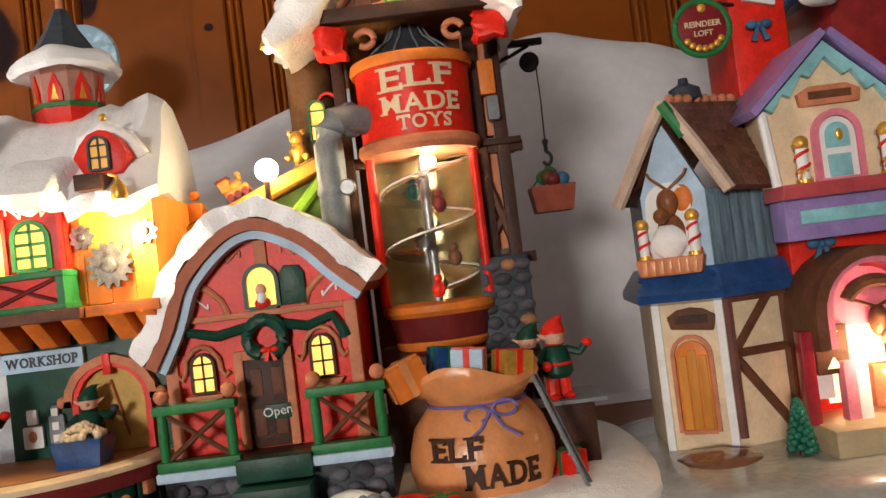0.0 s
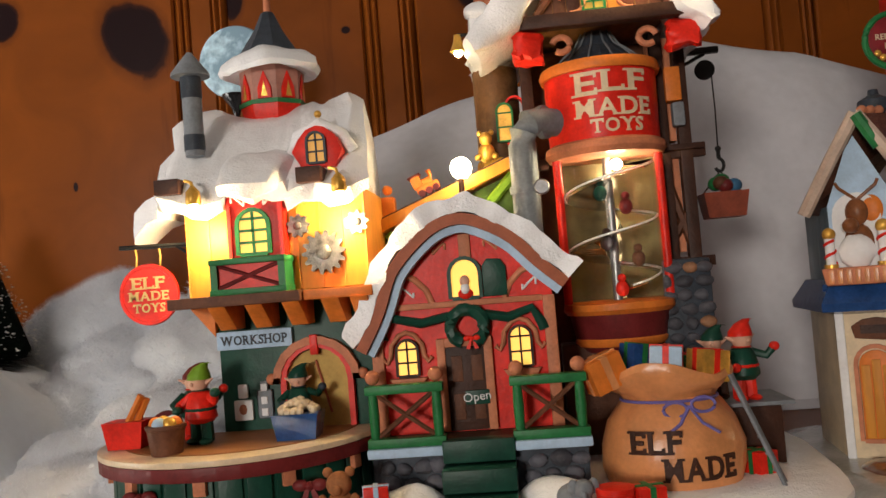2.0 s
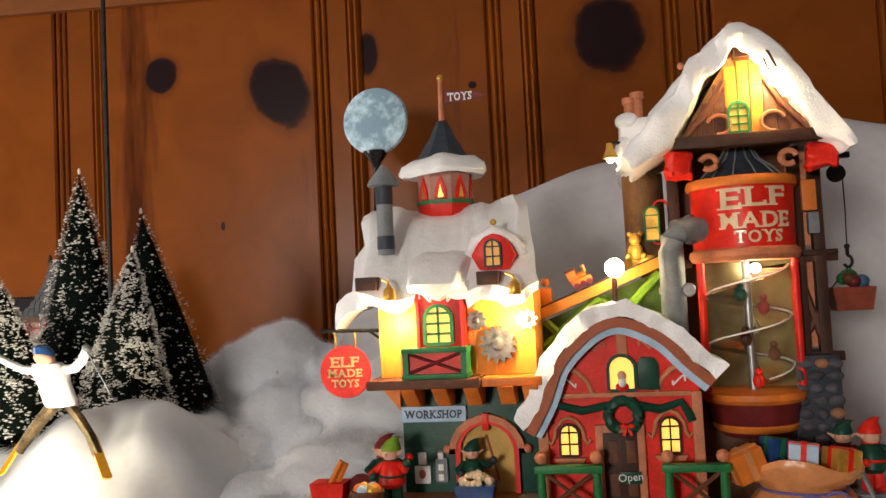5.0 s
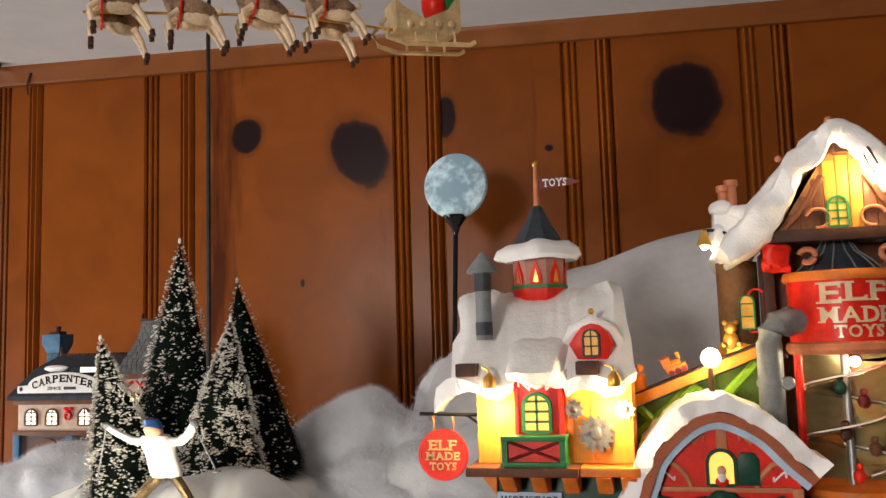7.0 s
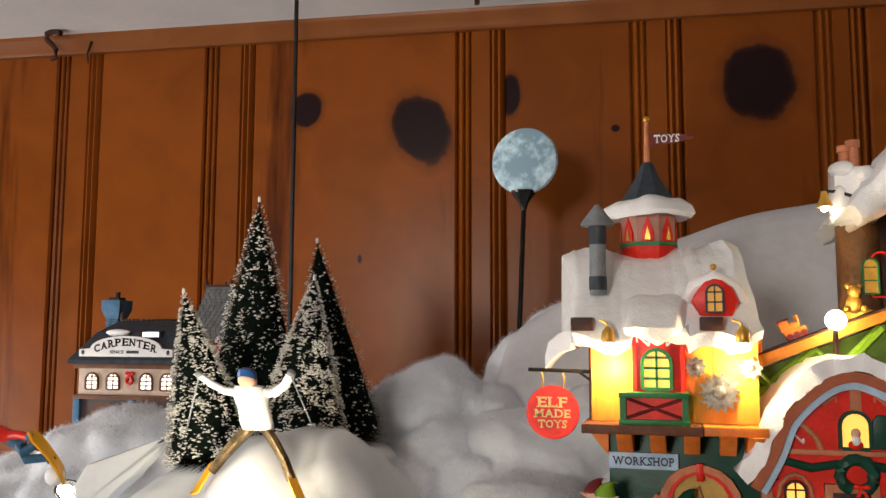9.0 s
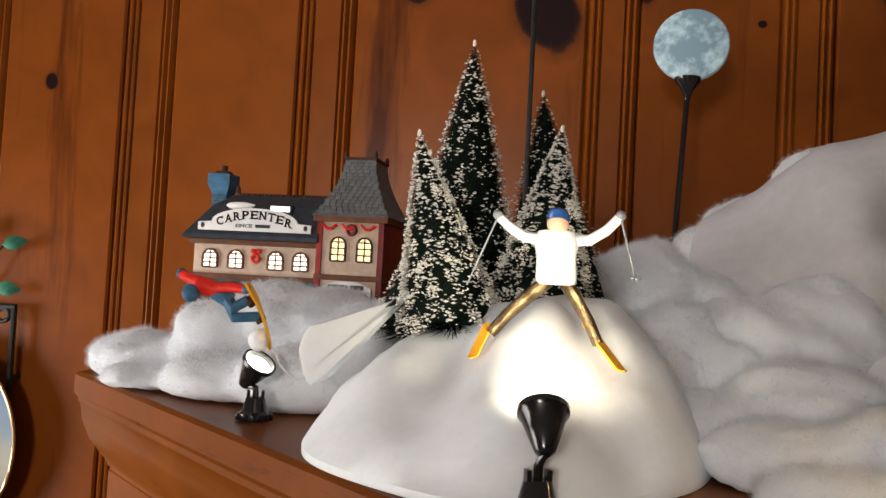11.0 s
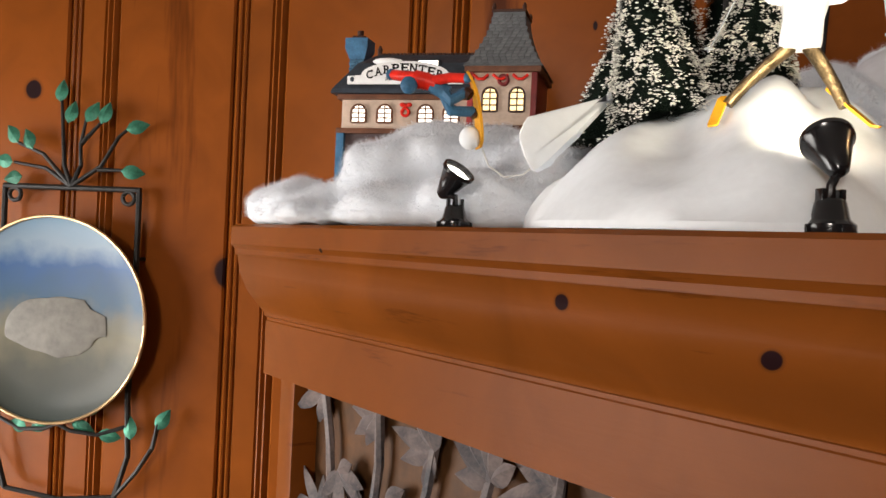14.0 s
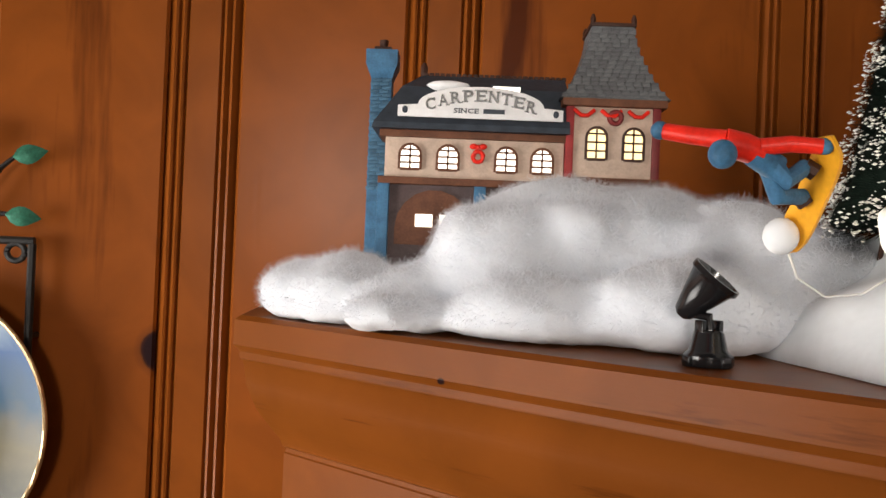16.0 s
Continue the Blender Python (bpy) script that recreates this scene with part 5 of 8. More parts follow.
P("shutter", PINEGREEN, lambda g: g.prism([(-0.0795, 1.6545), (-0.0675, 1.6545), (-0.0675, 1.669), (-0.07, 1.673), (-0.077, 1.6735), (-0.0795, 1.67)], 0.4125, 0.4145, bevel=0.0005), label="open dark green shutter")
for cx, z0, z1 in ((-0.1205, 1.6175, 1.635), (-0.0632, 1.6185, 1.638)):
    lit_window(shop, cx, z0, z1, 0.0048, 0.4135, DARKBROWN, SI, 2, 2)
    P("window_hood", PEACH, lambda g: g.tube([(cx - 0.0125, 0.4135, z1 - 0.0085), (cx - 0.0105, 0.4135, z1 - 0.0105), (cx - 0.0085, 0.4135, z1 - 0.0075), (cx - 0.0078, 0.413, z1 - 0.002), (cx - 0.004, 0.413, z1 + 0.003), (cx, 0.413, z1 + 0.0045), (cx + 0.004, 0.413, z1 + 0.003), (cx + 0.0078, 0.413, z1 - 0.002), (cx + 0.0085, 0.4135, z1 - 0.0075), (cx + 0.0105, 0.4135, z1 - 0.0105), (cx + 0.0125, 0.4135, z1 - 0.0085)], 0.0013, 8))
    P("window_sill", PEACH, lambda g: g.prism([(cx - 0.0095, z0 - 0.001), (cx + 0.0095, z0 - 0.001), (cx + 0.007, z0 - 0.0045), (cx - 0.007, z0 - 0.0045)], 0.4105, 0.416, bevel=0.0005))
door = P("barn_door", DARKBROWN, box(-0.1015, -0.0815, 0.4128, 0.416, 1.5885, 1.6305, bevel=0.0005), label="dark brown plank door")
for z in (1.594, 1.613):
    for x in (-0.0985, -0.0885):
        P("door_panel", BROWN, box(x, x + 0.0055, 0.4122, 0.4135, z, z + 0.013, bevel=0.0004), door)
P("door_frame", PEACH, lambda g: (g.box(-0.1055, -0.1012, 0.4112, 0.416, 1.5885, 1.635, bevel=0.0005), g.box(-0.0818, -0.0775, 0.4112, 0.416, 1.5885, 1.635, bevel=0.0005), g.box(-0.1055, -0.0775, 0.4115, 0.416, 1.6305, 1.635, bevel=0.0005)))
plate = P("open_sign", PINEGREEN, box(-0.0925, -0.0805, 0.4105, 0.4118, 1.6015, 1.6085, bevel=0.0003), door)
letters("sign_letters", "Open", 0.0062, WHITE, door, SI @ upright(-0.0868, 0.4102, 1.6052, 0, 5), 0.0002)


def wreath_fn(g):
    pts = [(-0.0888 + 0.0085 * math.cos(a), 0.411, 1.6405 + 0.0085 * math.sin(a)) for a in [-1.2 + 5.55 * i / 20 for i in range(21)]]
    g.tube(pts, 0.0032, 8)
    roughen(g, 0.0012, 400, 3)


P("wreath", PINEGREEN, wreath_fn, label="dark green painted wreath")
P("wreath_bow", RED, lambda g: bow(g, -0.087, 0.4085, 1.634, 0.0042))
for s, e in ((-1, -0.131), (1, -0.052)):
    P("garland", PINEGREEN, lambda g: roughen(g.tube([(-0.0888 + s * 0.009, 0.4125, 1.646), ((-0.0888 + e) / 2 + s * 0.002, 0.411, 1.6435), (e - s * 0.004, 0.4115, 1.6475), (e, 0.4115, 1.64), (e + s * 0.001, 0.412, 1.6365)], 0.0022, 8), 0.001, 400, 5))


def rail(x0, x1):
    r = P("porch_rail", GREEN, box(x0 - 0.0015, x1 + 0.0015, 0.3915, 0.3985, 1.6115, 1.6158, bevel=0.0007), label="green porch railing with a crossed panel")
    P("bottom_rail", GREEN, box(x0 - 0.0015, x1 + 0.0015, 0.3915, 0.3985, 1.5858, 1.5903, bevel=0.0007), r)
    for x in (x0 + 0.002, x1 - 0.002):
        P("baluster", GREEN, lambda g: g.lathe(x, 0.395, [(0.0022, 1.59), (0.0026, 1.601), (0.0022, 1.612)], 10), r)
        P("ball_knob", PEACH, lambda g: g.ball(x, 0.397, 1.6195, 0.0036), r)
    for a, b in ((1.591, 1.611), (1.611, 1.591)):
        P("cross_bar", BROWN, lambda g: g.tube([(x0 + 0.004, 0.3955, a), (x1 - 0.004, 0.3955, b)], 0.0013, 6), r)
    P("snow_ledge", PALEBLUE, box(x0 - 0.002, x1 + 0.002, 0.39, 0.402, 1.5812, 1.5858, bevel=0.001))


rail(-0.1385, -0.1035)
rail(-0.0685, -0.035)
P("porch_floor", DARKBROWN, box(-0.138, -0.036, 0.397, 0.42, 1.5815, 1.588))
for i, (y0, z) in enumerate(((0.388, 1.588), (0.376, 1.5765), (0.364, 1.565), (0.352, 1.5555))):
    P("step", PINEGREEN, box(-0.104, -0.0695, y0, 0.4, z - 0.0105, z, bevel=0.0008), label="dark green step")
for x in (-0.122, -0.052):
    P("snow_mound", SNOWPAINT, lambda g: roughen(g.ball(x, 0.387, 1.557, 0.02, 0.016, 0.012, 20, 12), 0.003, 80, 1))
post = P("lamp_post", DARKBROWN, lambda g: g.lathe(-0.089, 0.46, [(0.002, 1.695), (0.0016, 1.721)], 8))
P("globe", BULB, lambda g: g.ball(-0.0885, 0.46, 1.7265, 0.0062), post, "glowing round lamp globe")
lamp("globe_light", "POINT", pose(-0.0885, 0.46, 1.7265), 0.14, (1, 0.78, 0.45), 0.0064)

# ---- toy tower of the workshop ----
TX, TY = -0.0058, 0.481
P("tower_core", BROWN, lambda g: (g.box(-0.044, 0.03, 0.512, 0.585, TOP + 0.01, 1.8, bevel=0.001), g.box(-0.04, 0.018, 0.478, 0.502, TOP + 0.01, 1.622, bevel=0.001)))
for x in (-0.0475, 0.0285, 0.041):
    P("timber_post", DARKBROWN, box(x - 0.0035, x + 0.0035, 0.4855, 0.4935, 1.556, 1.7995, bevel=0.0006))
for z in (1.7275, 1.664, 1.6):
    for x0, x1 in ((-0.051, -0.0385), (0.02, 0.052)):
        P("timber_beam", DARKBROWN, box(x0, x1, 0.487, 0.4925, z - 0.003, z + 0.003, bevel=0.0006))
for a, b in (((0.024, 1.67), (0.041, 1.695)), ((0.041, 1.67), (0.026, 1.722))):
    P("timber_brace", BROWN, lambda g: g.tube([(a[0], 0.489, a[1]), (b[0], 0.489, b[1])], 0.0026, 6))
P("platform", DARKBROWN, box(0.022, 0.051, 0.482, 0.53, 1.7285, 1.732, bevel=0.0006))
P("side_panel", PEACH, box(0.022, 0.037, 0.491, 0.5, 1.67, 1.7245))
P("side_panel", PEACH, box(0.024, 0.037, 0.491, 0.5, 1.735, 1.796))
P("window_box", ORANGE, box(0.0315, 0.0405, 0.482, 0.49, 1.757, 1.777, bevel=0.001))
P("bucket_toy", GREY, box(0.034, 0.041, 0.48, 0.487, 1.742, 1.756, bevel=0.0015))
sign = P("sign_drum", RED, lambda g: g.lathe(TX, TY, [(0.0315, 1.7345), (0.0318, 1.7735)], 40), label="red curved sign drum")
P("drum_rim", ORANGE, lambda g: g.lathe(TX, TY, [(0.0335, 1.773), (0.0345, 1.7755), (0.0335, 1.779), (0.03, 1.7795)], 40))
P("drum_rim", PEACH, lambda g: g.lathe(TX, TY, [(0.0325, 1.727), (0.0345, 1.73), (0.034, 1.7335), (0.0318, 1.735)], 40))


def curved_text(text, z, width, height, dx=0.0, first=1.0):
    """Letters wrapped on the drum."""
    def place(x, y, d):
        a = -math.pi / 2 + (x + dx) / 0.0316
        return SI @ Vector((TX + (0.0319 + d) * math.cos(a), TY + (0.0319 + d) * math.sin(a), z + y))
    slab_word("sign_letters", text, width, height, CREAM, sign, place, 0.0008, first=first)


curved_text("ELF", 1.7655, 0.04, 0.012, 0.003, 1.1)
curved_text("MADE", 1.7513, 0.043, 0.0098, 0.004)
curved_text("TOYS", 1.7412, 0.029, 0.0076, 0.005)
tube = P("display_tube", GLASS, lambda g: g.rings([[(TX + r * math.cos(2 * math.pi * i / 40), TY + r * math.sin(2 * math.pi * i / 40), z) for i in range(40)] for r, z in ((0.0272, 1.645), (0.0272, 1.727))], caps=False), label="clear plastic display tube")
tube.visible_shadow = False
P("tube_back", material("olive_gold_lining", (0.2, 0.16, 0.075), 0.22, 0.3, 30, 0.1, metal=0.4), lambda g: g.rings([[(TX + r * math.cos(a), TY + r * math.sin(a), z) for r in (0.0262,) for a in [0.35 + (math.pi - 0.7) * i / 20 for i in range(21)]] for z in (1.645, 1.727)], closed=False))
for s in (-1, 1):
    P("tube_post", RED, lambda g: g.lathe(TX + s * 0.0285, TY - 0.006, [(0.0026, 1.645), (0.0026, 1.7275)], 10))


def helix_fn(g):
    rings = []
    for i in range(60):
        a, z = -i * 0.235, 1.722 - i * 0.00118
        c, s = math.cos(a), math.sin(a)
        rings.append([(TX + r * c, TY + r * s, z + dz) for r, dz in ((0.004, 0), (0.022, 0.0), (0.0225, 0.0022), (0.0215, 0.0022), (0.021, -0.0008), (0.004, -0.0008))])
    g.rings(rings)


P("spiral_slide", GLASS, helix_fn, label="clear spiral toy slide")
P("slide_edge", WHITE, lambda g: g.tube([(TX + 0.0225 * math.cos(-i * 0.235), TY + 0.0225 * math.sin(-i * 0.235), 1.7232 - i * 0.00118) for i in range(60)], 0.0006, 6))
P("centre_pole", STEEL, lambda g: g.lathe(TX, TY, [(0.0022, 1.645), (0.0022, 1.727)], 10))
for a, z, m1 in ((-2.0, 1.706, PINEGREEN), (-1.1, 1.6975, DARKRED), (-1.5, 1.652, RED), (-0.7, 1.668, BROWN), (-1.9, 1.678, DARKBROWN)):
    P("slide_toy", m1, lambda g: (g.ball(TX + 0.0145 * math.cos(a), TY + 0.0145 * math.sin(a), z, 0.0036, 0.0033, 0.0045, 10, 7), g.ball(TX + 0.0145 * math.cos(a), TY + 0.0145 * math.sin(a) - 0.001, z + 0.006, 0.0023, None, None, 10, 7)))
lamp("tube_light", "POINT", pose(TX + 0.004, TY - 0.008, 1.722), 0.13, (1, 0.85, 0.55), 0.003)
P("tube_foot", ORANGE, lambda g: g.lathe(TX, TY, [(0.0295, 1.6385), (0.0315, 1.641), (0.031, 1.6445), (0.027, 1.6455)], 40))
P("tube_bowl", DARKRED, lambda g: g.lathe(TX, TY, [(0.02, 1.617), (0.0238, 1.621), (0.0255, 1.6245), (0.0282, 1.6385)], 40))
P("bowl_rim", ORANGE, lambda g: g.lathe(TX, TY, [(0.0242, 1.6205), (0.0258, 1.6222), (0.0262, 1.6242), (0.0256, 1.6252)], 40))
P("bell_roof", DARKGREY, lambda g: g.lathe(TX, TY, [(0.0265, 1.779), (0.0205, 1.785), (0.013, 1.791), (0.0085, 1.799), (0.006, 1.8005)], 12), smooth=False)
for i in range(6):
    a = -2.9 + i * 0.52
    P("roof_rib", GREY, lambda g: g.tube([(TX + r * math.cos(a), TY + r * math.sin(a), z) for r, z in ((0.0265, 1.7798), (0.0205, 1.786), (0.013, 1.792), (0.0085, 1.7998))], 0.0006, 6))
# gable
P("gable_beam", DARKBROWN, box(-0.05, 0.05, 0.447, 0.456, 1.797, 1.8045, bevel=0.0008))
P("gable_front", material("gable_boards", (0.3, 0.14, 0.05), 0.5, 0.25, 60, 0.3, grain=(3, 1, 0.3)), lambda g: g.prism([(-0.0435, 1.8045), (0.0355, 1.8045), (-0.004, 1.866)], 0.457, 0.58))
for i in range(9):
    x = -0.034 + i * 0.0075
    top = 1.8045 + 0.057 * (1 - abs(x + 0.004) / 0.0395) - 0.003
    if top > 1.808:
        # The three middle boards are painted yellow for the lantern's glow on them.
        P("gable_board", YELLOW if 3 <= i <= 5 else BROWN, box(x - 0.0034, x + 0.0034, 0.4555, 0.458, 1.8045, top, bevel=0.0004))
lit_window(shop, -0.008, 1.806, 1.824, 0.0052, 0.4545, GREEN, SI, 2, 3, glow("gable_pane", (0.6, 0.35, 0.05), 0.15))
for s in (-1, 1):
    P("gable_curl", PEACH, lambda g: g.tube([(-0.004 + s * (0.016 + 0.007 * math.cos(a)), 0.4535, 1.8115 + 0.006 * math.sin(a)) for a in [0.3 + 4.6 * i / 14 for i in range(15)]], 0.0011, 6))
    P("gable_brace", BROWN, lambda g: g.tube([(-0.004 + s * 0.036, 0.453, 1.8055), (-0.004 + s * 0.021, 0.453, 1.823), (-0.004 + s * 0.0125, 0.453, 1.838)], 0.0021, 6))
    P("curl", PEACH, lambda g: g.tube([(-0.004 + s * (0.0235 + 0.0048 * math.cos(a)), 0.4545, 1.7885 + 0.0042 * math.sin(a)) for a in [0.2 + 5.2 * i / 12 for i in range(13)]], 0.0019, 8))
    P("bow", RED, lambda g: roughen(roughen(g.box(-0.004 + s * 0.0415 - 0.0085, -0.004 + s * 0.0415 + 0.0085, 0.449, 0.46, 1.7795, 1.7955, bevel=0.003), 0.004, 130, s + 3) and (bmesh.ops.subdivide_edges(g.bm, edges=g.bm.edges[:], cuts=2, use_grid_fill=True) and g), 0.002, 260, s), label="crumpled red cloth bow under the eave")


def gable_snow(g):
    path = [(-0.08, 1.79), (-0.064, 1.801), (-0.048, 1.821), (-0.033, 1.845), (-0.018, 1.861), (-0.008, 1.866), (0.004, 1.861), (0.02, 1.842), (0.034, 1.818), (0.047, 1.803), (0.0525, 1.789)]
    rings = []
    for i, (x, z) in enumerate(path):
        p0, p1 = path[max(i - 1, 0)], path[min(i + 1, len(path) - 1)]
        d = Vector((p1[0] - p0[0], p1[1] - p0[1])).normalized()
        nx, nz = -d.y, d.x
        k = (0.004, 0.0085, 0.0075, 0.006, 0.006, 0.006, 0.006, 0.0055, 0.0055, 0.007, 0.003)[i]
        ys = [0.44, 0.45, 0.48, 0.52, 0.56, 0.59]
        rings.append([(x + nx * k, y, z + nz * k) for y in ys] + [(x - nx * k * 1.5, y, z - nz * k * 1.5) for y in ys[::-1]])
    g.rings(rings)
    bmesh.ops.subdivide_edges(g.bm, edges=g.bm.edges[:], cuts=1, use_grid_fill=True)
    bmesh.ops.subdivide_edges(g.bm, edges=g.bm.edges[:], cuts=1, use_grid_fill=True)
    for _ in range(3):
        bmesh.ops.smooth_vert(g.bm, verts=g.bm.verts[:], factor=0.5, use_axis_x=True, use_axis_y=True, use_axis_z=True)
    roughen(g, 0.0045, 60, 3)
    roughen(g, 0.0018, 150, 9)


P("tower_snow_roof", SNOWPAINT, gable_snow, label="steep snow-covered gable roof")
P("finial", PEACH, lambda g: (g.ball(-0.0085, 0.46, 1.8745, 0.0026), g.ball(-0.04, 0.46, 1.852, 0.0022)))
gl = P("gable_lantern", DARKBROWN, lambda g: (g.box(-0.0095, 0.0, 0.444, 0.455, 1.8505, 1.8605, bevel=0.0008), g.tube([(0.0015, 0.446, 1.86), (0.009, 0.438, 1.85), (0.0125, 0.436, 1.84)], 0.0009, 6), g.tube([(0.004, 0.446, 1.858), (0.008, 0.437, 1.84), (0.0115, 0.436, 1.834)], 0.0007, 6)))
P("bulb", BULB, lambda g: g.ball(0.0105, 0.435, 1.8315, 0.0028), gl)
lamp("gable_light", "POINT", pose(0.008, 0.441, 1.838), 0.2, WARM, 0.004)
# chimney, turret, small lamp at the tower's side
P("snow_chimney", SNOWPAINT, lambda g: (g.box(-0.08, -0.054, 0.502, 0.53, 1.79, 1.83, bevel=0.004), g.ball(-0.074, 0.505, 1.828, 0.008, 0.008, 0.005), g.ball(-0.062, 0.505, 1.824, 0.009, 0.009, 0.006), g.ball(-0.077, 0.503, 1.806, 0.006, 0.006, 0.012), g.ball(-0.07, 0.498, 1.795, 0.01, 0.008, 0.009), roughen(g, 0.003, 90, 4)))
for x, z in ((-0.0715, 1.8445), (-0.066, 1.848)):
    P("chimney_pot", PEACH, lambda g: g.lathe(x, 0.508, [(0.0036, 1.82), (0.0036, z - 0.005), (0.0047, z - 0.004), (0.0047, z)], 14))
P("side_turret", material("turret_bark", (0.12, 0.06, 0.025), 0.55, 0.3, 60, 0.4), lambda g: roughen(g.lathe(-0.066, 0.505, [(0.006, 1.722), (0.012, 1.7275), (0.0135, 1.735), (0.0135, 1.79)], 16), 0.001, 120, 1))
P("turret_corbel", GOLD, lambda g: roughen(g.lathe(-0.066, 0.505, [(0.004, 1.72), (0.0145, 1.727), (0.0138, 1.734)], 16), 0.0016, 260, 2))
# This pane's glow is only gold paint; it emits nothing.
lit_window(shop, -0.062, 1.744, 1.766, 0.004, 0.4905, GREEN, SI, 1, 2, GOLD)
P("turret_door", RED, lambda g: arch_ring(g, -0.0555, 1.742, 1.77, 0.0045, 0.0014, 0.4915, 0.497))
bell = P("bell_lamp", GOLD, lambda g: g.lathe(-0.0865, 0.497, [(0.002, 1.8125), (0.0028, 1.808), (0.0052, 1.8025), (0.005, 1.802)], 14), label="small gold bell lamp, lit")
P("lamp_arm", IRON, lambda g: g.tube([(-0.0865, 0.497, 1.8125), (-0.079, 0.499, 1.8125), (-0.062, 0.5, 1.807)], 0.0011, 6), bell)
P("bulb", BULB, lambda g: g.ball(-0.0865, 0.497, 1.8015, 0.0026), bell)
lamp("bell_light", "POINT", pose(-0.0865, 0.496, 1.797), 0.012, (1, 0.8, 0.5), 0.0028)
# grey pipe
duct = P("grey_duct", GREY, lambda g: g.tube([(-0.0335, 0.4665, 1.748), (-0.0425, 0.46, 1.7485), (-0.049, 0.455, 1.747), (-0.0525, 0.4545, 1.742), (-0.0535, 0.4545, 1.735), (-0.0535, 0.4545, 1.7), (-0.0535, 0.4545, 1.65)], 0.0078, 16), label="bent grey sheet-metal duct")
P("duct_ring", GREY, lambda g: g.lathe(-0.0535, 0.4545, [(0.0086, 1.7085), (0.0088, 1.7105), (0.0086, 1.7125)], 18), duct)
P("duct_ring", GREY, lambda g: g.lathe(0, 0, [(0.0092, -0.002), (0.0096, 0), (0.0092, 0.002)], 18, m=pose(-0.0405, 0.4612, 1.748, 0, 90, -30)), duct)
P("gauge", STEEL, lambda g: g.lathe(0, 0, [(0.0042, -0.001), (0.0044, 0.001), (0.0036, 0.0024)], 16, m=pose(-0.045, 0.446, 1.7105, 90, 0, 0)), duct, "round silver gauge")
# pulley with a bucket of toys
arm = P("pulley_arm", IRON, lambda g: (g.box(0.036, 0.078, 0.5415, 0.5465, 1.797, 1.801, bevel=0.0006), g.tube([(0.04, 0.544, 1.785), (0.058, 0.544, 1.792), (0.069, 0.544, 1.797)], 0.0012, 6)))
P("pulley_wheel", IRON, lambda g: g.lathe(0, 0, [(0.0054, -0.002), (0.0062, -0.0018), (0.005, 0), (0.0062, 0.0018), (0.0054, 0.002)], 20, m=pose(0.0685, 0.544, 1.7865, 90, 0, 0)), arm)
P("rope", IRON, lambda g: g.tube([(0.0725, 0.544, 1.786), (0.0728, 0.544, 1.76), (0.0722, 0.544, 1.735)], 0.0005, 6), arm)
P("hook", IRON, lambda g: (g.tube([(0.0722 + 0.0028 * math.cos(a), 0.544, 1.7245 + 0.004 * math.sin(a)) for a in [1.7 - 4.4 * i / 14 for i in range(15)]], 0.0011, 8), g.tube([(0.0722, 0.544, 1.736), (0.0722, 0.544, 1.7285)], 0.0013, 8), g.ball(0.0722, 0.544, 1.735, 0.002)), arm)
bucket = P("hanging_crate", material("crate_red_brown", (0.28, 0.06, 0.03), 0.5, 0.2, 80, 0.2), lambda g: g.rings([[(0.0725 + cx * w, 0.544 + cy * w * 0.8, z) for cx, cy in ((-1, -1), (1, -1), (1, 1), (-1, 1))] for w, z in ((0.0115, 1.6905), (0.014, 1.7065))]), arm, "red-brown crate full of toys", smooth=False)
for i in range(8):
    P("toy_ball", (GREEN, SLATEBLUE, DARKRED, BROWN)[i % 4], lambda g: g.ball(0.0725 + 0.008 * math.cos(i * 2.4) * (i % 3) / 2, 0.544 + 0.006 * math.sin(i * 2.4), 1.7085 + 0.004 * (1 - (i % 3) / 2) + 0.002, 0.0052, 0.005, 0.0045, 10, 6), arm)
P("crate_rope", DARKBROWN, lambda g: (g.tube([(0.06, 0.544, 1.706), (0.0722, 0.544, 1.7205)], 0.0005, 5), g.tube([(0.085, 0.544, 1.706), (0.0722, 0.544, 1.7205)], 0.0005, 5)), arm)


# ---- loose toys and figures at the workshop ----
def gift(name, x, y, z, w, d, h, mats, rz=0, tilt=0, label="small wrapped present with ribbon"):
    m = pose(x, y, z, 0, tilt, rz)
    t = thing(name, label, "present", "small presents", at=(x, y, z))
    t.matrix_world = m
    g = Mesh()
    g.box(-w / 2, w / 2, -d / 2, d / 2, 0, h, bevel=0.0006)
    part("box", g, mats[0], t)
    g = Mesh()
    e = 0.0004
    g.box(-w * 0.1, w * 0.1, -d / 2 - e, d / 2 + e, -e * 0.1, h + e)
    g.box(-w / 2 - e, w / 2 + e, -d * 0.1, d * 0.1, -e * 0.1, h + e * 1.3)
    part("ribbon", g, mats[1], t)
    return t


def sack_fn(g):
    prof = [(0.0265, 1.5535), (0.0315, 1.556), (0.0345, 1.566), (0.0345, 1.577), (0.031, 1.588), (0.0245, 1.5965), (0.0215, 1.599), (0.0235, 1.602), (0.029, 1.6065), (0.0315, 1.6105), (0.03, 1.614), (0.026, 1.613), (0.022, 1.605)]
    rings = []
    for r, z in prof:
        ring = []
        for i in range(44):
            a = 2 * math.pi * i / 44
            pleat = 1 + (0.035 * math.sin(a * 11 + z * 300) if 1.59 < z < 1.612 else 0.008 * math.sin(a * 5))
            flop = 0.0035 * math.sin(a * 3 + 1) if z > 1.602 else 0
            ring.append((0.007 + r * pleat * math.cos(a), 0.414 + r * pleat * 0.82 * math.sin(a), z + flop))
        rings.append(ring)
    g.rings(rings)
    roughen(g, 0.0012, 80, 2)


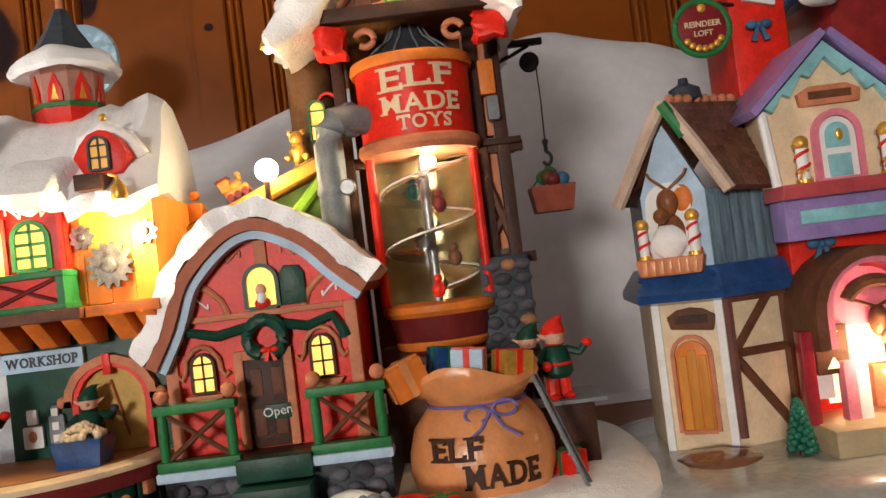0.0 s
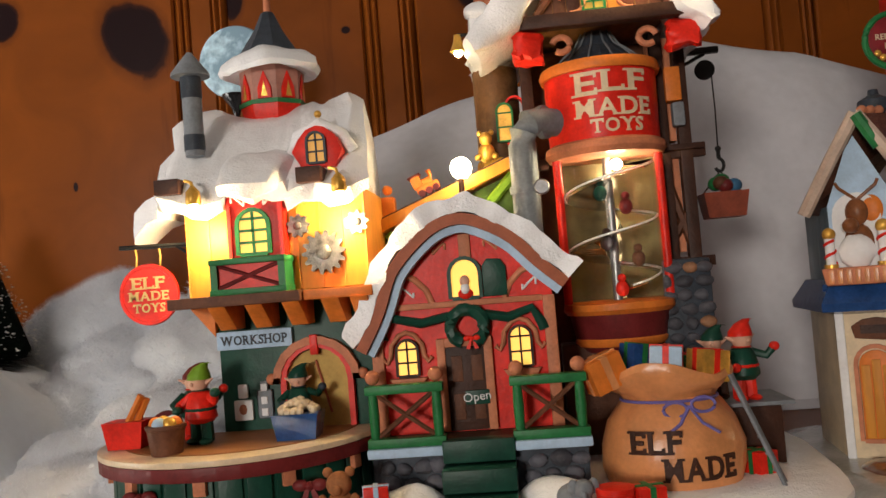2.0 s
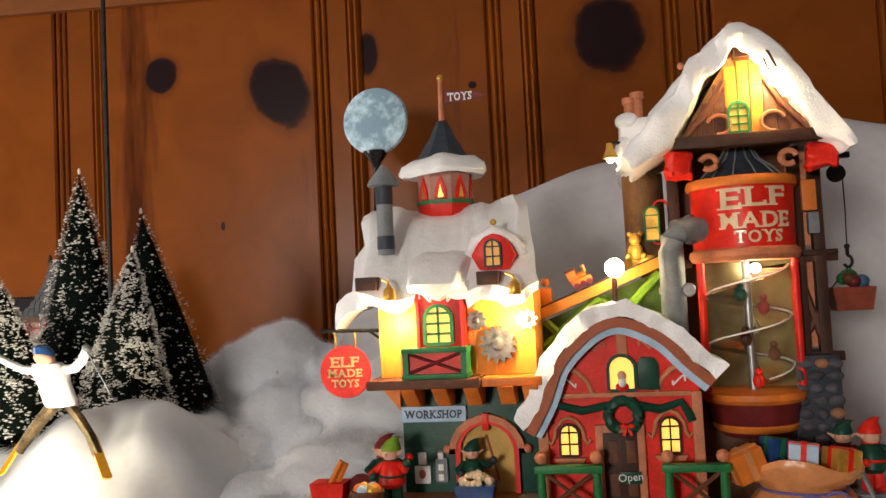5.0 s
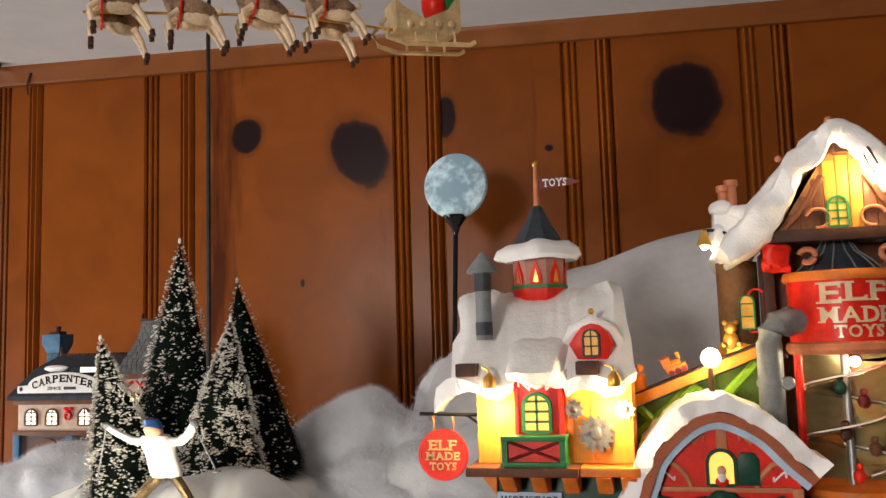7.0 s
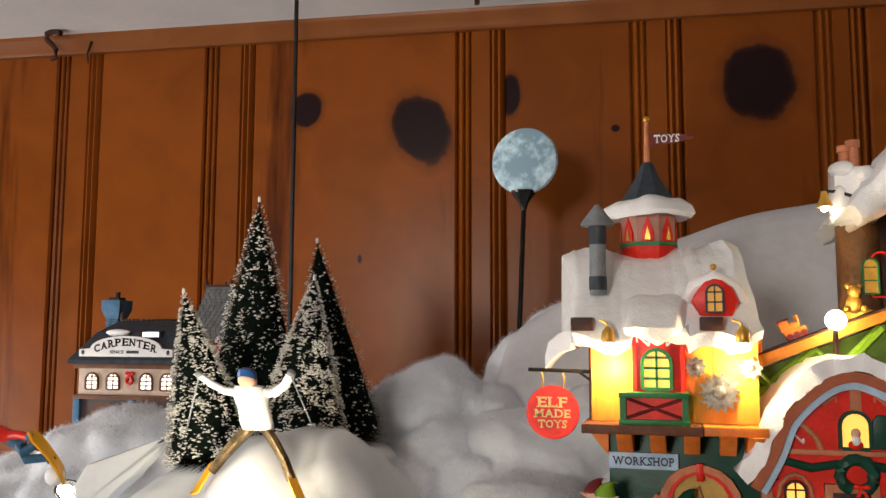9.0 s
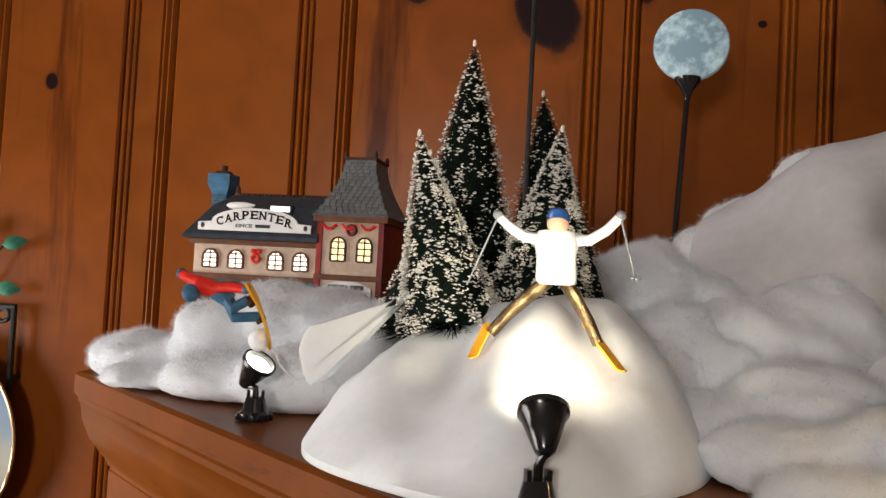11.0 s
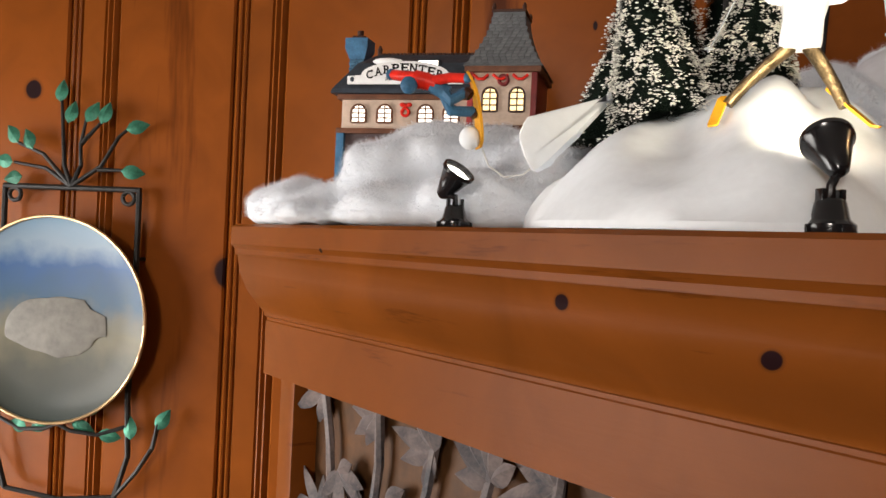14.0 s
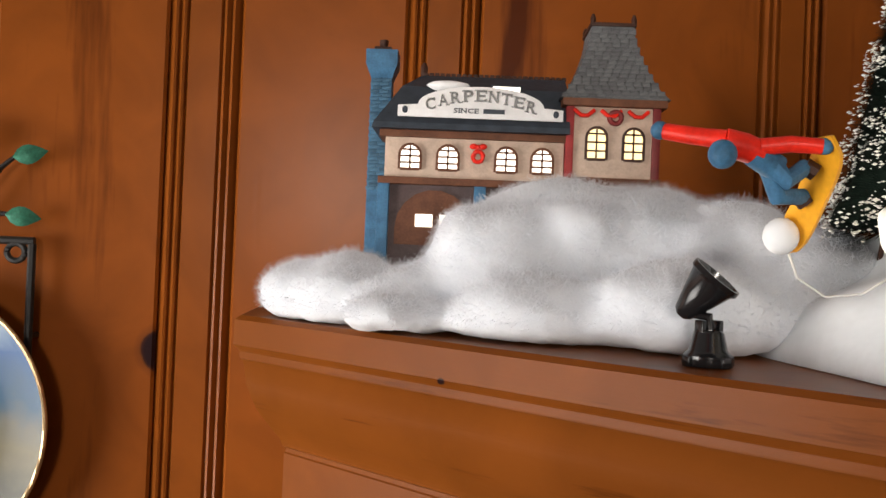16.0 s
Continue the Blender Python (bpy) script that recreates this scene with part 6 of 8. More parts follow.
sack = thing("toy_sack", "tan burlap sack full of presents, tied with a blue ribbon", "sack", at=(0.007, 0.414, 1.553))
KI = sack.matrix_world.inverted()
g = Mesh(KI)
sack_fn(g)
part("bag", g, TAN, sack)
g = Mesh(KI)
g.tube([(0.007 + 0.0232 * math.cos(a), 0.414 + 0.0196 * math.sin(a), 1.5985) for a in [2 * math.pi * i / 30 for i in range(31)]], 0.0008, 6)
for s in (-1, 1):
    g.tube([(0.0125 + s * (0.0065 - 0.0055 * math.cos(a)), 0.392, 1.596 + 0.0035 * math.sin(a) + 0.001 * s) for a in [2 * math.pi * i / 14 for i in range(15)]], 0.0008, 6)
    g.tube([(0.0125, 0.392, 1.5965), (0.0125 + s * 0.005, 0.389, 1.589), (0.0125 + s * 0.012, 0.386, 1.5845)], 0.0008, 6)
part("ribbon", g, material("violet_ribbon", (0.16, 0.14, 0.4), 0.5, 0.15, 90, 0.1), sack, "blue-violet ribbon bow")
for tx, x, z in (("ELF", -0.006, 1.5812), ("MADE", 0.0155, 1.5685)):
    def on_sack(u, v, d):
        a = -math.pi / 2 + (u + x - 0.007) / 0.036
        r = 0.0352 + d
        return KI @ Vector((0.007 + r * math.cos(a), 0.414 + r * 0.83 * math.sin(a), z + v))
    slab_word("stencil_letters", tx, 0.0245 if tx == "ELF" else 0.036, 0.0108, DARKBROWN, sack, on_sack, 0.0008, 0.05)
gift("present", -0.022, 0.404, 1.606, 0.018, 0.014, 0.016, (ORANGE, TAN), 20, -20, "orange present lying in the sack mouth")
gift("present", 0.0045, 0.402, 1.606, 0.015, 0.013, 0.0185, (PALEBLUE, RED), -12, 5, "pale blue present with red ribbon")
gift("present", 0.0245, 0.405, 1.606, 0.015, 0.014, 0.015, (GOLD, RED), 25, 8, "golden present with red ribbon")
gift("present", -0.0075, 0.418, 1.608, 0.014, 0.012, 0.017, (BLUE, GREEN), 30, 10, "dark blue present with green ribbon")
gift("present", 0.015, 0.42, 1.608, 0.013, 0.011, 0.01, (GREEN, RED), 50, 0, "green present with red ribbon")
gift("present", -0.013, 0.366, 1.5575, 0.013, 0.012, 0.01, (RED, GREEN), 15, 0, "red present with green ribbon")
gift("present", -0.132, 0.36, 1.5575, 0.011, 0.01, 0.018, (RED, PALEBLUE), 10, 0, "tall red present with pale blue ribbon")
gift("present", 0.048, 0.415, 1.5585, 0.012, 0.012, 0.011, (RED, GREEN), 30, 0, "red present beside the ladder")
g = Mesh()
g.lathe(-0.0275, 0.362, [(0.008, 1.5565), (0.0082, 1.5665), (0.0086, 1.5667), (0.0086, 1.5687), (0.0075, 1.569)], 20)
tagged(part("toy_drum", g, [RED]), "small red painted toy drum on snow", "toy")
g = Mesh(pose(-0.045, 0.366, 1.5568))
g.ball(0, 0, 0.0075, 0.008, 0.006, 0.0065)
g.ball(0.004, -0.006, 0.012, 0.0045, 0.004, 0.0045)
g.ball(0.0085, -0.004, 0.013, 0.0025, 0.0012, 0.0035)
g.ball(-0.0005, -0.006, 0.013, 0.0025, 0.0012, 0.0035)
g.tube([(0.004, -0.0095, 0.0115), (0.004, -0.012, 0.007), (0.0045, -0.0125, 0.003)], 0.0014, 8, 0.0008)
for x in (-0.004, 0.004):
    g.lathe(x, -0.002, [(0.0024, 0.0), (0.0022, 0.006)], 8)
tagged(part("toy_elephant", g, [GREY]), "small grey toy elephant on snow", "figurine")
g = Mesh(pose(-0.148, 0.36, 1.558) @ Matrix.Scale(1.2, 4))
g.ball(0, 0, 0.007, 0.006, 0.005, 0.007)
g.ball(0, -0.001, 0.0165, 0.0048)
for s in (-1, 1):
    g.ball(s * 0.0042, 0, 0.0208, 0.0019)
    g.ball(s * 0.006, -0.003, 0.009, 0.0022, 0.0022, 0.0045)
    g.ball(s * 0.0045, -0.006, 0.002, 0.0026, 0.0042, 0.0022)
g.ball(0, -0.0055, 0.0153, 0.002)
tagged(part("teddy_bear", g, [material("teddy_fur", (0.33, 0.13, 0.05), 0.8, 0.2, 150, 0.4)]), "small brown teddy bear sitting on snow", "figurine")
lad = thing("toy_ladder", "small grey ladder leaning on the sack", "ladder", at=(0.053, 0.392, 1.552))
LI = lad.matrix_world.inverted()
for dx in (0.0, 0.0065):
    g = Mesh(LI)
    g.tube([(0.052 + dx * 0.3, 0.388 + dx, 1.557), (0.0335 + dx * 0.3, 0.398 + dx, 1.609)], 0.0011, 6)
    part("rail", g, GREY, lad)
for i in range(7):
    f = (i + 0.7) / 7.6
    g = Mesh(LI)
    x, y, z = 0.052 - 0.0185 * f, 0.388 + 0.01 * f, 1.5525 + 0.0565 * f
    g.tube([(x, y, z), (x + 0.002, y + 0.0065, z)], 0.0008, 6)
    part("rung", g, GREY, lad)
P("side_ledge", DARKBROWN, box(0.03, 0.066, 0.432, 0.474, TOP + 0.009, 1.588, bevel=0.002))
P("ledge_snow", GREY, box(0.03, 0.072, 0.43, 0.474, 1.5881, 1.5902, bevel=0.0006))
figurine("elf_figurine", "small elf figurine with a red hat and green coat", 0.05, 0.44, 1.59, 0.045, [PINEGREEN, RED, SKIN, RED], 20)
figurine("elf_figurine", "small dark elf figurine carrying toys", 0.038, 0.452, 1.59, 0.042, [DARKRED, DARKBROWN, SKIN, PINEGREEN], -10)
figurine("elf_figurine", "elf figurine in red with a lime hat", -0.2245, 0.4, 1.593, 0.043, [RED, PINEGREEN, SKIN, LIME], -20)
figurine("elf_figurine", "elf figurine in green with a red hat", -0.2325, 0.414, 1.593, 0.042, [PINEGREEN, RED, SKIN, DARKRED], 20)
figurine("elf_figurine", "green elf figurine in the workshop doorway", -0.1795, 0.42, 1.593, 0.037, [PINEGREEN, DARKGREY, SKIN, PINEGREEN], 10)
# bins on the counter
t = thing("toy_bin", "red wooden bin with sticks of lumber", "bin", at=(-0.2635, 0.402, 1.593))
g = Mesh()
g.rings([[(cx * w, cy * w * 0.75, z) for cx, cy in ((-1, -1), (1, -1), (1, 1), (-1, 1))] for w, z in ((0.0085, 0.0), (0.0105, 0.0135))])
part("box", g, RED, t, smooth=False)
for i, (a, b) in enumerate(((-0.003, 0.0085), (0.001, 0.0105), (0.004, 0.006))):
    g = Mesh()
    g.tube([(a, 0.002 * i - 0.002, 0.006), (b, 0.002 * i - 0.002, 0.026 - 0.002 * i)], 0.0019, 6)
    part("lumber", g, ORANGE, t)
t = thing("toy_basket", "brown woven basket full of toys", "basket", at=(-0.2335, 0.3775, 1.5925))
g = Mesh()
g.lathe(0, 0, [(0.0072, 0), (0.009, 0.012), (0.0096, 0.0125), (0.0096, 0.014), (0.008, 0.0142)], 18)
part("basket", g, BROWN, t)
g = Mesh()
for i in range(6):
    g.use(i % 3).ball(0.0045 * math.cos(i * 1.1), 0.0045 * math.sin(i * 1.1), 0.0145, 0.0035)
part("toys", g, [ORANGE, PALEBLUE, GOLD], t)
t = thing("popcorn_bin", "blue bin heaped with white popcorn", "bin", at=(-0.1745, 0.398, 1.593))
g = Mesh()
g.rings([[(cx * w, cy * w * 0.8, z) for cx, cy in ((-1, -1), (1, -1), (1, 1), (-1, 1))] for w, z in ((0.0095, 0.0), (0.0115, 0.0125))])
part("box", g, BLUE, t, smooth=False)
g = Mesh()
rp = random.Random(5)
for i in range(46):
    a, r = rp.uniform(0, 6.28), math.sqrt(rp.random()) * 0.0095
    g.ball(r * math.cos(a), r * 0.8 * math.sin(a), 0.0135 + 0.006 * (1 - r / 0.0095), 0.002, 0.002, 0.002, 7, 5)
tagged(part("popcorn", g, CREAM, t), kind="stuff")
g = Mesh()
g.lathe(0, 0, [(0.0075, -0.004), (0.008, -0.003), (0.008, 0.003), (0.0075, 0.004)], 22, m=pose(-0.2465, 0.41, 1.6012, 80, 0, 20))
tagged(part("toy_drum", g, [DARKRED]), "dark red toy drum on its edge", "toy")

WARMWIN = glow("warm_white_window", (1.0, 0.78, 0.42), 1.3)

# ---- small station house at the mantel's end ----
house = thing("station_house", "small lit brick and cream village house with grey tower", "village house", at=(-0.79, 0.81, TOP))
HI = house.matrix_world.inverted()


def H(name, mats, fn, parent=None, label="", smooth=True):
    g = Mesh(HI)
    fn(g)
    return part(name, g, mats, parent or house, label, smooth)


H("lower_wall", material("dark_slate_brown_paint", (0.085, 0.06, 0.06), 0.5, 0.25, 90, 0.25), box(-0.877, -0.735, 0.772, 0.865, TOP + 0.0005, 1.6445, bevel=0.001))
H("upper_wall", BEIGE, box(-0.874, -0.737, 0.77, 0.865, 1.645, 1.685, bevel=0.0008))
for z in (1.6445, 1.6805):
    H("string_course", BROWN, box(-0.8785, -0.7355, 0.766, 0.868, z - 0.0022, z + 0.0032, bevel=0.0006))
for x in (-0.8545, -0.8255, -0.781, -0.7535):
    lit_window(house, x, 1.654, 1.672, 0.0072, 0.7695, BROWN, HI, 2, 3, WHITEWIN)
H("wreath", RED, lambda g: (bow(g, -0.8025, 0.768, 1.672, 0.0065), g.tube([(-0.8025 + 0.004 * math.cos(a), 0.767, 1.665 + 0.004 * math.sin(a)) for a in [6.3 * i / 14 for i in range(15)]], 0.0016, 6)), label="red bow and wreath")
H("lower_arch", BROWN, lambda g: g.prism(arch(-0.8345, 1.596, 1.6385, 0.03), 0.769, 0.773))
for x in (-0.842, -0.8235):
    H("lower_pane", WHITEWIN, lambda g: g.box(x - 0.0065, x + 0.0065, 0.7682, 0.7692, 1.61, 1.6195), smooth=False)
for x in (-0.874, -0.8, -0.74):
    H("pilaster", SLATEBLUE, box(x - 0.0045, x + 0.0045, 0.767, 0.773, 1.56, 1.643, bevel=0.0008))
H("main_roof", DARKGREY, lambda g: g.rings([[(-0.884, 0.76, 1.684), (-0.734, 0.76, 1.684), (-0.734, 0.872, 1.684), (-0.884, 0.872, 1.684)], [(-0.883, 0.761, 1.6885), (-0.734, 0.761, 1.6885), (-0.734, 0.871, 1.6885), (-0.883, 0.871, 1.6885)], [(-0.864, 0.787, 1.721), (-0.734, 0.787, 1.721), (-0.734, 0.85, 1.721), (-0.864, 0.85, 1.721)], [(-0.85, 0.81, 1.7345), (-0.734, 0.81, 1.7345), (-0.734, 0.825, 1.7345), (-0.85, 0.825, 1.7345)]]), smooth=False)
for i in range(26):
    x = -0.849 + i * 0.0045
    H("ridge_tile", DARKBROWN, box(x, x + 0.0037, 0.812, 0.823, 1.734, 1.7375, bevel=0.0006))
H("roof_snow", SNOWPAINT, lambda g: roughen(g.ball(-0.828, 0.778, 1.7205, 0.017, 0.005, 0.004, 16, 8), 0.0015, 120, 1))
sk = H("skylight", DARKGREY, box(-0.795, -0.77, 0.777, 0.8, 1.714, 1.7225, bevel=0.0005))
H("pane", WHITEWIN, box(-0.793, -0.772, 0.7762, 0.777, 1.7155, 1.721), sk)
SB = [(-0.8645, 1.6925), (-0.74, 1.6925), (-0.74, 1.701)] + [(-0.802 + 0.0475 * math.cos(a), 1.702 + 0.0145 * math.sin(a)) for a in [math.pi * i / 16 for i in range(17)]] + [(-0.8645, 1.701)]
sb = H("sign_board", WHITE, lambda g: g.prism(SB, 0.7565, 0.7595, bevel=0.0005), label="white arched sign board")
for i, c in enumerate("CARPENTER"):
    f = (i - 4) / 4
    um = HI @ upright(-0.802 + f * 0.038, 0.7562, 1.7095 - 0.0072 * f * f, 0, -11 * f)
    slab_word("sign_letter", c, 0.0072, 0.0088, BLACK, sb, lambda x, y, d: um @ Vector((x, y, d)), 0.0005)
slab_word("sign_letters", "SINCE", 0.0185, 0.0036, DARKGREY, sb, lambda x, y, d: HI @ Vector((-0.813 + x, 0.7563 - d, 1.698 + y)))
H("lettering_bar", DARKGREY, lambda g: g.box(-0.8, -0.784, 0.7558, 0.7566, 1.6963, 1.6997), sb, smooth=False)
for x in (-0.859, -0.7455):
    H("sign_mark", DARKGREY, lambda g: g.ball(x, 0.7562, 1.6975, 0.0022, 0.0006, 0.0028), sb)
chim = H("chimney", SLATEBLUE, lambda g: (g.box(-0.896, -0.878, 0.846, 0.864, TOP + 0.0005, 1.742, bevel=0.001), g.rings([[(-0.887 + cx * w, 0.855 + cy * w, z) for cx, cy in ((-1, -1), (1, -1), (1, 1), (-1, 1))] for w, z in ((0.0092, 1.739), (0.0135, 1.7505), (0.0135, 1.7625))])), label="slate blue brick chimney")
H("chimney_cap", DARKBROWN, lambda g: (g.box(-0.8945, -0.8795, 0.8475, 0.8625, 1.7625, 1.7665, bevel=0.001), g.lathe(-0.887, 0.855, [(0.0035, 1.766), (0.004, 1.773)], 10)), chim)
rb = random.Random(9)
BRICK = material("blue_grey_bricks", (0.06, 0.14, 0.22), 0.6, 0.3, 120, 0.3, rand=0.3)
bm0 = Mesh()
bm0.box(-0.0038, 0.0038, -0.0006, 0.0006, -0.0014, 0.0014, bevel=0.0003)
proto = part("brick", bm0, BRICK, chim)
proto.location = HI @ Vector((-0.893, 0.8457, 1.644))
for r in range(30):
    for c in range(2):
        if r == 0 and c == 0:
            continue
        b = new("brick", proto.data)
        b.parent = chim
        b.location = HI @ Vector((-0.8925 + c * 0.0082 + (0.0022 if r % 2 else 0), 0.8457, 1.644 + r * 0.0032))
# tower of the house
H("tower_wall", BEIGE, box(-0.7345, -0.667, 0.768, 0.85, TOP + 0.0005, 1.708, bevel=0.0008))
for x in (-0.7335, -0.668):
    H("tower_corner", material("red_corner_post", (0.3, 0.03, 0.03), 0.5, 0.2, 90, 0.2) if x < -0.7 else DARKRED, box(x - 0.003, x + 0.003, 0.7655, 0.85, 1.6, 1.709, bevel=0.0006))
H("tower_cornice", BROWN, box(-0.74, -0.661, 0.762, 0.856, 1.7065, 1.7125, bevel=0.0008))
for x in (-0.713, -0.685):
    lit_window(house, x, 1.6665, 1.69, 0.0068, 0.7675, DARKBROWN, HI, 2, 3, WARMWIN)
H("swag", RED, lambda g: [g.tube([(-0.731 + i * 0.0205, 0.766, 1.704), (-0.7255 + i * 0.0205, 0.765, 1.6995), (-0.7205 + i * 0.0205, 0.765, 1.6995), (-0.7155 + i * 0.0205, 0.766, 1.704)], 0.0016, 6) for i in range(3)], label="red swag garland")
H("wreath", DARKRED, lambda g: g.tube([(-0.6995 + 0.0045 * math.cos(a), 0.7655, 1.6985 + 0.0045 * math.sin(a)) for a in [6.3 * i / 14 for i in range(15)]], 0.002, 6))
H("tower_belt", BROWN, box(-0.737, -0.6645, 0.7635, 0.85, 1.647, 1.6525, bevel=0.0006))
tb = H("tower_sign", WHITE, lambda g: g.prism([(-0.7275, 1.628), (-0.6745, 1.628), (-0.6745, 1.64), (-0.69, 1.646), (-0.712, 1.646), (-0.7275, 1.64)], 0.762, 0.766, bevel=0.0005), label="cream name board")
H("lettering_bar", DARKGREY, lambda g: (g.box(-0.72, -0.699, 0.7612, 0.762, 1.638, 1.6425), g.box(-0.696, -0.682, 0.7612, 0.762, 1.638, 1.6425), g.box(-0.71, -0.68, 0.7612, 0.762, 1.6305, 1.6345)), tb, smooth=False)


def mansard(g):
    rings = []
    for i in range(9):
        f = i / 8
        k = 0.0235 * (1 - f) ** 1.7 + 0.0165
        k = k if i else 0.0415
        rings.append([(-0.7005 + cx * k, 0.809 + cy * (k + 0.006), 1.7125 + 0.0615 * f) for cx, cy in ((-1, -1), (1, -1), (1, 1), (-1, 1))])
    g.rings(rings)


SLATE = material("grey_slates", (0.13, 0.135, 0.14), 0.6, 0.3, 160, 0.5, rand=0.2)
H("mansard_roof", SLATE, mansard, label="concave grey slate tower roof", smooth=False)
tile = Mesh()
tile.box(-0.0029, 0.0029, -0.0005, 0.0005, -0.0022, 0.0022)
slate = None
for r in range(16):
    f = (r + 0.4) / 16.6
    k = 0.0235 * (1 - f) ** 1.7 + 0.0168
    slope = math.atan2(0.0235 * 1.7 * (1 - f) ** 0.7, 0.0615)
    n = max(5, int(2 * k / 0.0063))
    for c in range(n):
        x = -0.7005 - k + (c + 0.5) * 2 * k / n
        if slate is None:
            slate = part("slate", tile, SLATE, house, smooth=False)
            ob = slate
        else:
            ob = new("slate", slate.data)
            ob.parent = house
        ob.matrix_local = HI @ Matrix.Translation((x + (0.001 if r % 2 else -0.001), 0.809 - (k + 0.006) - 0.0004, 1.7125 + 0.0615 * f)) @ pose(0, 0, 0, -math.degrees(slope), 0, 0)
H("roof_crest", DARKBROWN, lambda g: (g.box(-0.7185, -0.6825, 0.785, 0.833, 1.7735, 1.7765, bevel=0.0005), *[g.lathe(x, y, [(0.0018, 1.776), (0.0024, 1.779), (0.001, 1.783)], 8) for x in (-0.7165, -0.6845) for y in (0.787, 0.831)]))
H("roof_spike", DARKBROWN, lambda g: g.lathe(-0.849, 0.815, [(0.0025, 1.735), (0.003, 1.742), (0.0012, 1.746)], 8))

# ---- skier and snowboarder ----
SILVER = material("silver_trousers", (0.12, 0.085, 0.045), 0.35, 0.6, 90, 0.6, metal=0.85)
SKI = material("yellow_ski_paint", (0.8, 0.38, 0.02), 0.4, 0.1, 60, 0.05)
COAT = material("white_knit_coat", (0.6, 0.61, 0.64), 0.8, 0.06, 120, 0.4)
g = Mesh()
g.use(0)
g.rings([[(-0.466 + rx * math.cos(a), 0.452 + ry * math.sin(a), z) for a in [2 * math.pi * i / 16 for i in range(16)]] for rx, ry, z in ((0.0115, 0.008, 1.653), (0.0122, 0.0085, 1.657), (0.0115, 0.0085, 1.67), (0.0135, 0.0085, 1.68), (0.0105, 0.007, 1.6855), (0.005, 0.005, 1.6865))])
g.tube([(-0.476, 0.452, 1.6805), (-0.4845, 0.451, 1.6815), (-0.492, 0.449, 1.6865), (-0.4985, 0.447, 1.6925)], 0.0036, 10, 0.0028)
g.tube([(-0.456, 0.452, 1.6805), (-0.447, 0.451, 1.681), (-0.438, 0.449, 1.6865), (-0.4305, 0.447, 1.6945)], 0.0036, 10, 0.0028)
g.use(1)
g.tube([(-0.471, 0.452, 1.655), (-0.483, 0.45, 1.644), (-0.495, 0.447, 1.632), (-0.5045, 0.445, 1.62)], 0.0044, 10, 0.0034)
g.tube([(-0.461, 0.452, 1.655), (-0.4535, 0.448, 1.644), (-0.446, 0.443, 1.631), (-0.44, 0.439, 1.618)], 0.0044, 10, 0.0034)
g.use(2).ball(-0.465, 0.4495, 1.6895, 0.0064, 0.0066, 0.0068)
g.use(3)
g.lathe(-0.465, 0.4505, [(0.0064, 1.6905), (0.0068, 1.694), (0.005, 1.698), (0.0012, 1.6995)], 16)
g.use(5).ball(-0.499, 0.4465, 1.6935, 0.003)
g.ball(-0.43, 0.4465, 1.6955, 0.003)
g.use(4)
for a, b in (((-0.507, 0.449, 1.624), (-0.513, 0.438, 1.6065)), ((-0.4475, 0.447, 1.629), (-0.4265, 0.428, 1.605))):
    a, b = Vector(a), Vector(b)
    d = (b - a).normalized()
    s = Vector((d.y, -d.x, 0)).normalized() * 0.0032
    up = s.cross(d).normalized() * 0.0007
    g.rings([[p - s * w - up, p + s * w - up, p + s * w + up, p - s * w + up] for p, w in ((a - d * 0.002, 0.5), (a, 1), (b, 1), (b + d * 0.003 + up * 3, 0.4))])
g.use(5)
g.tube([(-0.499, 0.4455, 1.692), (-0.518, 0.443, 1.65)], 0.0006, 6)
g.tube([(-0.43, 0.4455, 1.694), (-0.42, 0.443, 1.657)], 0.0006, 6)
g.lathe(-0.5175, 0.443, [(0.0028, 1.6515), (0.003, 1.6525)], 10)
g.lathe(-0.4203, 0.443, [(0.0028, 1.6585), (0.003, 1.6595)], 10)
for v in g.bm.verts:
    k = max(0.0, v.co.z - 1.625)
    v.co.y, v.co.z = v.co.y - 0.46 * k, v.co.z - 0.06 * k
tagged(part("skier_figurine", g, [COAT, SILVER, SKIN, BLUE, SKI, GREY]), "skier figurine in white coat with yellow skis on the snow hill", "figurine")
g = Mesh()
g.use(0)
g.tube([(-0.7265, 0.478, 1.6452), (-0.716, 0.47, 1.6425), (-0.7045, 0.463, 1.6405)], 0.0036, 10, 0.004)
g.tube([(-0.692, 0.46, 1.6375), (-0.681, 0.457, 1.6388), (-0.6695, 0.4545, 1.638)], 0.0037, 10, 0.0032)
g.tube([(-0.706, 0.4625, 1.639), (-0.698, 0.462, 1.6375), (-0.691, 0.4625, 1.635)], 0.0062, 12, 0.0056)
g.use(1)
g.tube([(-0.694, 0.4625, 1.6355), (-0.688, 0.4635, 1.632), (-0.6835, 0.4645, 1.6295)], 0.0056, 12)
g.ball(-0.7085, 0.4555, 1.6335, 0.0058, 0.0058, 0.006)
g.tube([(-0.686, 0.463, 1.631), (-0.6805, 0.4615, 1.6245), (-0.6715, 0.466, 1.631)], 0.0045, 10, 0.0036)
g.tube([(-0.686, 0.466, 1.63), (-0.6815, 0.468, 1.6185), (-0.668, 0.477, 1.6195)], 0.0045, 10, 0.0036)
g.ball(-0.7285, 0.4795, 1.6458, 0.004)
g.ball(-0.6685, 0.4545, 1.638, 0.0034)
g.use(4)
g.tube([(-0.672, 0.466, 1.6315), (-0.6675, 0.4655, 1.6285)], 0.0038, 8)
g.tube([(-0.669, 0.4775, 1.62), (-0.666, 0.4775, 1.6165)], 0.0038, 8)
g.use(2)
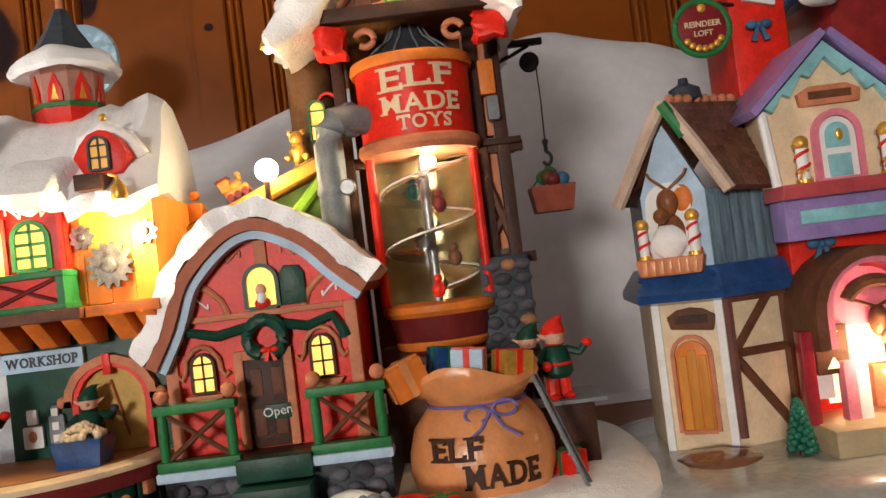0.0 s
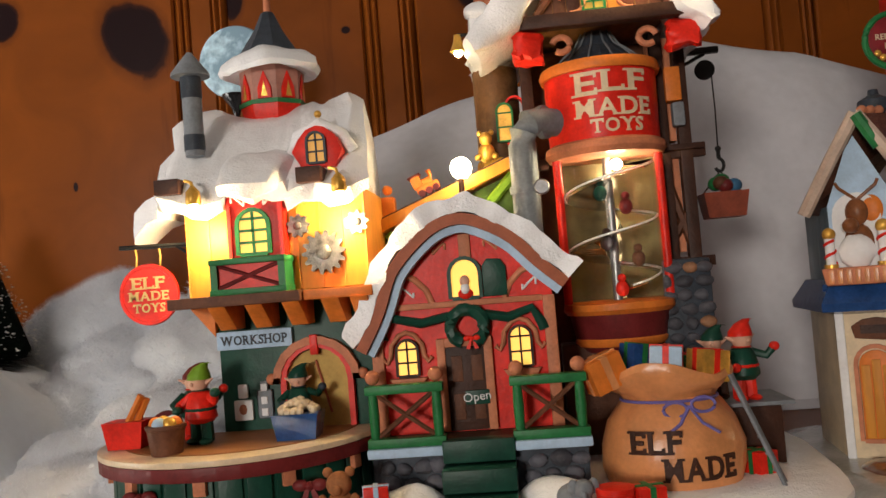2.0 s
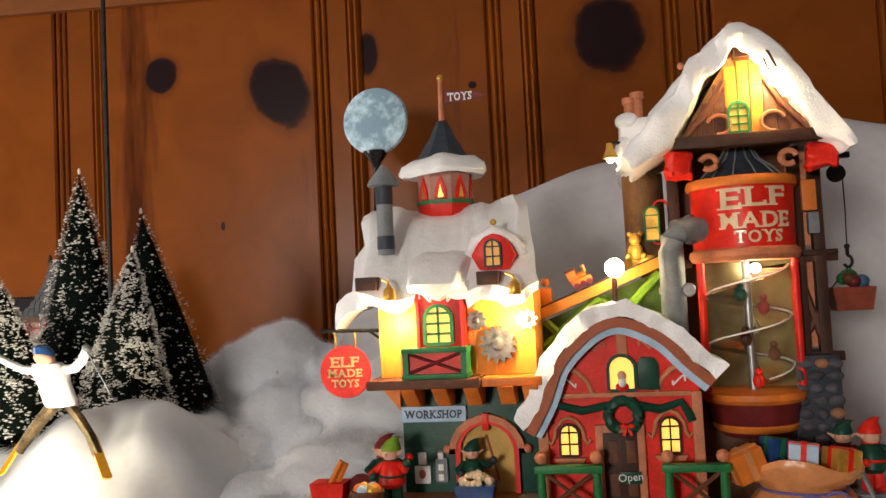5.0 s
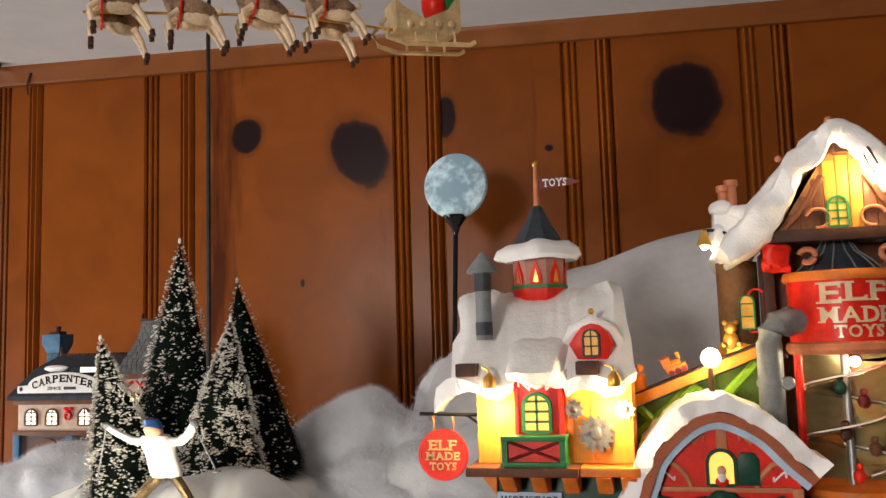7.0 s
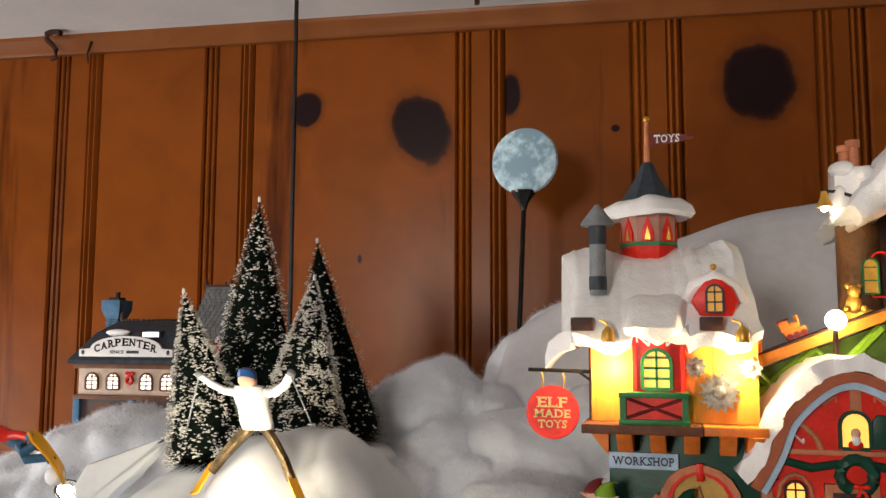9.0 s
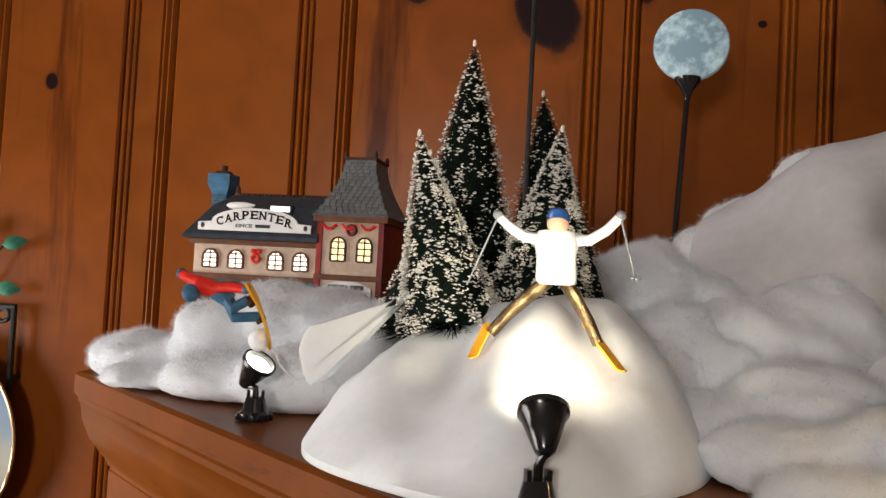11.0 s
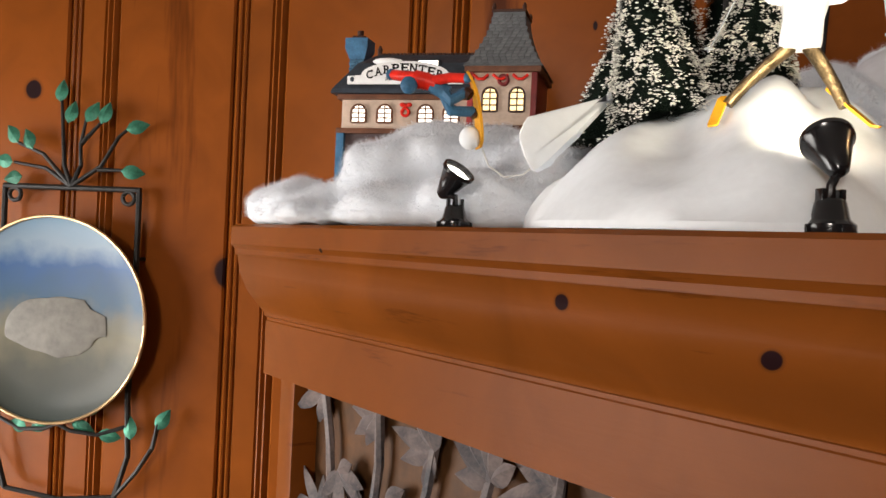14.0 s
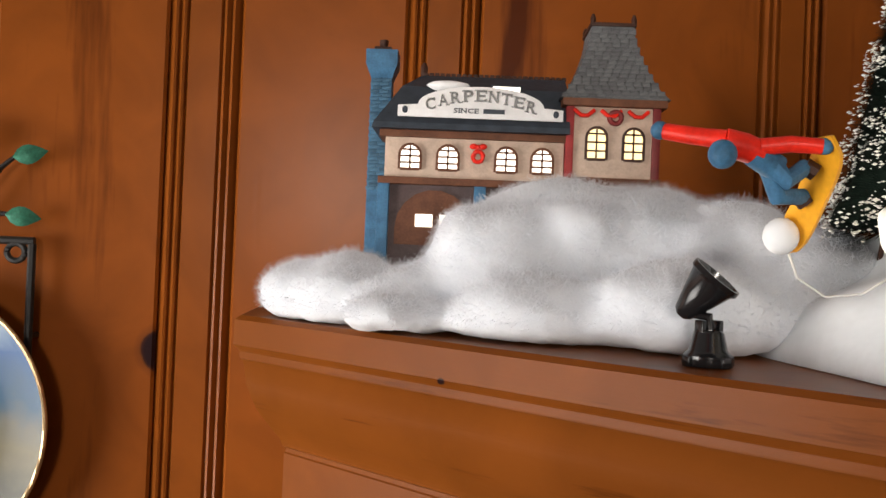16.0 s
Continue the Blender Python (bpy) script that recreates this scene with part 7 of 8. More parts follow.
tip, tail, side = Vector((-0.664, 0.452, 1.643)), Vector((-0.665, 0.4985, 1.5975)), Vector((-0.47, 0.63, 0.63))
along = (tail - tip).normalized()
flat = along.cross(side).normalized()
rings = []
for i in range(13):
    f = i / 12
    w = 0.0078 * (1 - abs(2 * f - 1) ** 5) ** 0.5 * (1 - 0.12 * math.sin(math.pi * f)) + 0.0004
    c = tip.lerp(tail, f) + flat * (0.004 * abs(2 * f - 1) ** 3) * (1 if flat.x < 0 else -1)
    rings.append([c - side * w - flat * 0.0009, c + side * w - flat * 0.0009, c + side * w + flat * 0.0009, c - side * w + flat * 0.0009])
g.rings(rings)
g.use(3).ball(-0.672, 0.489, 1.603, 0.0078, 0.0075, 0.0082)
tagged(part("snowboarder_figurine", g, [RED, SLATEBLUE, SKI, FOAM, DARKBROWN]), "snowboarder figurine in red and blue on a yellow board, tumbling", "figurine")

# ---- sleigh and reindeer on a turning arm ----
RX, RY, TURNED = -0.5005, 0.5585, radians(-55)
OUT, FORE = Vector((math.cos(TURNED), math.sin(TURNED), 0)), Vector((math.sin(TURNED), -math.cos(TURNED), 0))
rig = thing("sleigh_carousel", "miniature sleigh and reindeer hung from a black turning pole", "mobile", at=(RX, RY, TOP))
RI = rig.matrix_world.inverted()
HUB = Vector((RX, RY, 0))
SPOT = HUB + OUT * 0.3 - FORE * 0.1
SM = pose(SPOT.x, SPOT.y, 1.919, 0, 4, math.degrees(math.atan2(FORE.y, FORE.x))) @ Matrix.Diagonal((0.82, 1.0, 0.92, 1))


def R(name, mats, fn, label="", m=None):
    g = Mesh(RI @ m if m else RI)
    fn(g)
    return part(name, g, mats, rig, label)


def up(z):
    return Vector((0, 0, z))


R("pole", IRON, lambda g: g.tube([HUB + up(TOP), HUB + up(1.8), HUB + up(2.02), HUB + OUT * 0.012 + up(2.07), HUB + OUT * 0.05 + up(2.115), HUB + OUT * 0.12 + up(2.14), HUB + OUT * 0.3 + up(2.15)], 0.0021, 8, 0.0014))
R("hanging_wire", BLACK, lambda g: g.tube([HUB + OUT * 0.3 + up(2.15), HUB + OUT * 0.3 + up(1.945)], 0.0005, 5))
SLEIGHWOOD = material("pale_sleigh_gold", (0.62, 0.46, 0.25), 0.4, 0.25, 90, 0.2, metal=0.2)
DEER = material("brown_deer_paint", (0.2, 0.1, 0.055), 0.5, 0.5, 90, 0.25, tint=(0.42, 0.27, 0.17))
BELLY = material("cream_deer_paint", (0.75, 0.6, 0.42), 0.5, 0.25, 90, 0.2)


def sleigh_fn(g):
    g.rings([[(x, y, z + (0.004 if abs(x) > 0.018 else 0)) for y, z in ((-0.011, h), (0.011, h), (0.009, 0.006), (-0.009, 0.006))] for x, h in ((-0.024, 0.03), (-0.015, 0.023), (0.005, 0.016), (0.02, 0.02), (0.026, 0.026))])
    for s in (-1, 1):
        g.tube([(-0.034, s * 0.009, 0.002), (-0.03, s * 0.009, 0), (0.02, s * 0.009, 0), (0.034, s * 0.009, 0.004), (0.038, s * 0.009, 0.012), (0.034, s * 0.009, 0.016)], 0.0016, 6)
        for x in (-0.018, -0.004, 0.012):
            g.tube([(x, s * 0.009, 0), (x, s * 0.009, 0.008)], 0.001, 6)
        for x in (-0.016, -0.006, 0.006, 0.016):
            g.ball(x, s * 0.0105, 0.013, 0.0028, 0.001, 0.0028, 8, 6)


R("sleigh", SLEIGHWOOD, sleigh_fn, "pale gold sleigh with curled runners", SM)
R("sleigh_rider", [RED, WHITE, SKIN], lambda g: (g.use(0).ball(-0.008, 0, 0.03, 0.009, 0.009, 0.013), g.use(2).ball(-0.006, 0, 0.046, 0.005), g.use(1).ball(-0.002, 0, 0.041, 0.0048), g.use(0).lathe(-0.008, 0, [(0.0055, 0.048), (0.004, 0.055), (0.001, 0.06)], 10), g.use(1).lathe(-0.008, 0, [(0.006, 0.0475), (0.006, 0.05)], 10)), "plain red and white figure", SM)
R("toy_bag", [GREEN, RED], lambda g: (roughen(g.use(0).ball(-0.02, 0, 0.034, 0.009, 0.009, 0.012), 0.002, 150, 3), g.use(1).ball(-0.014, 0.004, 0.046, 0.004)), "green bag of toys", SM)


def deer_fn(x, y, z, k):
    def fn(g):
        g.m = RI @ SM @ Matrix.Translation((x, y, z)) @ pose(0, 0, 0, 0, -10 + 5 * math.sin(k * 2.1), 3 * math.sin(k * 3.7)) @ Matrix.Scale(1.22, 4)
        g.use(0).ball(0.001, 0, 0.0008, 0.0125, 0.0052, 0.0058, 14, 9)
        g.use(1).ball(0.0, 0, -0.0012, 0.0105, 0.0046, 0.0048, 14, 9)
        g.use(0).tube([(0.009, 0, 0.002), (0.0125, 0, 0.007), (0.0145, 0, 0.0115)], 0.0036, 10, 0.0025)
        g.ball(0.0175, 0, 0.0125, 0.0048, 0.0026, 0.0028, 12, 8)
        g.use(1).ball(0.0205, 0, 0.0115, 0.0022, 0.002, 0.0018, 10, 6)
        g.ball(-0.0125, 0, 0.003, 0.0022, 0.0014, 0.0018, 8, 6)
        for s in (-1, 1):
            g.use(0).ball(0.0145, s * 0.0032, 0.015, 0.0012, 0.0022, 0.0009, 8, 6)
            g.use(2).tube([(0.0135, s * 0.0016, 0.0145), (0.0115, s * 0.004, 0.0195), (0.013, s * 0.0062, 0.0245)], 0.0006, 5)
            g.tube([(0.0118, s * 0.0037, 0.019), (0.0155, s * 0.0045, 0.0225)], 0.0005, 5)
            for bx, kx, kz, fx, fz in ((0.0085, 0.0135, -0.0062, 0.0115, -0.0135), (-0.0085, -0.0135, -0.007, -0.0175, -0.0135)):
                g.use(1).tube([(bx, s * 0.0032, -0.002), (kx, s * 0.0034, kz), (fx, s * 0.0034, fz)], 0.0019, 8, 0.001)
                g.use(2).tube([(fx, s * 0.0034, fz + 0.001), (fx - 0.0006, s * 0.0034, fz - 0.002)], 0.0015, 8)
        g.use(3).tube([(0.0075, 0.0056 * math.cos(a), 0.0005 + 0.0062 * math.sin(a)) for a in [6.3 * i / 12 for i in range(13)]], 0.0006, 5)
    return fn


for i in range(4):
    for s in (-1, 1):
        R("reindeer", [DEER, BELLY, DARKBROWN, RED], deer_fn(0.07 + i * 0.048, s * 0.0095, 0.018 + 0.003 * math.sin(i * 2 + s), i + s), "small brown and cream reindeer figure")
R("harness", GOLD, lambda g: g.tube([(0.025, 0, 0.012), (0.1, 0, 0.019), (0.235, 0, 0.017)], 0.0009, 6), "", SM)

# ---- plate in a wrought iron holder on the wall ----
holder = thing("plate_holder", "wrought iron wall holder with green leaves, round picture plate inside", "plate holder", at=(-1.36, 0.99, 1.4))
OI = holder.matrix_world.inverted()
PW = Matrix.Translation((-1.36, on_wall(-1.36, 0)[1], -0.012)) @ pose(0, 0, 0, 0, 0, 5.09)


def O(name, mats, fn, parent=None, label=""):
    g = Mesh(OI @ PW)
    fn(g)
    return part(name, g, mats, parent or holder, label)


D0 = -0.022
for s in (-1, 1):
    O("side_bar", IRON, lambda g: g.tube([(s * 0.104, D0, 1.595), (s * 0.104, D0, 1.45), (s * 0.1, D0, 1.3), (s * 0.104, D0, 1.22), (s * 0.085, D0, 1.16)], 0.0042, 8))
    O("hook_ring", IRON, lambda g: g.tube([(s * 0.088 + 0.009 * math.cos(a), D0, 1.586 + 0.009 * math.sin(a)) for a in [6.3 * i / 16 for i in range(17)]], 0.0032, 8))
    O("vine", IRON, lambda g: g.tube([(s * 0.085, D0, 1.16), (s * 0.12, D0 - 0.004, 1.2), (s * 0.142, D0 - 0.004, 1.235), (s * 0.15, D0 - 0.004, 1.27)], 0.0032, 8))
    O("vine", IRON, lambda g: g.tube([(s * 0.1, D0, 1.262), (s * 0.06, D0 - 0.006, 1.248), (s * 0.02, D0 - 0.01, 1.252), (s * -0.02, D0 - 0.012, 1.27)], 0.003, 8))
    O("stand_off", IRON, lambda g: g.tube([(s * 0.104, D0, 1.5), (s * 0.104, 0.001, 1.5)], 0.003, 8))
O("top_bar", IRON, lambda g: g.tube([(-0.106, D0, 1.598), (0.106, D0, 1.598)], 0.0042, 8))
O("bottom_bar", IRON, lambda g: g.tube([(-0.085, D0, 1.16), (0.0, D0, 1.15), (0.085, D0, 1.16)], 0.0035, 8))
STEMS = [[(0, 1.6), (-0.012, 1.63), (-0.016, 1.68), (-0.02, 1.725)], [(0, 1.6), (0.014, 1.63), (0.012, 1.66), (0.02, 1.7)], [(0, 1.6), (0.045, 1.63), (0.07, 1.672), (0.085, 1.685)], [(0, 1.6), (-0.045, 1.645), (-0.085, 1.66)],
         [(0, 1.6), (-0.04, 1.625), (-0.09, 1.632)], [(0.04, 1.625), (0.08, 1.625)], [(0.012, 1.66), (0.045, 1.695)]]
LEAVES = [(-0.02, 1.72, 0), (-0.006, 1.69, 10), (0.022, 1.692, 25), (0.045, 1.69, 15), (0.083, 1.683, 75), (0.078, 1.624, 95), (-0.083, 1.66, -40), (-0.09, 1.632, -85), (-0.075, 1.612, -100), (-0.06, 1.652, -30), (0.148, 1.262, 30), (0.11, 1.245, -10), (-0.148, 1.262, -30), (-0.02, 1.262, -120), (0.02, 1.262, 110), (-0.05, 1.25, -80), (0.06, 1.25, 100), (-0.035, 1.27, -30), (0.04, 1.275, 40), (-0.11, 1.245, 10)]
for st in STEMS:
    O("stem", IRON, lambda g: g.tube([(x, D0 - 0.002, z) for x, z in st], 0.0036, 8, 0.0022))
for x, z, a in LEAVES:
    O("leaf", LEAFGREEN, lambda g: leaf_shape(g, Matrix.Translation((x, D0 - 0.006, z)) @ pose(0, 0, 0, -12, a, 0), 0.034, 0.02, 0.003), label="green enamelled leaf")


def picture(name):
    """A plate's glaze: blue sky over pale cloud, a dim meadow below, and a soft pale shape."""
    m = bpy.data.materials.new(name)
    m.use_nodes = True
    n, l = m.node_tree.nodes, m.node_tree.links
    b = n["Principled BSDF"]
    co, sep = n.new("ShaderNodeTexCoord"), n.new("ShaderNodeSeparateXYZ")
    nz, ad = n.new("ShaderNodeTexNoise"), n.new("ShaderNodeMath")
    l.new(co.outputs["Object"], nz.inputs[0]), l.new(co.outputs["Object"], sep.inputs[0])
    nz.inputs["Scale"].default_value, nz.inputs["Detail"].default_value = 28, 5
    ad.operation = "MULTIPLY_ADD"
    ad.inputs[1].default_value = 0.05
    l.new(nz.outputs[0], ad.inputs[0]), l.new(sep.outputs["Z"], ad.inputs[2])
    mr, rp = n.new("ShaderNodeMapRange"), n.new("ShaderNodeValToRGB")
    mr.inputs[1].default_value, mr.inputs[2].default_value = -0.13 + 0.025, 0.13 + 0.025
    l.new(ad.outputs[0], mr.inputs[0]), l.new(mr.outputs[0], rp.inputs[0])
    e = rp.color_ramp.elements
    e[0].color, e[1].color = (0.02, 0.03, 0.028, 1), (0.16, 0.26, 0.36, 1)
    for p, c in ((0.28, (0.05, 0.05, 0.035, 1)), (0.42, (0.13, 0.115, 0.07, 1)), (0.5, (0.11, 0.11, 0.09, 1)), (0.6, (0.03, 0.075, 0.13, 1)), (0.74, (0.02, 0.075, 0.2, 1)), (0.85, (0.2, 0.27, 0.34, 1))):
        e.new(p).color = c
    l.new(rp.outputs[0], b.inputs["Base Color"])
    b.inputs["Roughness"].default_value, b.inputs["Coat Weight"].default_value, b.inputs["Coat Roughness"].default_value = 0.45, 0.1, 0.1
    b.inputs["Specular IOR Level"].default_value = 0.2
    return m


g = Mesh()
g.lathe(0, 0, [(0.002, 0.002), (0.085, 0.002), (0.112, 0.007), (0.121, 0.0115), (0.121, 0.009), (0.09, -0.004), (0.002, -0.004)], 56, m=pose(0, 0, 0, 90, 0, 0))
plate = part("picture_plate", g, picture("picture_glaze"), holder, "round glazed plate with a blue and tan landscape")
plate.matrix_local = OI @ PW @ Matrix.Translation((-0.01, -0.036, 1.41)) @ Matrix.Scale(1.2, 4)
g = Mesh()
g.tube([(0.1215 * math.cos(a), -0.0118, 0.1215 * math.sin(a)) for a in [2 * math.pi * i / 64 for i in range(65)]], 0.002, 8)
part("plate_rim", g, RIM, plate, "thin brass rim")
g = Mesh()
g.ball(0.004, -0.003, -0.008, 0.066, 0.0012, 0.034, 40, 20)
for v in g.bm.verts:
    w = wobble(v.co, 0.009, 45, 4)
    v.co.x, v.co.z = v.co.x + w.x, v.co.z + w.z
part("pale_shape", g, material("pale_glaze", (0.16, 0.15, 0.13), 0.4, 0.25, 20, 0.0), plate, "soft pale painted shape")

# ---- bracket at the ceiling ----
x, y = on_wall(-1.117, 0.02)
hook = thing("ceiling_hook", "dark curled iron hook at the ceiling edge", "hook", at=(x, y, 2.16))
QI = hook.matrix_world.inverted()
g = Mesh(QI)
g.tube([(x + 0.014, y - 0.02, 2.186), (x + 0.002, y - 0.021, 2.1895), (x - 0.01, y - 0.022, 2.186), (x - 0.011, y - 0.021, 2.178), (x - 0.002, y - 0.02, 2.17), (x + 0.006, y - 0.019, 2.16), (x + 0.005, y - 0.018, 2.148), (x - 0.003, y - 0.018, 2.146)], 0.0052, 8, 0.0034)
part("curl", g, DARKBROWN, hook)
x, y = on_wall(-1.072, 0.012)
g = Mesh(QI)
g.tube([(x + 0.008, y, 2.188), (x + 0.002, y - 0.003, 2.176), (x - 0.004, y - 0.002, 2.16), (x - 0.003, y, 2.145)], 0.0024, 8, 0.0014)
part("wire", g, DARKBROWN, hook)

# ---- pastel ceramic stable beside the workshop ----
barn = thing("ceramic_stable", "glazed pastel ceramic stable with candy pillars and brown roof", "village house", at=(0.17, 0.48, TOP))
BI = barn.matrix_world.inverted()
GLAZE = material("grey_glaze", (0.36, 0.36, 0.34), 0.25, 0.2, 40, 0.2, coat=0.5)
SHINGLE = material("brown_shingle_glaze", (0.13, 0.05, 0.03), 0.3, 0.3, 120, 0.4, coat=0.3)
PLANKBLUE = material("blue_grey_plank_glaze", (0.14, 0.22, 0.27), 0.35, 0.3, 90, 0.3, grain=(4, 4, 0.4), coat=0.3)


def S(name, mats, fn, parent=None, label="", smooth=True, m=None):
    g = Mesh(BI @ m if m else BI)
    fn(g)
    return part(name, g, mats, parent or barn, label, smooth)


def face(p, q):
    """A frame on a wall face from p to q: x along it, -y outwards."""
    return Matrix.Translation((*p, 0)) @ pose(0, 0, 0, 0, 0, math.degrees(math.atan2(q[1] - p[1], q[0] - p[0])))


def base2(g):
    rings = []
    for k, z in ((1.0, 0.0005), (0.99, 0.006), (0.95, 0.0095), (0.85, 0.011)):
        rings.append([(0.19 + k * 0.112 * math.copysign(abs(math.cos(a)) ** 0.6, math.cos(a)), 0.475 + k * 0.115 * math.copysign(abs(math.sin(a)) ** 0.6, math.sin(a)), TOP + z) for a in [2 * math.pi * i / 44 for i in range(44)]])
    g.rings(rings)
    roughen(g, 0.0015, 60, 1)
    for v in g.bm.verts:
        v.co.z = max(v.co.z, 0.0003)


S("base", GLAZE, base2, label="grey glazed base")
PL = [(0.1085, 0.468), (0.141, 0.453), (0.18, 0.466), (0.174, 0.53), (0.115, 0.53)]
mid = Vector((0.1445, 0.492))


def grown(k):
    return [tuple(mid + (Vector(p) - mid) * k) for p in PL]


S("lower_wall", CREAM, lambda g: g.prism(PL, TOP + 0.009, 1.632, "z", 0.001))
FA, FB = face(PL[0], PL[1]), face(PL[1], PL[2])
LA, LB = (Vector(PL[1]) - Vector(PL[0])).length, (Vector(PL[2]) - Vector(PL[1])).length
dr = S("stable_door", ORANGE, lambda g: g.prism(arch(0.0175, 1.5605, 1.609, 0.0085), -0.0018, 0.001, bevel=0.0004), m=FA, label="orange-brown arched plank door")
S("door_frame", PEACH, lambda g: arch_ring(g, 0.0175, 1.5605, 1.61, 0.0088, 0.0022, -0.0026, 0.001), m=FA)
for i in (-1, 0, 1):
    S("door_plank", YELLOW, lambda g: g.box(0.0175 + i * 0.0052 - 0.0022, 0.0175 + i * 0.0052 + 0.0022, -0.0026, -0.0014, 1.562, 1.604 - abs(i) * 0.003, bevel=0.0004), dr, m=FA)
S("name_board", BROWN, lambda g: g.prism([(0.0085, 1.6155), (0.0305, 1.6135), (0.0325, 1.6215), (0.026, 1.6255), (0.0195, 1.6265), (0.0125, 1.6255), (0.007, 1.622)], -0.0022, 0.001, bevel=0.0005), m=FA)
S("lettering_bar", DARKBROWN, lambda g: g.box(0.0115, 0.0285, -0.0027, -0.002, 1.618, 1.6225), m=FA, smooth=False)
for x in (0.0015, LA - 0.0015):
    S("corner_post", WHITE, lambda g: g.box(x - 0.0022, x + 0.0022, -0.002, 0.002, TOP + 0.01, 1.63, bevel=0.0007), m=FA)
for a, b in (((0.003, 1.556), (0.003, 1.63)), ((LB - 0.003, 1.556), (LB - 0.003, 1.63)), ((0.004, 1.6), (LB - 0.004, 1.6)), ((0.005, 1.602), (LB - 0.012, 1.629)), ((0.004, 1.598), (LB - 0.006, 1.558)), ((0.004, 1.629), (LB - 0.004, 1.629))):
    S("timber", material("mauve_timber", (0.17, 0.075, 0.06), 0.35, 0.2, 90, 0.2, coat=0.3) if a[0] < 0.0035 else BROWN, lambda g: g.tube([(a[0], -0.0006, a[1]), (b[0], -0.0006, b[1])], 0.0026, 6), m=FB)
S("skirt_roof", BLUE, lambda g: g.rings([[(*p, z) for p in grown(k)] for k, z in ((1.0, 1.6285), (1.24, 1.6305), (1.25, 1.635), (1.02, 1.6475))]), label="glossy dark blue skirt roof", smooth=False)
for f, ln in ((FA, LA), (FB, LB)):
    for r in range(3):
        for c in range(8):
            x = -0.003 + (c + (r % 2) * 0.5) * (ln + 0.004) / 8
            S("roof_tile", BLUE, lambda g: g.box(-0.0022, 0.0022, -0.0004, 0.0012, -0.0022, 0.0022, bevel=0.0005), m=f @ Matrix.Translation((x, -0.0068 + r * 0.0027, 1.637 + r * 0.0034)) @ pose(0, 0, 0, -52, 0, 0))
S("upper_wall", PLANKBLUE, lambda g: g.prism(grown(0.95), 1.646, 1.688, "z", 0.0008))
for c in range(6):
    S("plank", PLANKBLUE, lambda g: g.box(0.001 + c * LB / 6.2, 0.001 + (c + 0.86) * LB / 6.2, 0.0002, 0.003, 1.648, 1.685, bevel=0.0005), m=FB)
S("gable_wall", PALEBLUE, lambda g: g.prism([(0.001, 1.646), (LA - 0.001, 1.646), (LA - 0.001, 1.688), (LA / 2 - 0.002, 1.727), (0.001, 1.688)], 0.0005, 0.01), m=FA)
S("gable_opening", WHITE, lambda g: g.prism(arch(LA / 2 - 0.003, 1.65, 1.694, 0.012), -0.0006, 0.0004), m=FA)
S("animal_bust", material("brown_bust_glaze", (0.22, 0.08, 0.03), 0.35, 0.25, 100, 0.15), lambda g: (g.ball(0.0155, -0.003, 1.683, 0.0058, 0.005, 0.0075), g.ball(0.0125, -0.009, 1.676, 0.0042, 0.006, 0.0042), g.tube([(0.0155, -0.001, 1.69), (0.0075, -0.001, 1.697), (0.006, -0.001, 1.7)], 0.0009, 6), g.tube([(0.0165, -0.001, 1.69), (0.0255, -0.001, 1.697), (0.027, -0.001, 1.7)], 0.0009, 6), g.ball(0.0155, -0.001, 1.667, 0.0075, 0.004, 0.01)), m=FA, label="plain brown bust in the gable")
# Orange-painted lump in place of the lit glow beside the bust.
S("bust_glow", ORANGE, lambda g: g.ball(0.0225, 0.0006, 1.684, 0.006, 0.002, 0.008), m=FA)
S("balcony", PEACH, lambda g: g.prism([(-0.002, 1.6445), (0.03, 1.6445), (0.032, 1.654), (-0.004, 1.654)], -0.011, 0.001, bevel=0.0015), m=FA, label="terracotta balcony trough")
for c in range(7):
    S("balcony_bar", TAN, lambda g: g.box(c * 0.0043 - 0.0002, c * 0.0043 + 0.0024, -0.0118, -0.0106, 1.6455, 1.653, bevel=0.0004), m=FA)


def candy(x, y, z0, z1, r, m=None):
    """A red and white twisted pillar with a yellow knob."""
    p = S("candy_pillar", WHITE, lambda g: g.lathe(x, y, [(r, z0), (r, z1)], 14), m=m, label="red and white candy pillar")
    S("stripe", RED, lambda g: g.tube([(x + r * 1.02 * math.cos(a), y + r * 1.02 * math.sin(a), z0 + 0.001 + (z1 - z0 - 0.002) * i / 24) for i, a in enumerate([i * 0.5 for i in range(25)])], r * 0.32, 6), p, m=m)
    S("knob", GOLD, lambda g: g.ball(x, y, z1 + r * 0.9, r * 1.35), p, m=m)
    S("foot", GOLD, lambda g: g.lathe(x, y, [(r * 1.4, z0 - 0.0015), (r * 1.4, z0 + 0.0005)], 14), p, m=m)


candy(0.001, -0.006, 1.6555, 1.67, 0.0026, FA)
candy(0.0275, -0.006, 1.6555, 1.672, 0.0028, FA)
S("scarf", WHITE, lambda g: roughen(g.ball(0.014, -0.0045, 1.662, 0.009, 0.004, 0.0095, 14, 9), 0.0012, 200, 2), m=FA)
# main brown roof
AP, APB = Vector((0.1235, 0.4555, 1.7325)), Vector((0.172, 0.488, 1.734))


def slab(g, a, b, c, d, t=0.0035):
    a, b, c, d = map(Vector, (a, b, c, d))
    n = (b - a).cross(d - a).normalized() * t
    if n.z < 0:
        n = -n
    g.rings([[a, b, c, d], [a + n, b + n, c + n, d + n]])


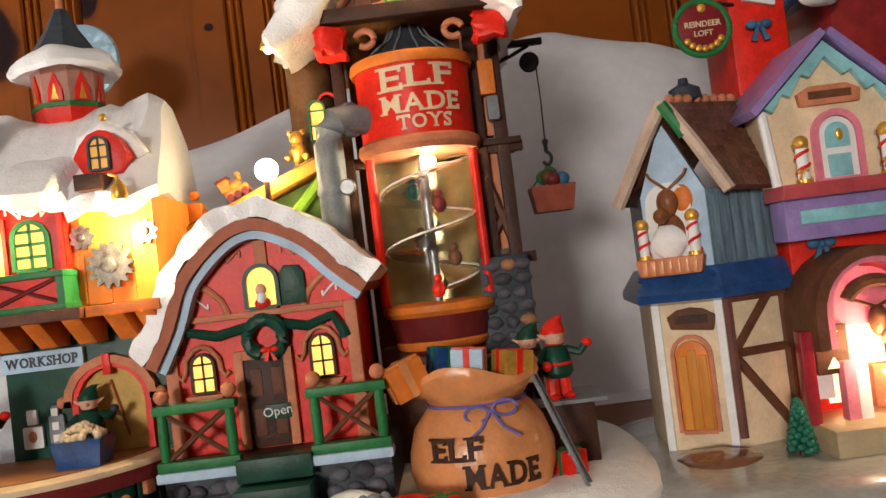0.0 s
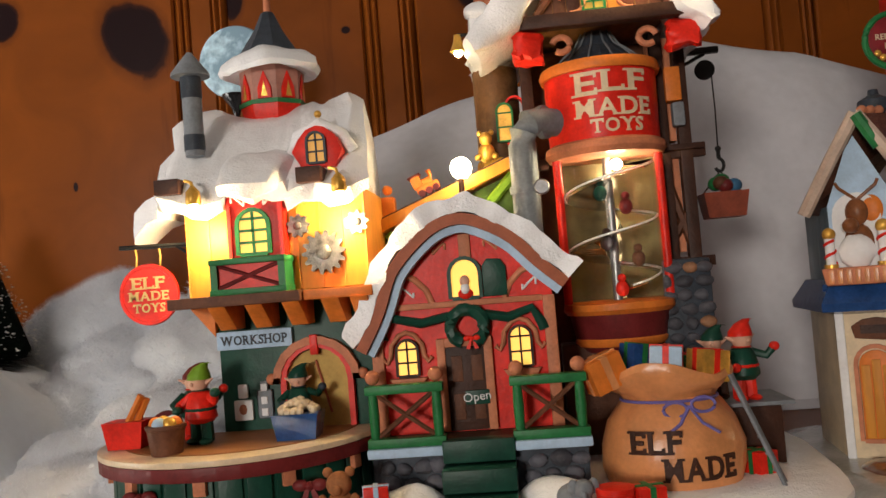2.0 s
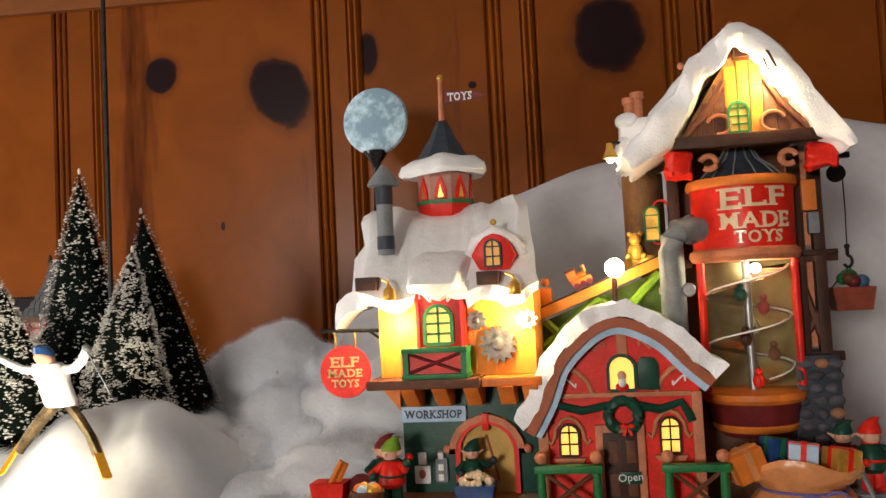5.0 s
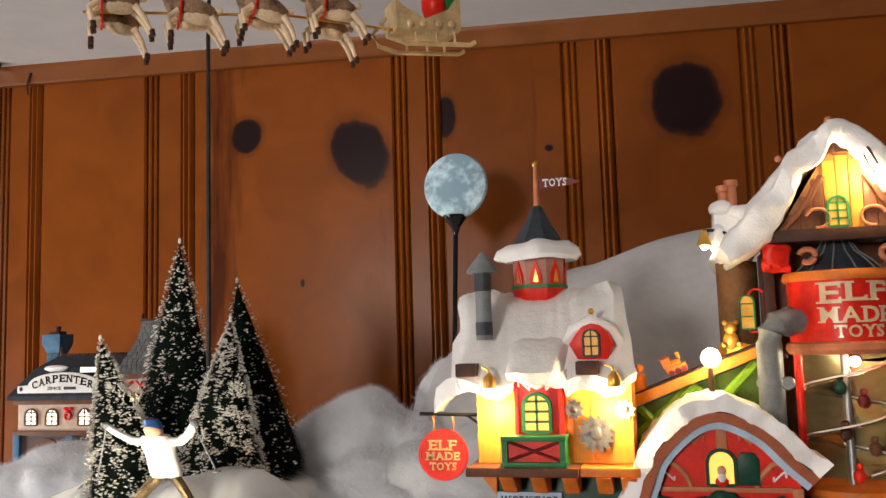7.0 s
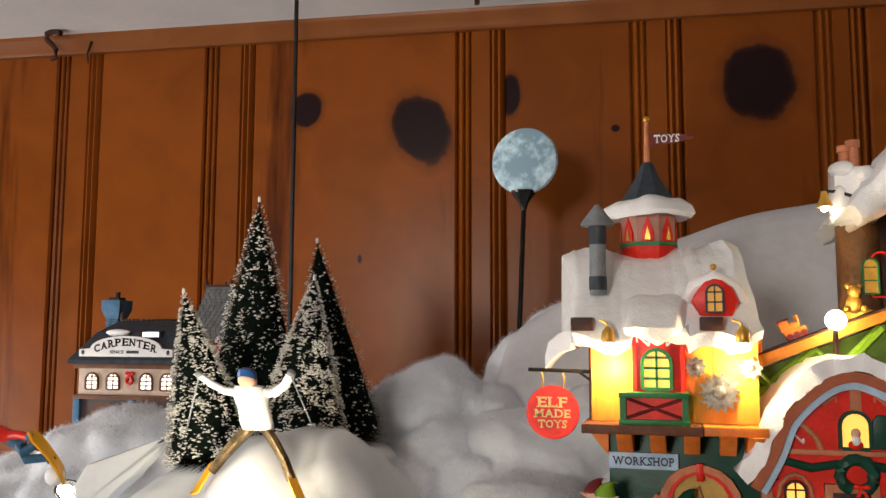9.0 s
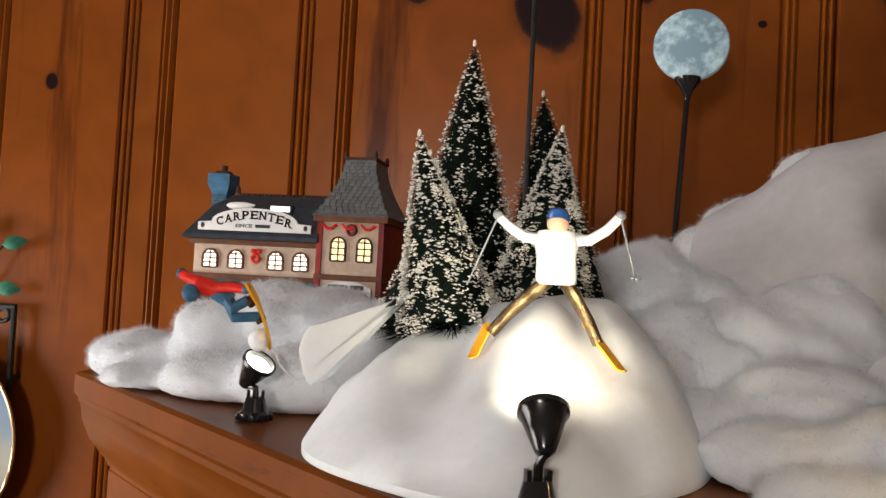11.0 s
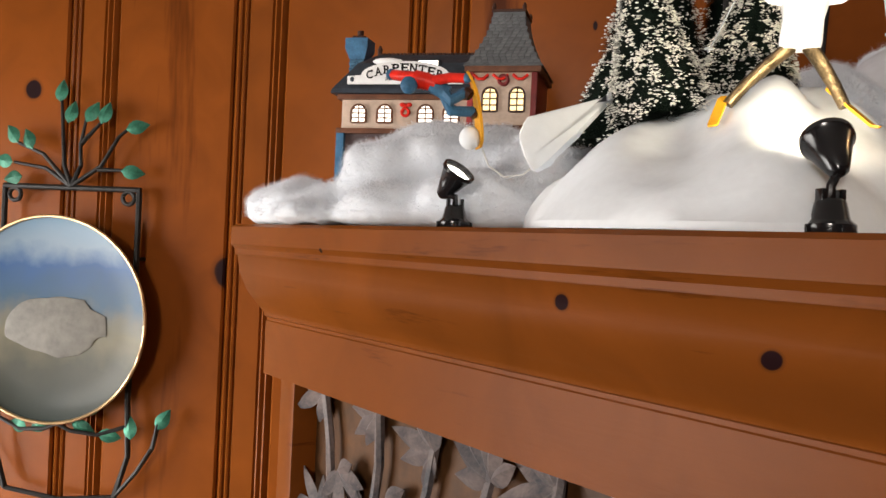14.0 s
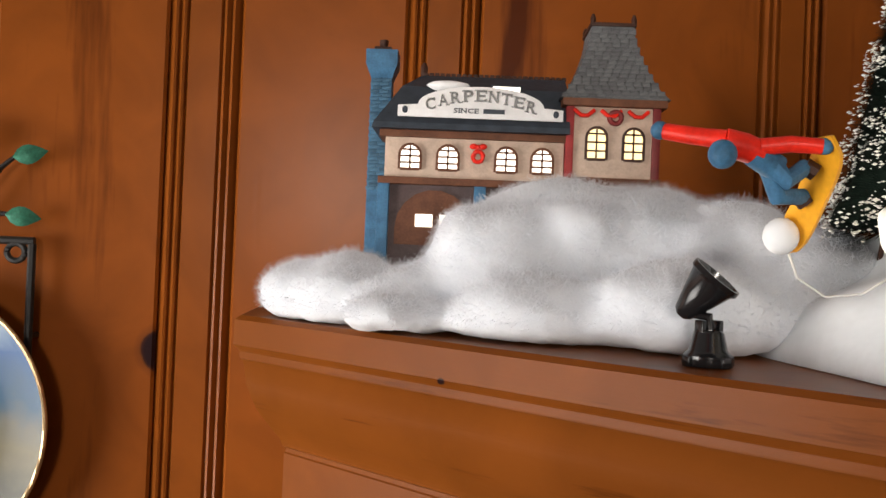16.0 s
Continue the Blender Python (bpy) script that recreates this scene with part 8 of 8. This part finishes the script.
RE = (Vector((0.149, 0.442, 1.685)), Vector((0.187, 0.456, 1.683)))
S("roof_slope", SHINGLE, lambda g: slab(g, AP, APB, RE[1], RE[0]), label="brown shingled roof", smooth=False)
S("roof_slope", SHINGLE, lambda g: slab(g, AP, APB, (0.143, 0.53, 1.684), (0.097, 0.4705, 1.684)), smooth=False)
n0 = (APB - AP).cross(RE[0] - AP).normalized()
n0 = n0 if n0.z > 0 else -n0
ux, uy = (APB - AP).normalized(), None
sh = None
for r in range(11):
    f = (r + 0.5) / 11
    a, b = AP.lerp(RE[0], f), APB.lerp(RE[1], f)
    n = 9
    for c in range(n):
        q = a.lerp(b, (c + (0.75 if r % 2 else 0.4)) / (n + 0.3)) + n0 * 0.0042
        zx = (b - a).normalized()
        zz = n0
        zy = zz.cross(zx)
        m = Matrix((zx, zy, zz)).transposed().to_4x4()
        m.translation = q
        if sh is None:
            gg = Mesh()
            gg.box(-0.0032, 0.0032, -0.0027, 0.0027, -0.0006, 0.0006)
            sh = part("shingle", gg, material("shingle_glaze", (0.14, 0.055, 0.032), 0.3, 0.3, 120, 0.3, coat=0.3, rand=0.25), barn, smooth=False)
            ob = sh
        else:
            ob = new("shingle", sh.data)
            ob.parent = barn
        ob.matrix_local = BI @ m @ pose(0, 0, 0, 7, 0, 0)
for e in ((0.097, 0.4705, 1.684), tuple(RE[0])):
    S("barge_board", BEIGE, lambda g: g.tube([AP + Vector((0, -0.002, 0.003)), AP.lerp(Vector(e), 0.4) + Vector((0.0015 if e[0] > 0.12 else -0.001, -0.002, 0.001)), Vector(e) + Vector((0, -0.002, 0.0))], 0.0036, 8), label="rounded roof edge")
S("green_accent", GREEN, lambda g: g.tube([AP + Vector((-0.001, -0.0045, 0.002)), AP + Vector((0.009, -0.006, -0.016))], 0.0032, 8))
for i in range(1, 9):
    S("ridge_knob", PEACH, lambda g: g.ball(*(AP.lerp(APB, i / 8) + Vector((0, 0, 0.005))), 0.0027))
S("vent_cap", DARKGREY, lambda g: g.lathe(0.143, 0.476, [(0.006, 1.736), (0.0095, 1.739), (0.0085, 1.745), (0.003, 1.748), (0.0025, 1.751)], 14))
# right tower
S("tower_core", RED, lambda g: g.box(0.182, 0.262, 0.458, 0.56, TOP + 0.009, 1.7, bevel=0.001))
S("tower_front", CREAM, lambda g: g.prism([(0.1745, 1.682), (0.236, 1.682), (0.24, 1.722), (0.2055, 1.7545), (0.171, 1.722)], 0.444, 0.54))
for s in (-1, 1):
    S("corner_post", WHITE, lambda g: g.tube([(0.2055 + s * 0.031, 0.443, 1.683), (0.2055 + s * 0.0345, 0.443, 1.722)], 0.0026, 8))
    S("tower_barge_board", PURPLE, lambda g: slab(g, (0.2055, 0.434, 1.7575), (0.2055, 0.55, 1.7575), (0.2055 + s * 0.0405, 0.55, 1.7195), (0.2055 + s * 0.0405, 0.434, 1.7195), 0.004), label="lilac roof slope", smooth=False)
    S("icicle_trim", AQUA, lambda g: g.prism([(0.2055, 1.755), (0.2055 + s * 0.034, 1.7235), (0.2055 + s * 0.03, 1.721), (0.2055 + s * 0.024, 1.73), (0.2055 + s * 0.02, 1.728), (0.2055 + s * 0.013, 1.739), (0.2055 + s * 0.009, 1.737), (0.2055, 1.747)], 0.4395, 0.4445))
S("name_board", PEACH, lambda g: g.prism([(0.1905, 1.7225), (0.2215, 1.7225), (0.2225, 1.729), (0.2155, 1.7325), (0.1965, 1.7325), (0.1895, 1.729)], 0.4405, 0.4445, bevel=0.0006))
S("lettering_bar", BROWN, lambda g: g.box(0.195, 0.217, 0.4399, 0.4406, 1.7255, 1.7295), smooth=False)
S("door_frame", PINK, lambda g: arch_ring(g, 0.2075, 1.683, 1.7165, 0.0095, 0.0034, 0.4405, 0.4445))
d2 = S("upper_door", WHITE, lambda g: g.prism(arch(0.2075, 1.683, 1.716, 0.0095), 0.442, 0.4442), label="white and aqua arched door")
S("door_pane", AQUA, lambda g: g.prism(arch(0.2075, 1.7, 1.713, 0.0062), 0.4412, 0.4422), d2)
S("door_panel", AQUA, lambda g: g.box(0.2015, 0.2135, 0.4412, 0.4422, 1.685, 1.6965, bevel=0.0004), d2)
S("pane_light", GOLD, lambda g: g.ball(0.2085, 0.4412, 1.7065, 0.002, 0.0008, 0.003), d2)
S("balcony_floor", material("rose_glaze", (0.45, 0.07, 0.08), 0.3, 0.15, 90, 0.1, coat=0.4), lambda g: g.box(0.171, 0.24, 0.428, 0.456, 1.6755, 1.683, bevel=0.0015))
candy(0.185, 0.434, 1.6845, 1.7005, 0.003)
candy(0.2285, 0.434, 1.6845, 1.7025, 0.003)
S("bow", GOLD, lambda g: (bow(g, 0.1835, 0.4315, 1.6885, 0.003), bow(g, 0.2265, 0.4315, 1.6895, 0.003)))
S("belt", PURPLE, lambda g: g.box(0.1735, 0.236, 0.436, 0.456, 1.6545, 1.6755, bevel=0.0012))
S("belt_stripe", AQUA, lambda g: g.box(0.181, 0.2275, 0.4345, 0.437, 1.6625, 1.6695, bevel=0.0006), label="mint green stripe")
S("bow", SLATEBLUE, lambda g: bow(g, 0.196, 0.45, 1.651, 0.0075))
S("arch_roof", BROWN, lambda g: arch_ring(g, 0.2075, 1.6, 1.6435, 0.0265, 0.0055, 0.42, 0.46, 14, foot=False), label="brown arched porch roof")
S("arch_lining", PINK, lambda g: arch_ring(g, 0.2075, 1.6, 1.6405, 0.0215, 0.0045, 0.424, 0.458, 14, foot=False))
S("name_board", BROWN, lambda g: g.tube([(0.2075 + 0.0155 * math.cos(a), 0.4245, 1.6185 + 0.013 * math.sin(a)) for a in [0.45 + 2.3 * i / 12 for i in range(13)]], 0.0034, 8))
S("animal_bust", material("dark_bust_glaze", (0.14, 0.055, 0.025), 0.35, 0.25, 100, 0.15), lambda g: (g.ball(0.2105, 0.43, 1.611, 0.005, 0.005, 0.008), g.ball(0.212, 0.425, 1.603, 0.0036, 0.005, 0.004), g.tube([(0.2095, 0.431, 1.618), (0.199, 0.431, 1.6225), (0.1965, 0.431, 1.627)], 0.0009, 6), g.tube([(0.2115, 0.431, 1.618), (0.222, 0.431, 1.6225), (0.2245, 0.431, 1.627)], 0.0009, 6)))
S("tympanum", PINK, lambda g: g.prism(arch(0.2075, 1.6095, 1.6385, 0.0205, 12), 0.436, 0.4395), label="rose-pink glazed panel under the arch")
S("interior_glow", glow("stable_glow", (1, 0.6, 0.3), 2.0), lambda g: g.prism(arch(0.2075, 1.568, 1.615, 0.016), 0.4552, 0.4558), smooth=False, label="warm lit interior")
for x0, w in ((0.1785, 0.0165), (0.2055, 0.015)):
    dd = S("half_door", BROWN if x0 < 0.2 else PEACH, lambda g: g.box(x0, x0 + w, 0.433, 0.441, 1.5675 if x0 > 0.2 else 1.5865, 1.589 if x0 > 0.2 else 1.611, bevel=0.0006), label="small stable half door")
    z0, z1 = (1.5695, 1.587) if x0 > 0.2 else (1.5885, 1.609)
    for p, q in (((x0 + w / 2, z0 + 0.001), -1), ((x0 + w / 2, z1 - 0.001), 1)):
        S("door_light", WARMWIN, lambda g: g.prism([(p[0] - 0.0035, p[1]), (p[0] + 0.0035, p[1]), (p[0], p[1] - q * 0.0055)], 0.4322, 0.4332), dd)
for x, mt in ((0.1725, material("crimson_glaze", (0.3, 0.02, 0.03), 0.3, 0.2, 90, 0.1, coat=0.5)), (0.192, PINK), (0.198, WHITE), (0.236, WHITE)):
    S("porch_post", mt, lambda g: g.box(x - 0.0032, x + 0.0032, 0.428, 0.436, 1.563, 1.61 if x < 0.19 else 1.593, bevel=0.001))
S("white_panel", WHITE, lambda g: g.box(0.1755, 0.1885, 0.44, 0.443, 1.5735, 1.5865, bevel=0.0006))
S("front_step", material("tan_glaze", (0.42, 0.33, 0.2), 0.35, 0.12, 60, 0.15, coat=0.3), lambda g: g.box(0.1725, 0.275, 0.408, 0.46, TOP + 0.007, 1.564, bevel=0.002), label="tan glazed porch step")
S("path_stone", material("brown_glaze_path", (0.2, 0.09, 0.05), 0.25, 0.2, 40, 0.15, coat=0.5), lambda g: roughen(g.ball(0.125, 0.437, 1.5505, 0.022, 0.022, 0.004, 18, 8), 0.002, 80, 3))
S("red_back_wall", RED, lambda g: g.box(0.182, 0.215, 0.5, 0.55, 1.7, 1.86, bevel=0.002))
S("back_trim", GREEN, lambda g: g.tube([(0.18, 0.497, 1.735), (0.196, 0.496, 1.746), (0.215, 0.496, 1.752)], 0.004, 8))
S("back_window", WHITE, lambda g: g.prism([(0.19, 1.796), (0.208, 1.791), (0.212, 1.812), (0.192, 1.818)], 0.496, 0.501, bevel=0.0008))
S("window_holly", GREEN, lambda g: g.tube([(0.193, 0.494, 1.8), (0.2, 0.494, 1.803), (0.208, 0.494, 1.799)], 0.0022, 8))
S("bow", SLATEBLUE, lambda g: bow(g, 0.197, 0.496, 1.78, 0.0075))
S("snow_cap", WHITE, lambda g: roughen(g.ball(0.2225, 0.47, 1.7875, 0.012, 0.01, 0.007, 14, 8), 0.002, 120, 1))
S("back_gable", material("deep_red_glaze", (0.25, 0.02, 0.02), 0.3, 0.2, 90, 0.1, coat=0.4), lambda g: g.box(0.236, 0.27, 0.49, 0.55, 1.69, 1.8, bevel=0.002))
S("back_roof", BLUE, lambda g: g.box(0.226, 0.28, 0.475, 0.55, 1.795, 1.812, bevel=0.003))
ls = S("loft_sign", material("sign_red_glaze", (0.2, 0.015, 0.02), 0.4, 0.2, 90, 0.1), lambda g: g.lathe(0, 0, [(0.0145, -0.0012), (0.0148, 0.0012), (0.0142, 0.0014)], 32, m=pose(0.16, 0.484, 1.7795, 90, 0, 0)), label="round red loft sign with green wreath")
S("wreath", GREEN, lambda g: g.tube([(0.16 + 0.0153 * math.cos(a), 0.4835, 1.7795 + 0.0153 * math.sin(a)) for a in [6.2832 * i / 30 for i in range(31)]], 0.0019, 8), ls)
for i in range(7):
    a = -2.5 + i * 0.31
    S("star", GOLD, lambda g: g.ball(0.16 + 0.0118 * math.cos(a), 0.4818, 1.7795 + 0.0118 * math.sin(a), 0.002, 0.001, 0.002, 8, 5), ls)
S("star", GOLD, lambda g: g.ball(0.1605, 0.4818, 1.7905, 0.0026, 0.001, 0.0026, 8, 5), ls)
letters("sign_letters", "REINDEER", 0.0046, CREAM, ls, BI @ upright(0.16, 0.482, 1.7815), 0.0003, bold=0.00008)
letters("sign_letters", "LOFT", 0.0046, CREAM, ls, BI @ upright(0.16, 0.482, 1.7762), 0.0003, bold=0.00008)
S("sign_arm", IRON, lambda g: g.tube([(0.16, 0.485, 1.795), (0.185, 0.5, 1.795)], 0.0012, 6), ls)
lamp("stable_light", "POINT", pose(0.205, 0.42, 1.6), 0.08, (1, 0.7, 0.4), 0.003)
t = thing("toy_pine", "tiny green glazed pine tree on the stable base", "tree", at=(0.1625, 0.425, 1.549))
g = Mesh()
for i in range(60):
    f = i / 60
    a = i * 2.4
    r = 0.0068 * (1 - f) ** 0.7 + 0.0008
    g.ball(r * 0.75 * math.cos(a), r * 0.75 * math.sin(a), 0.004 + 0.025 * f, 0.0026 * (1 - f * 0.5), None, 0.002, 6, 5)
part("crown", g, material("pine_glaze", (0.015, 0.14, 0.09), 0.4, 0.3, 150, 0.4), t)
g = Mesh()
g.lathe(0, 0, [(0.0022, 0), (0.0015, 0.006)], 8)
part("trunk", g, DARKBROWN, t)
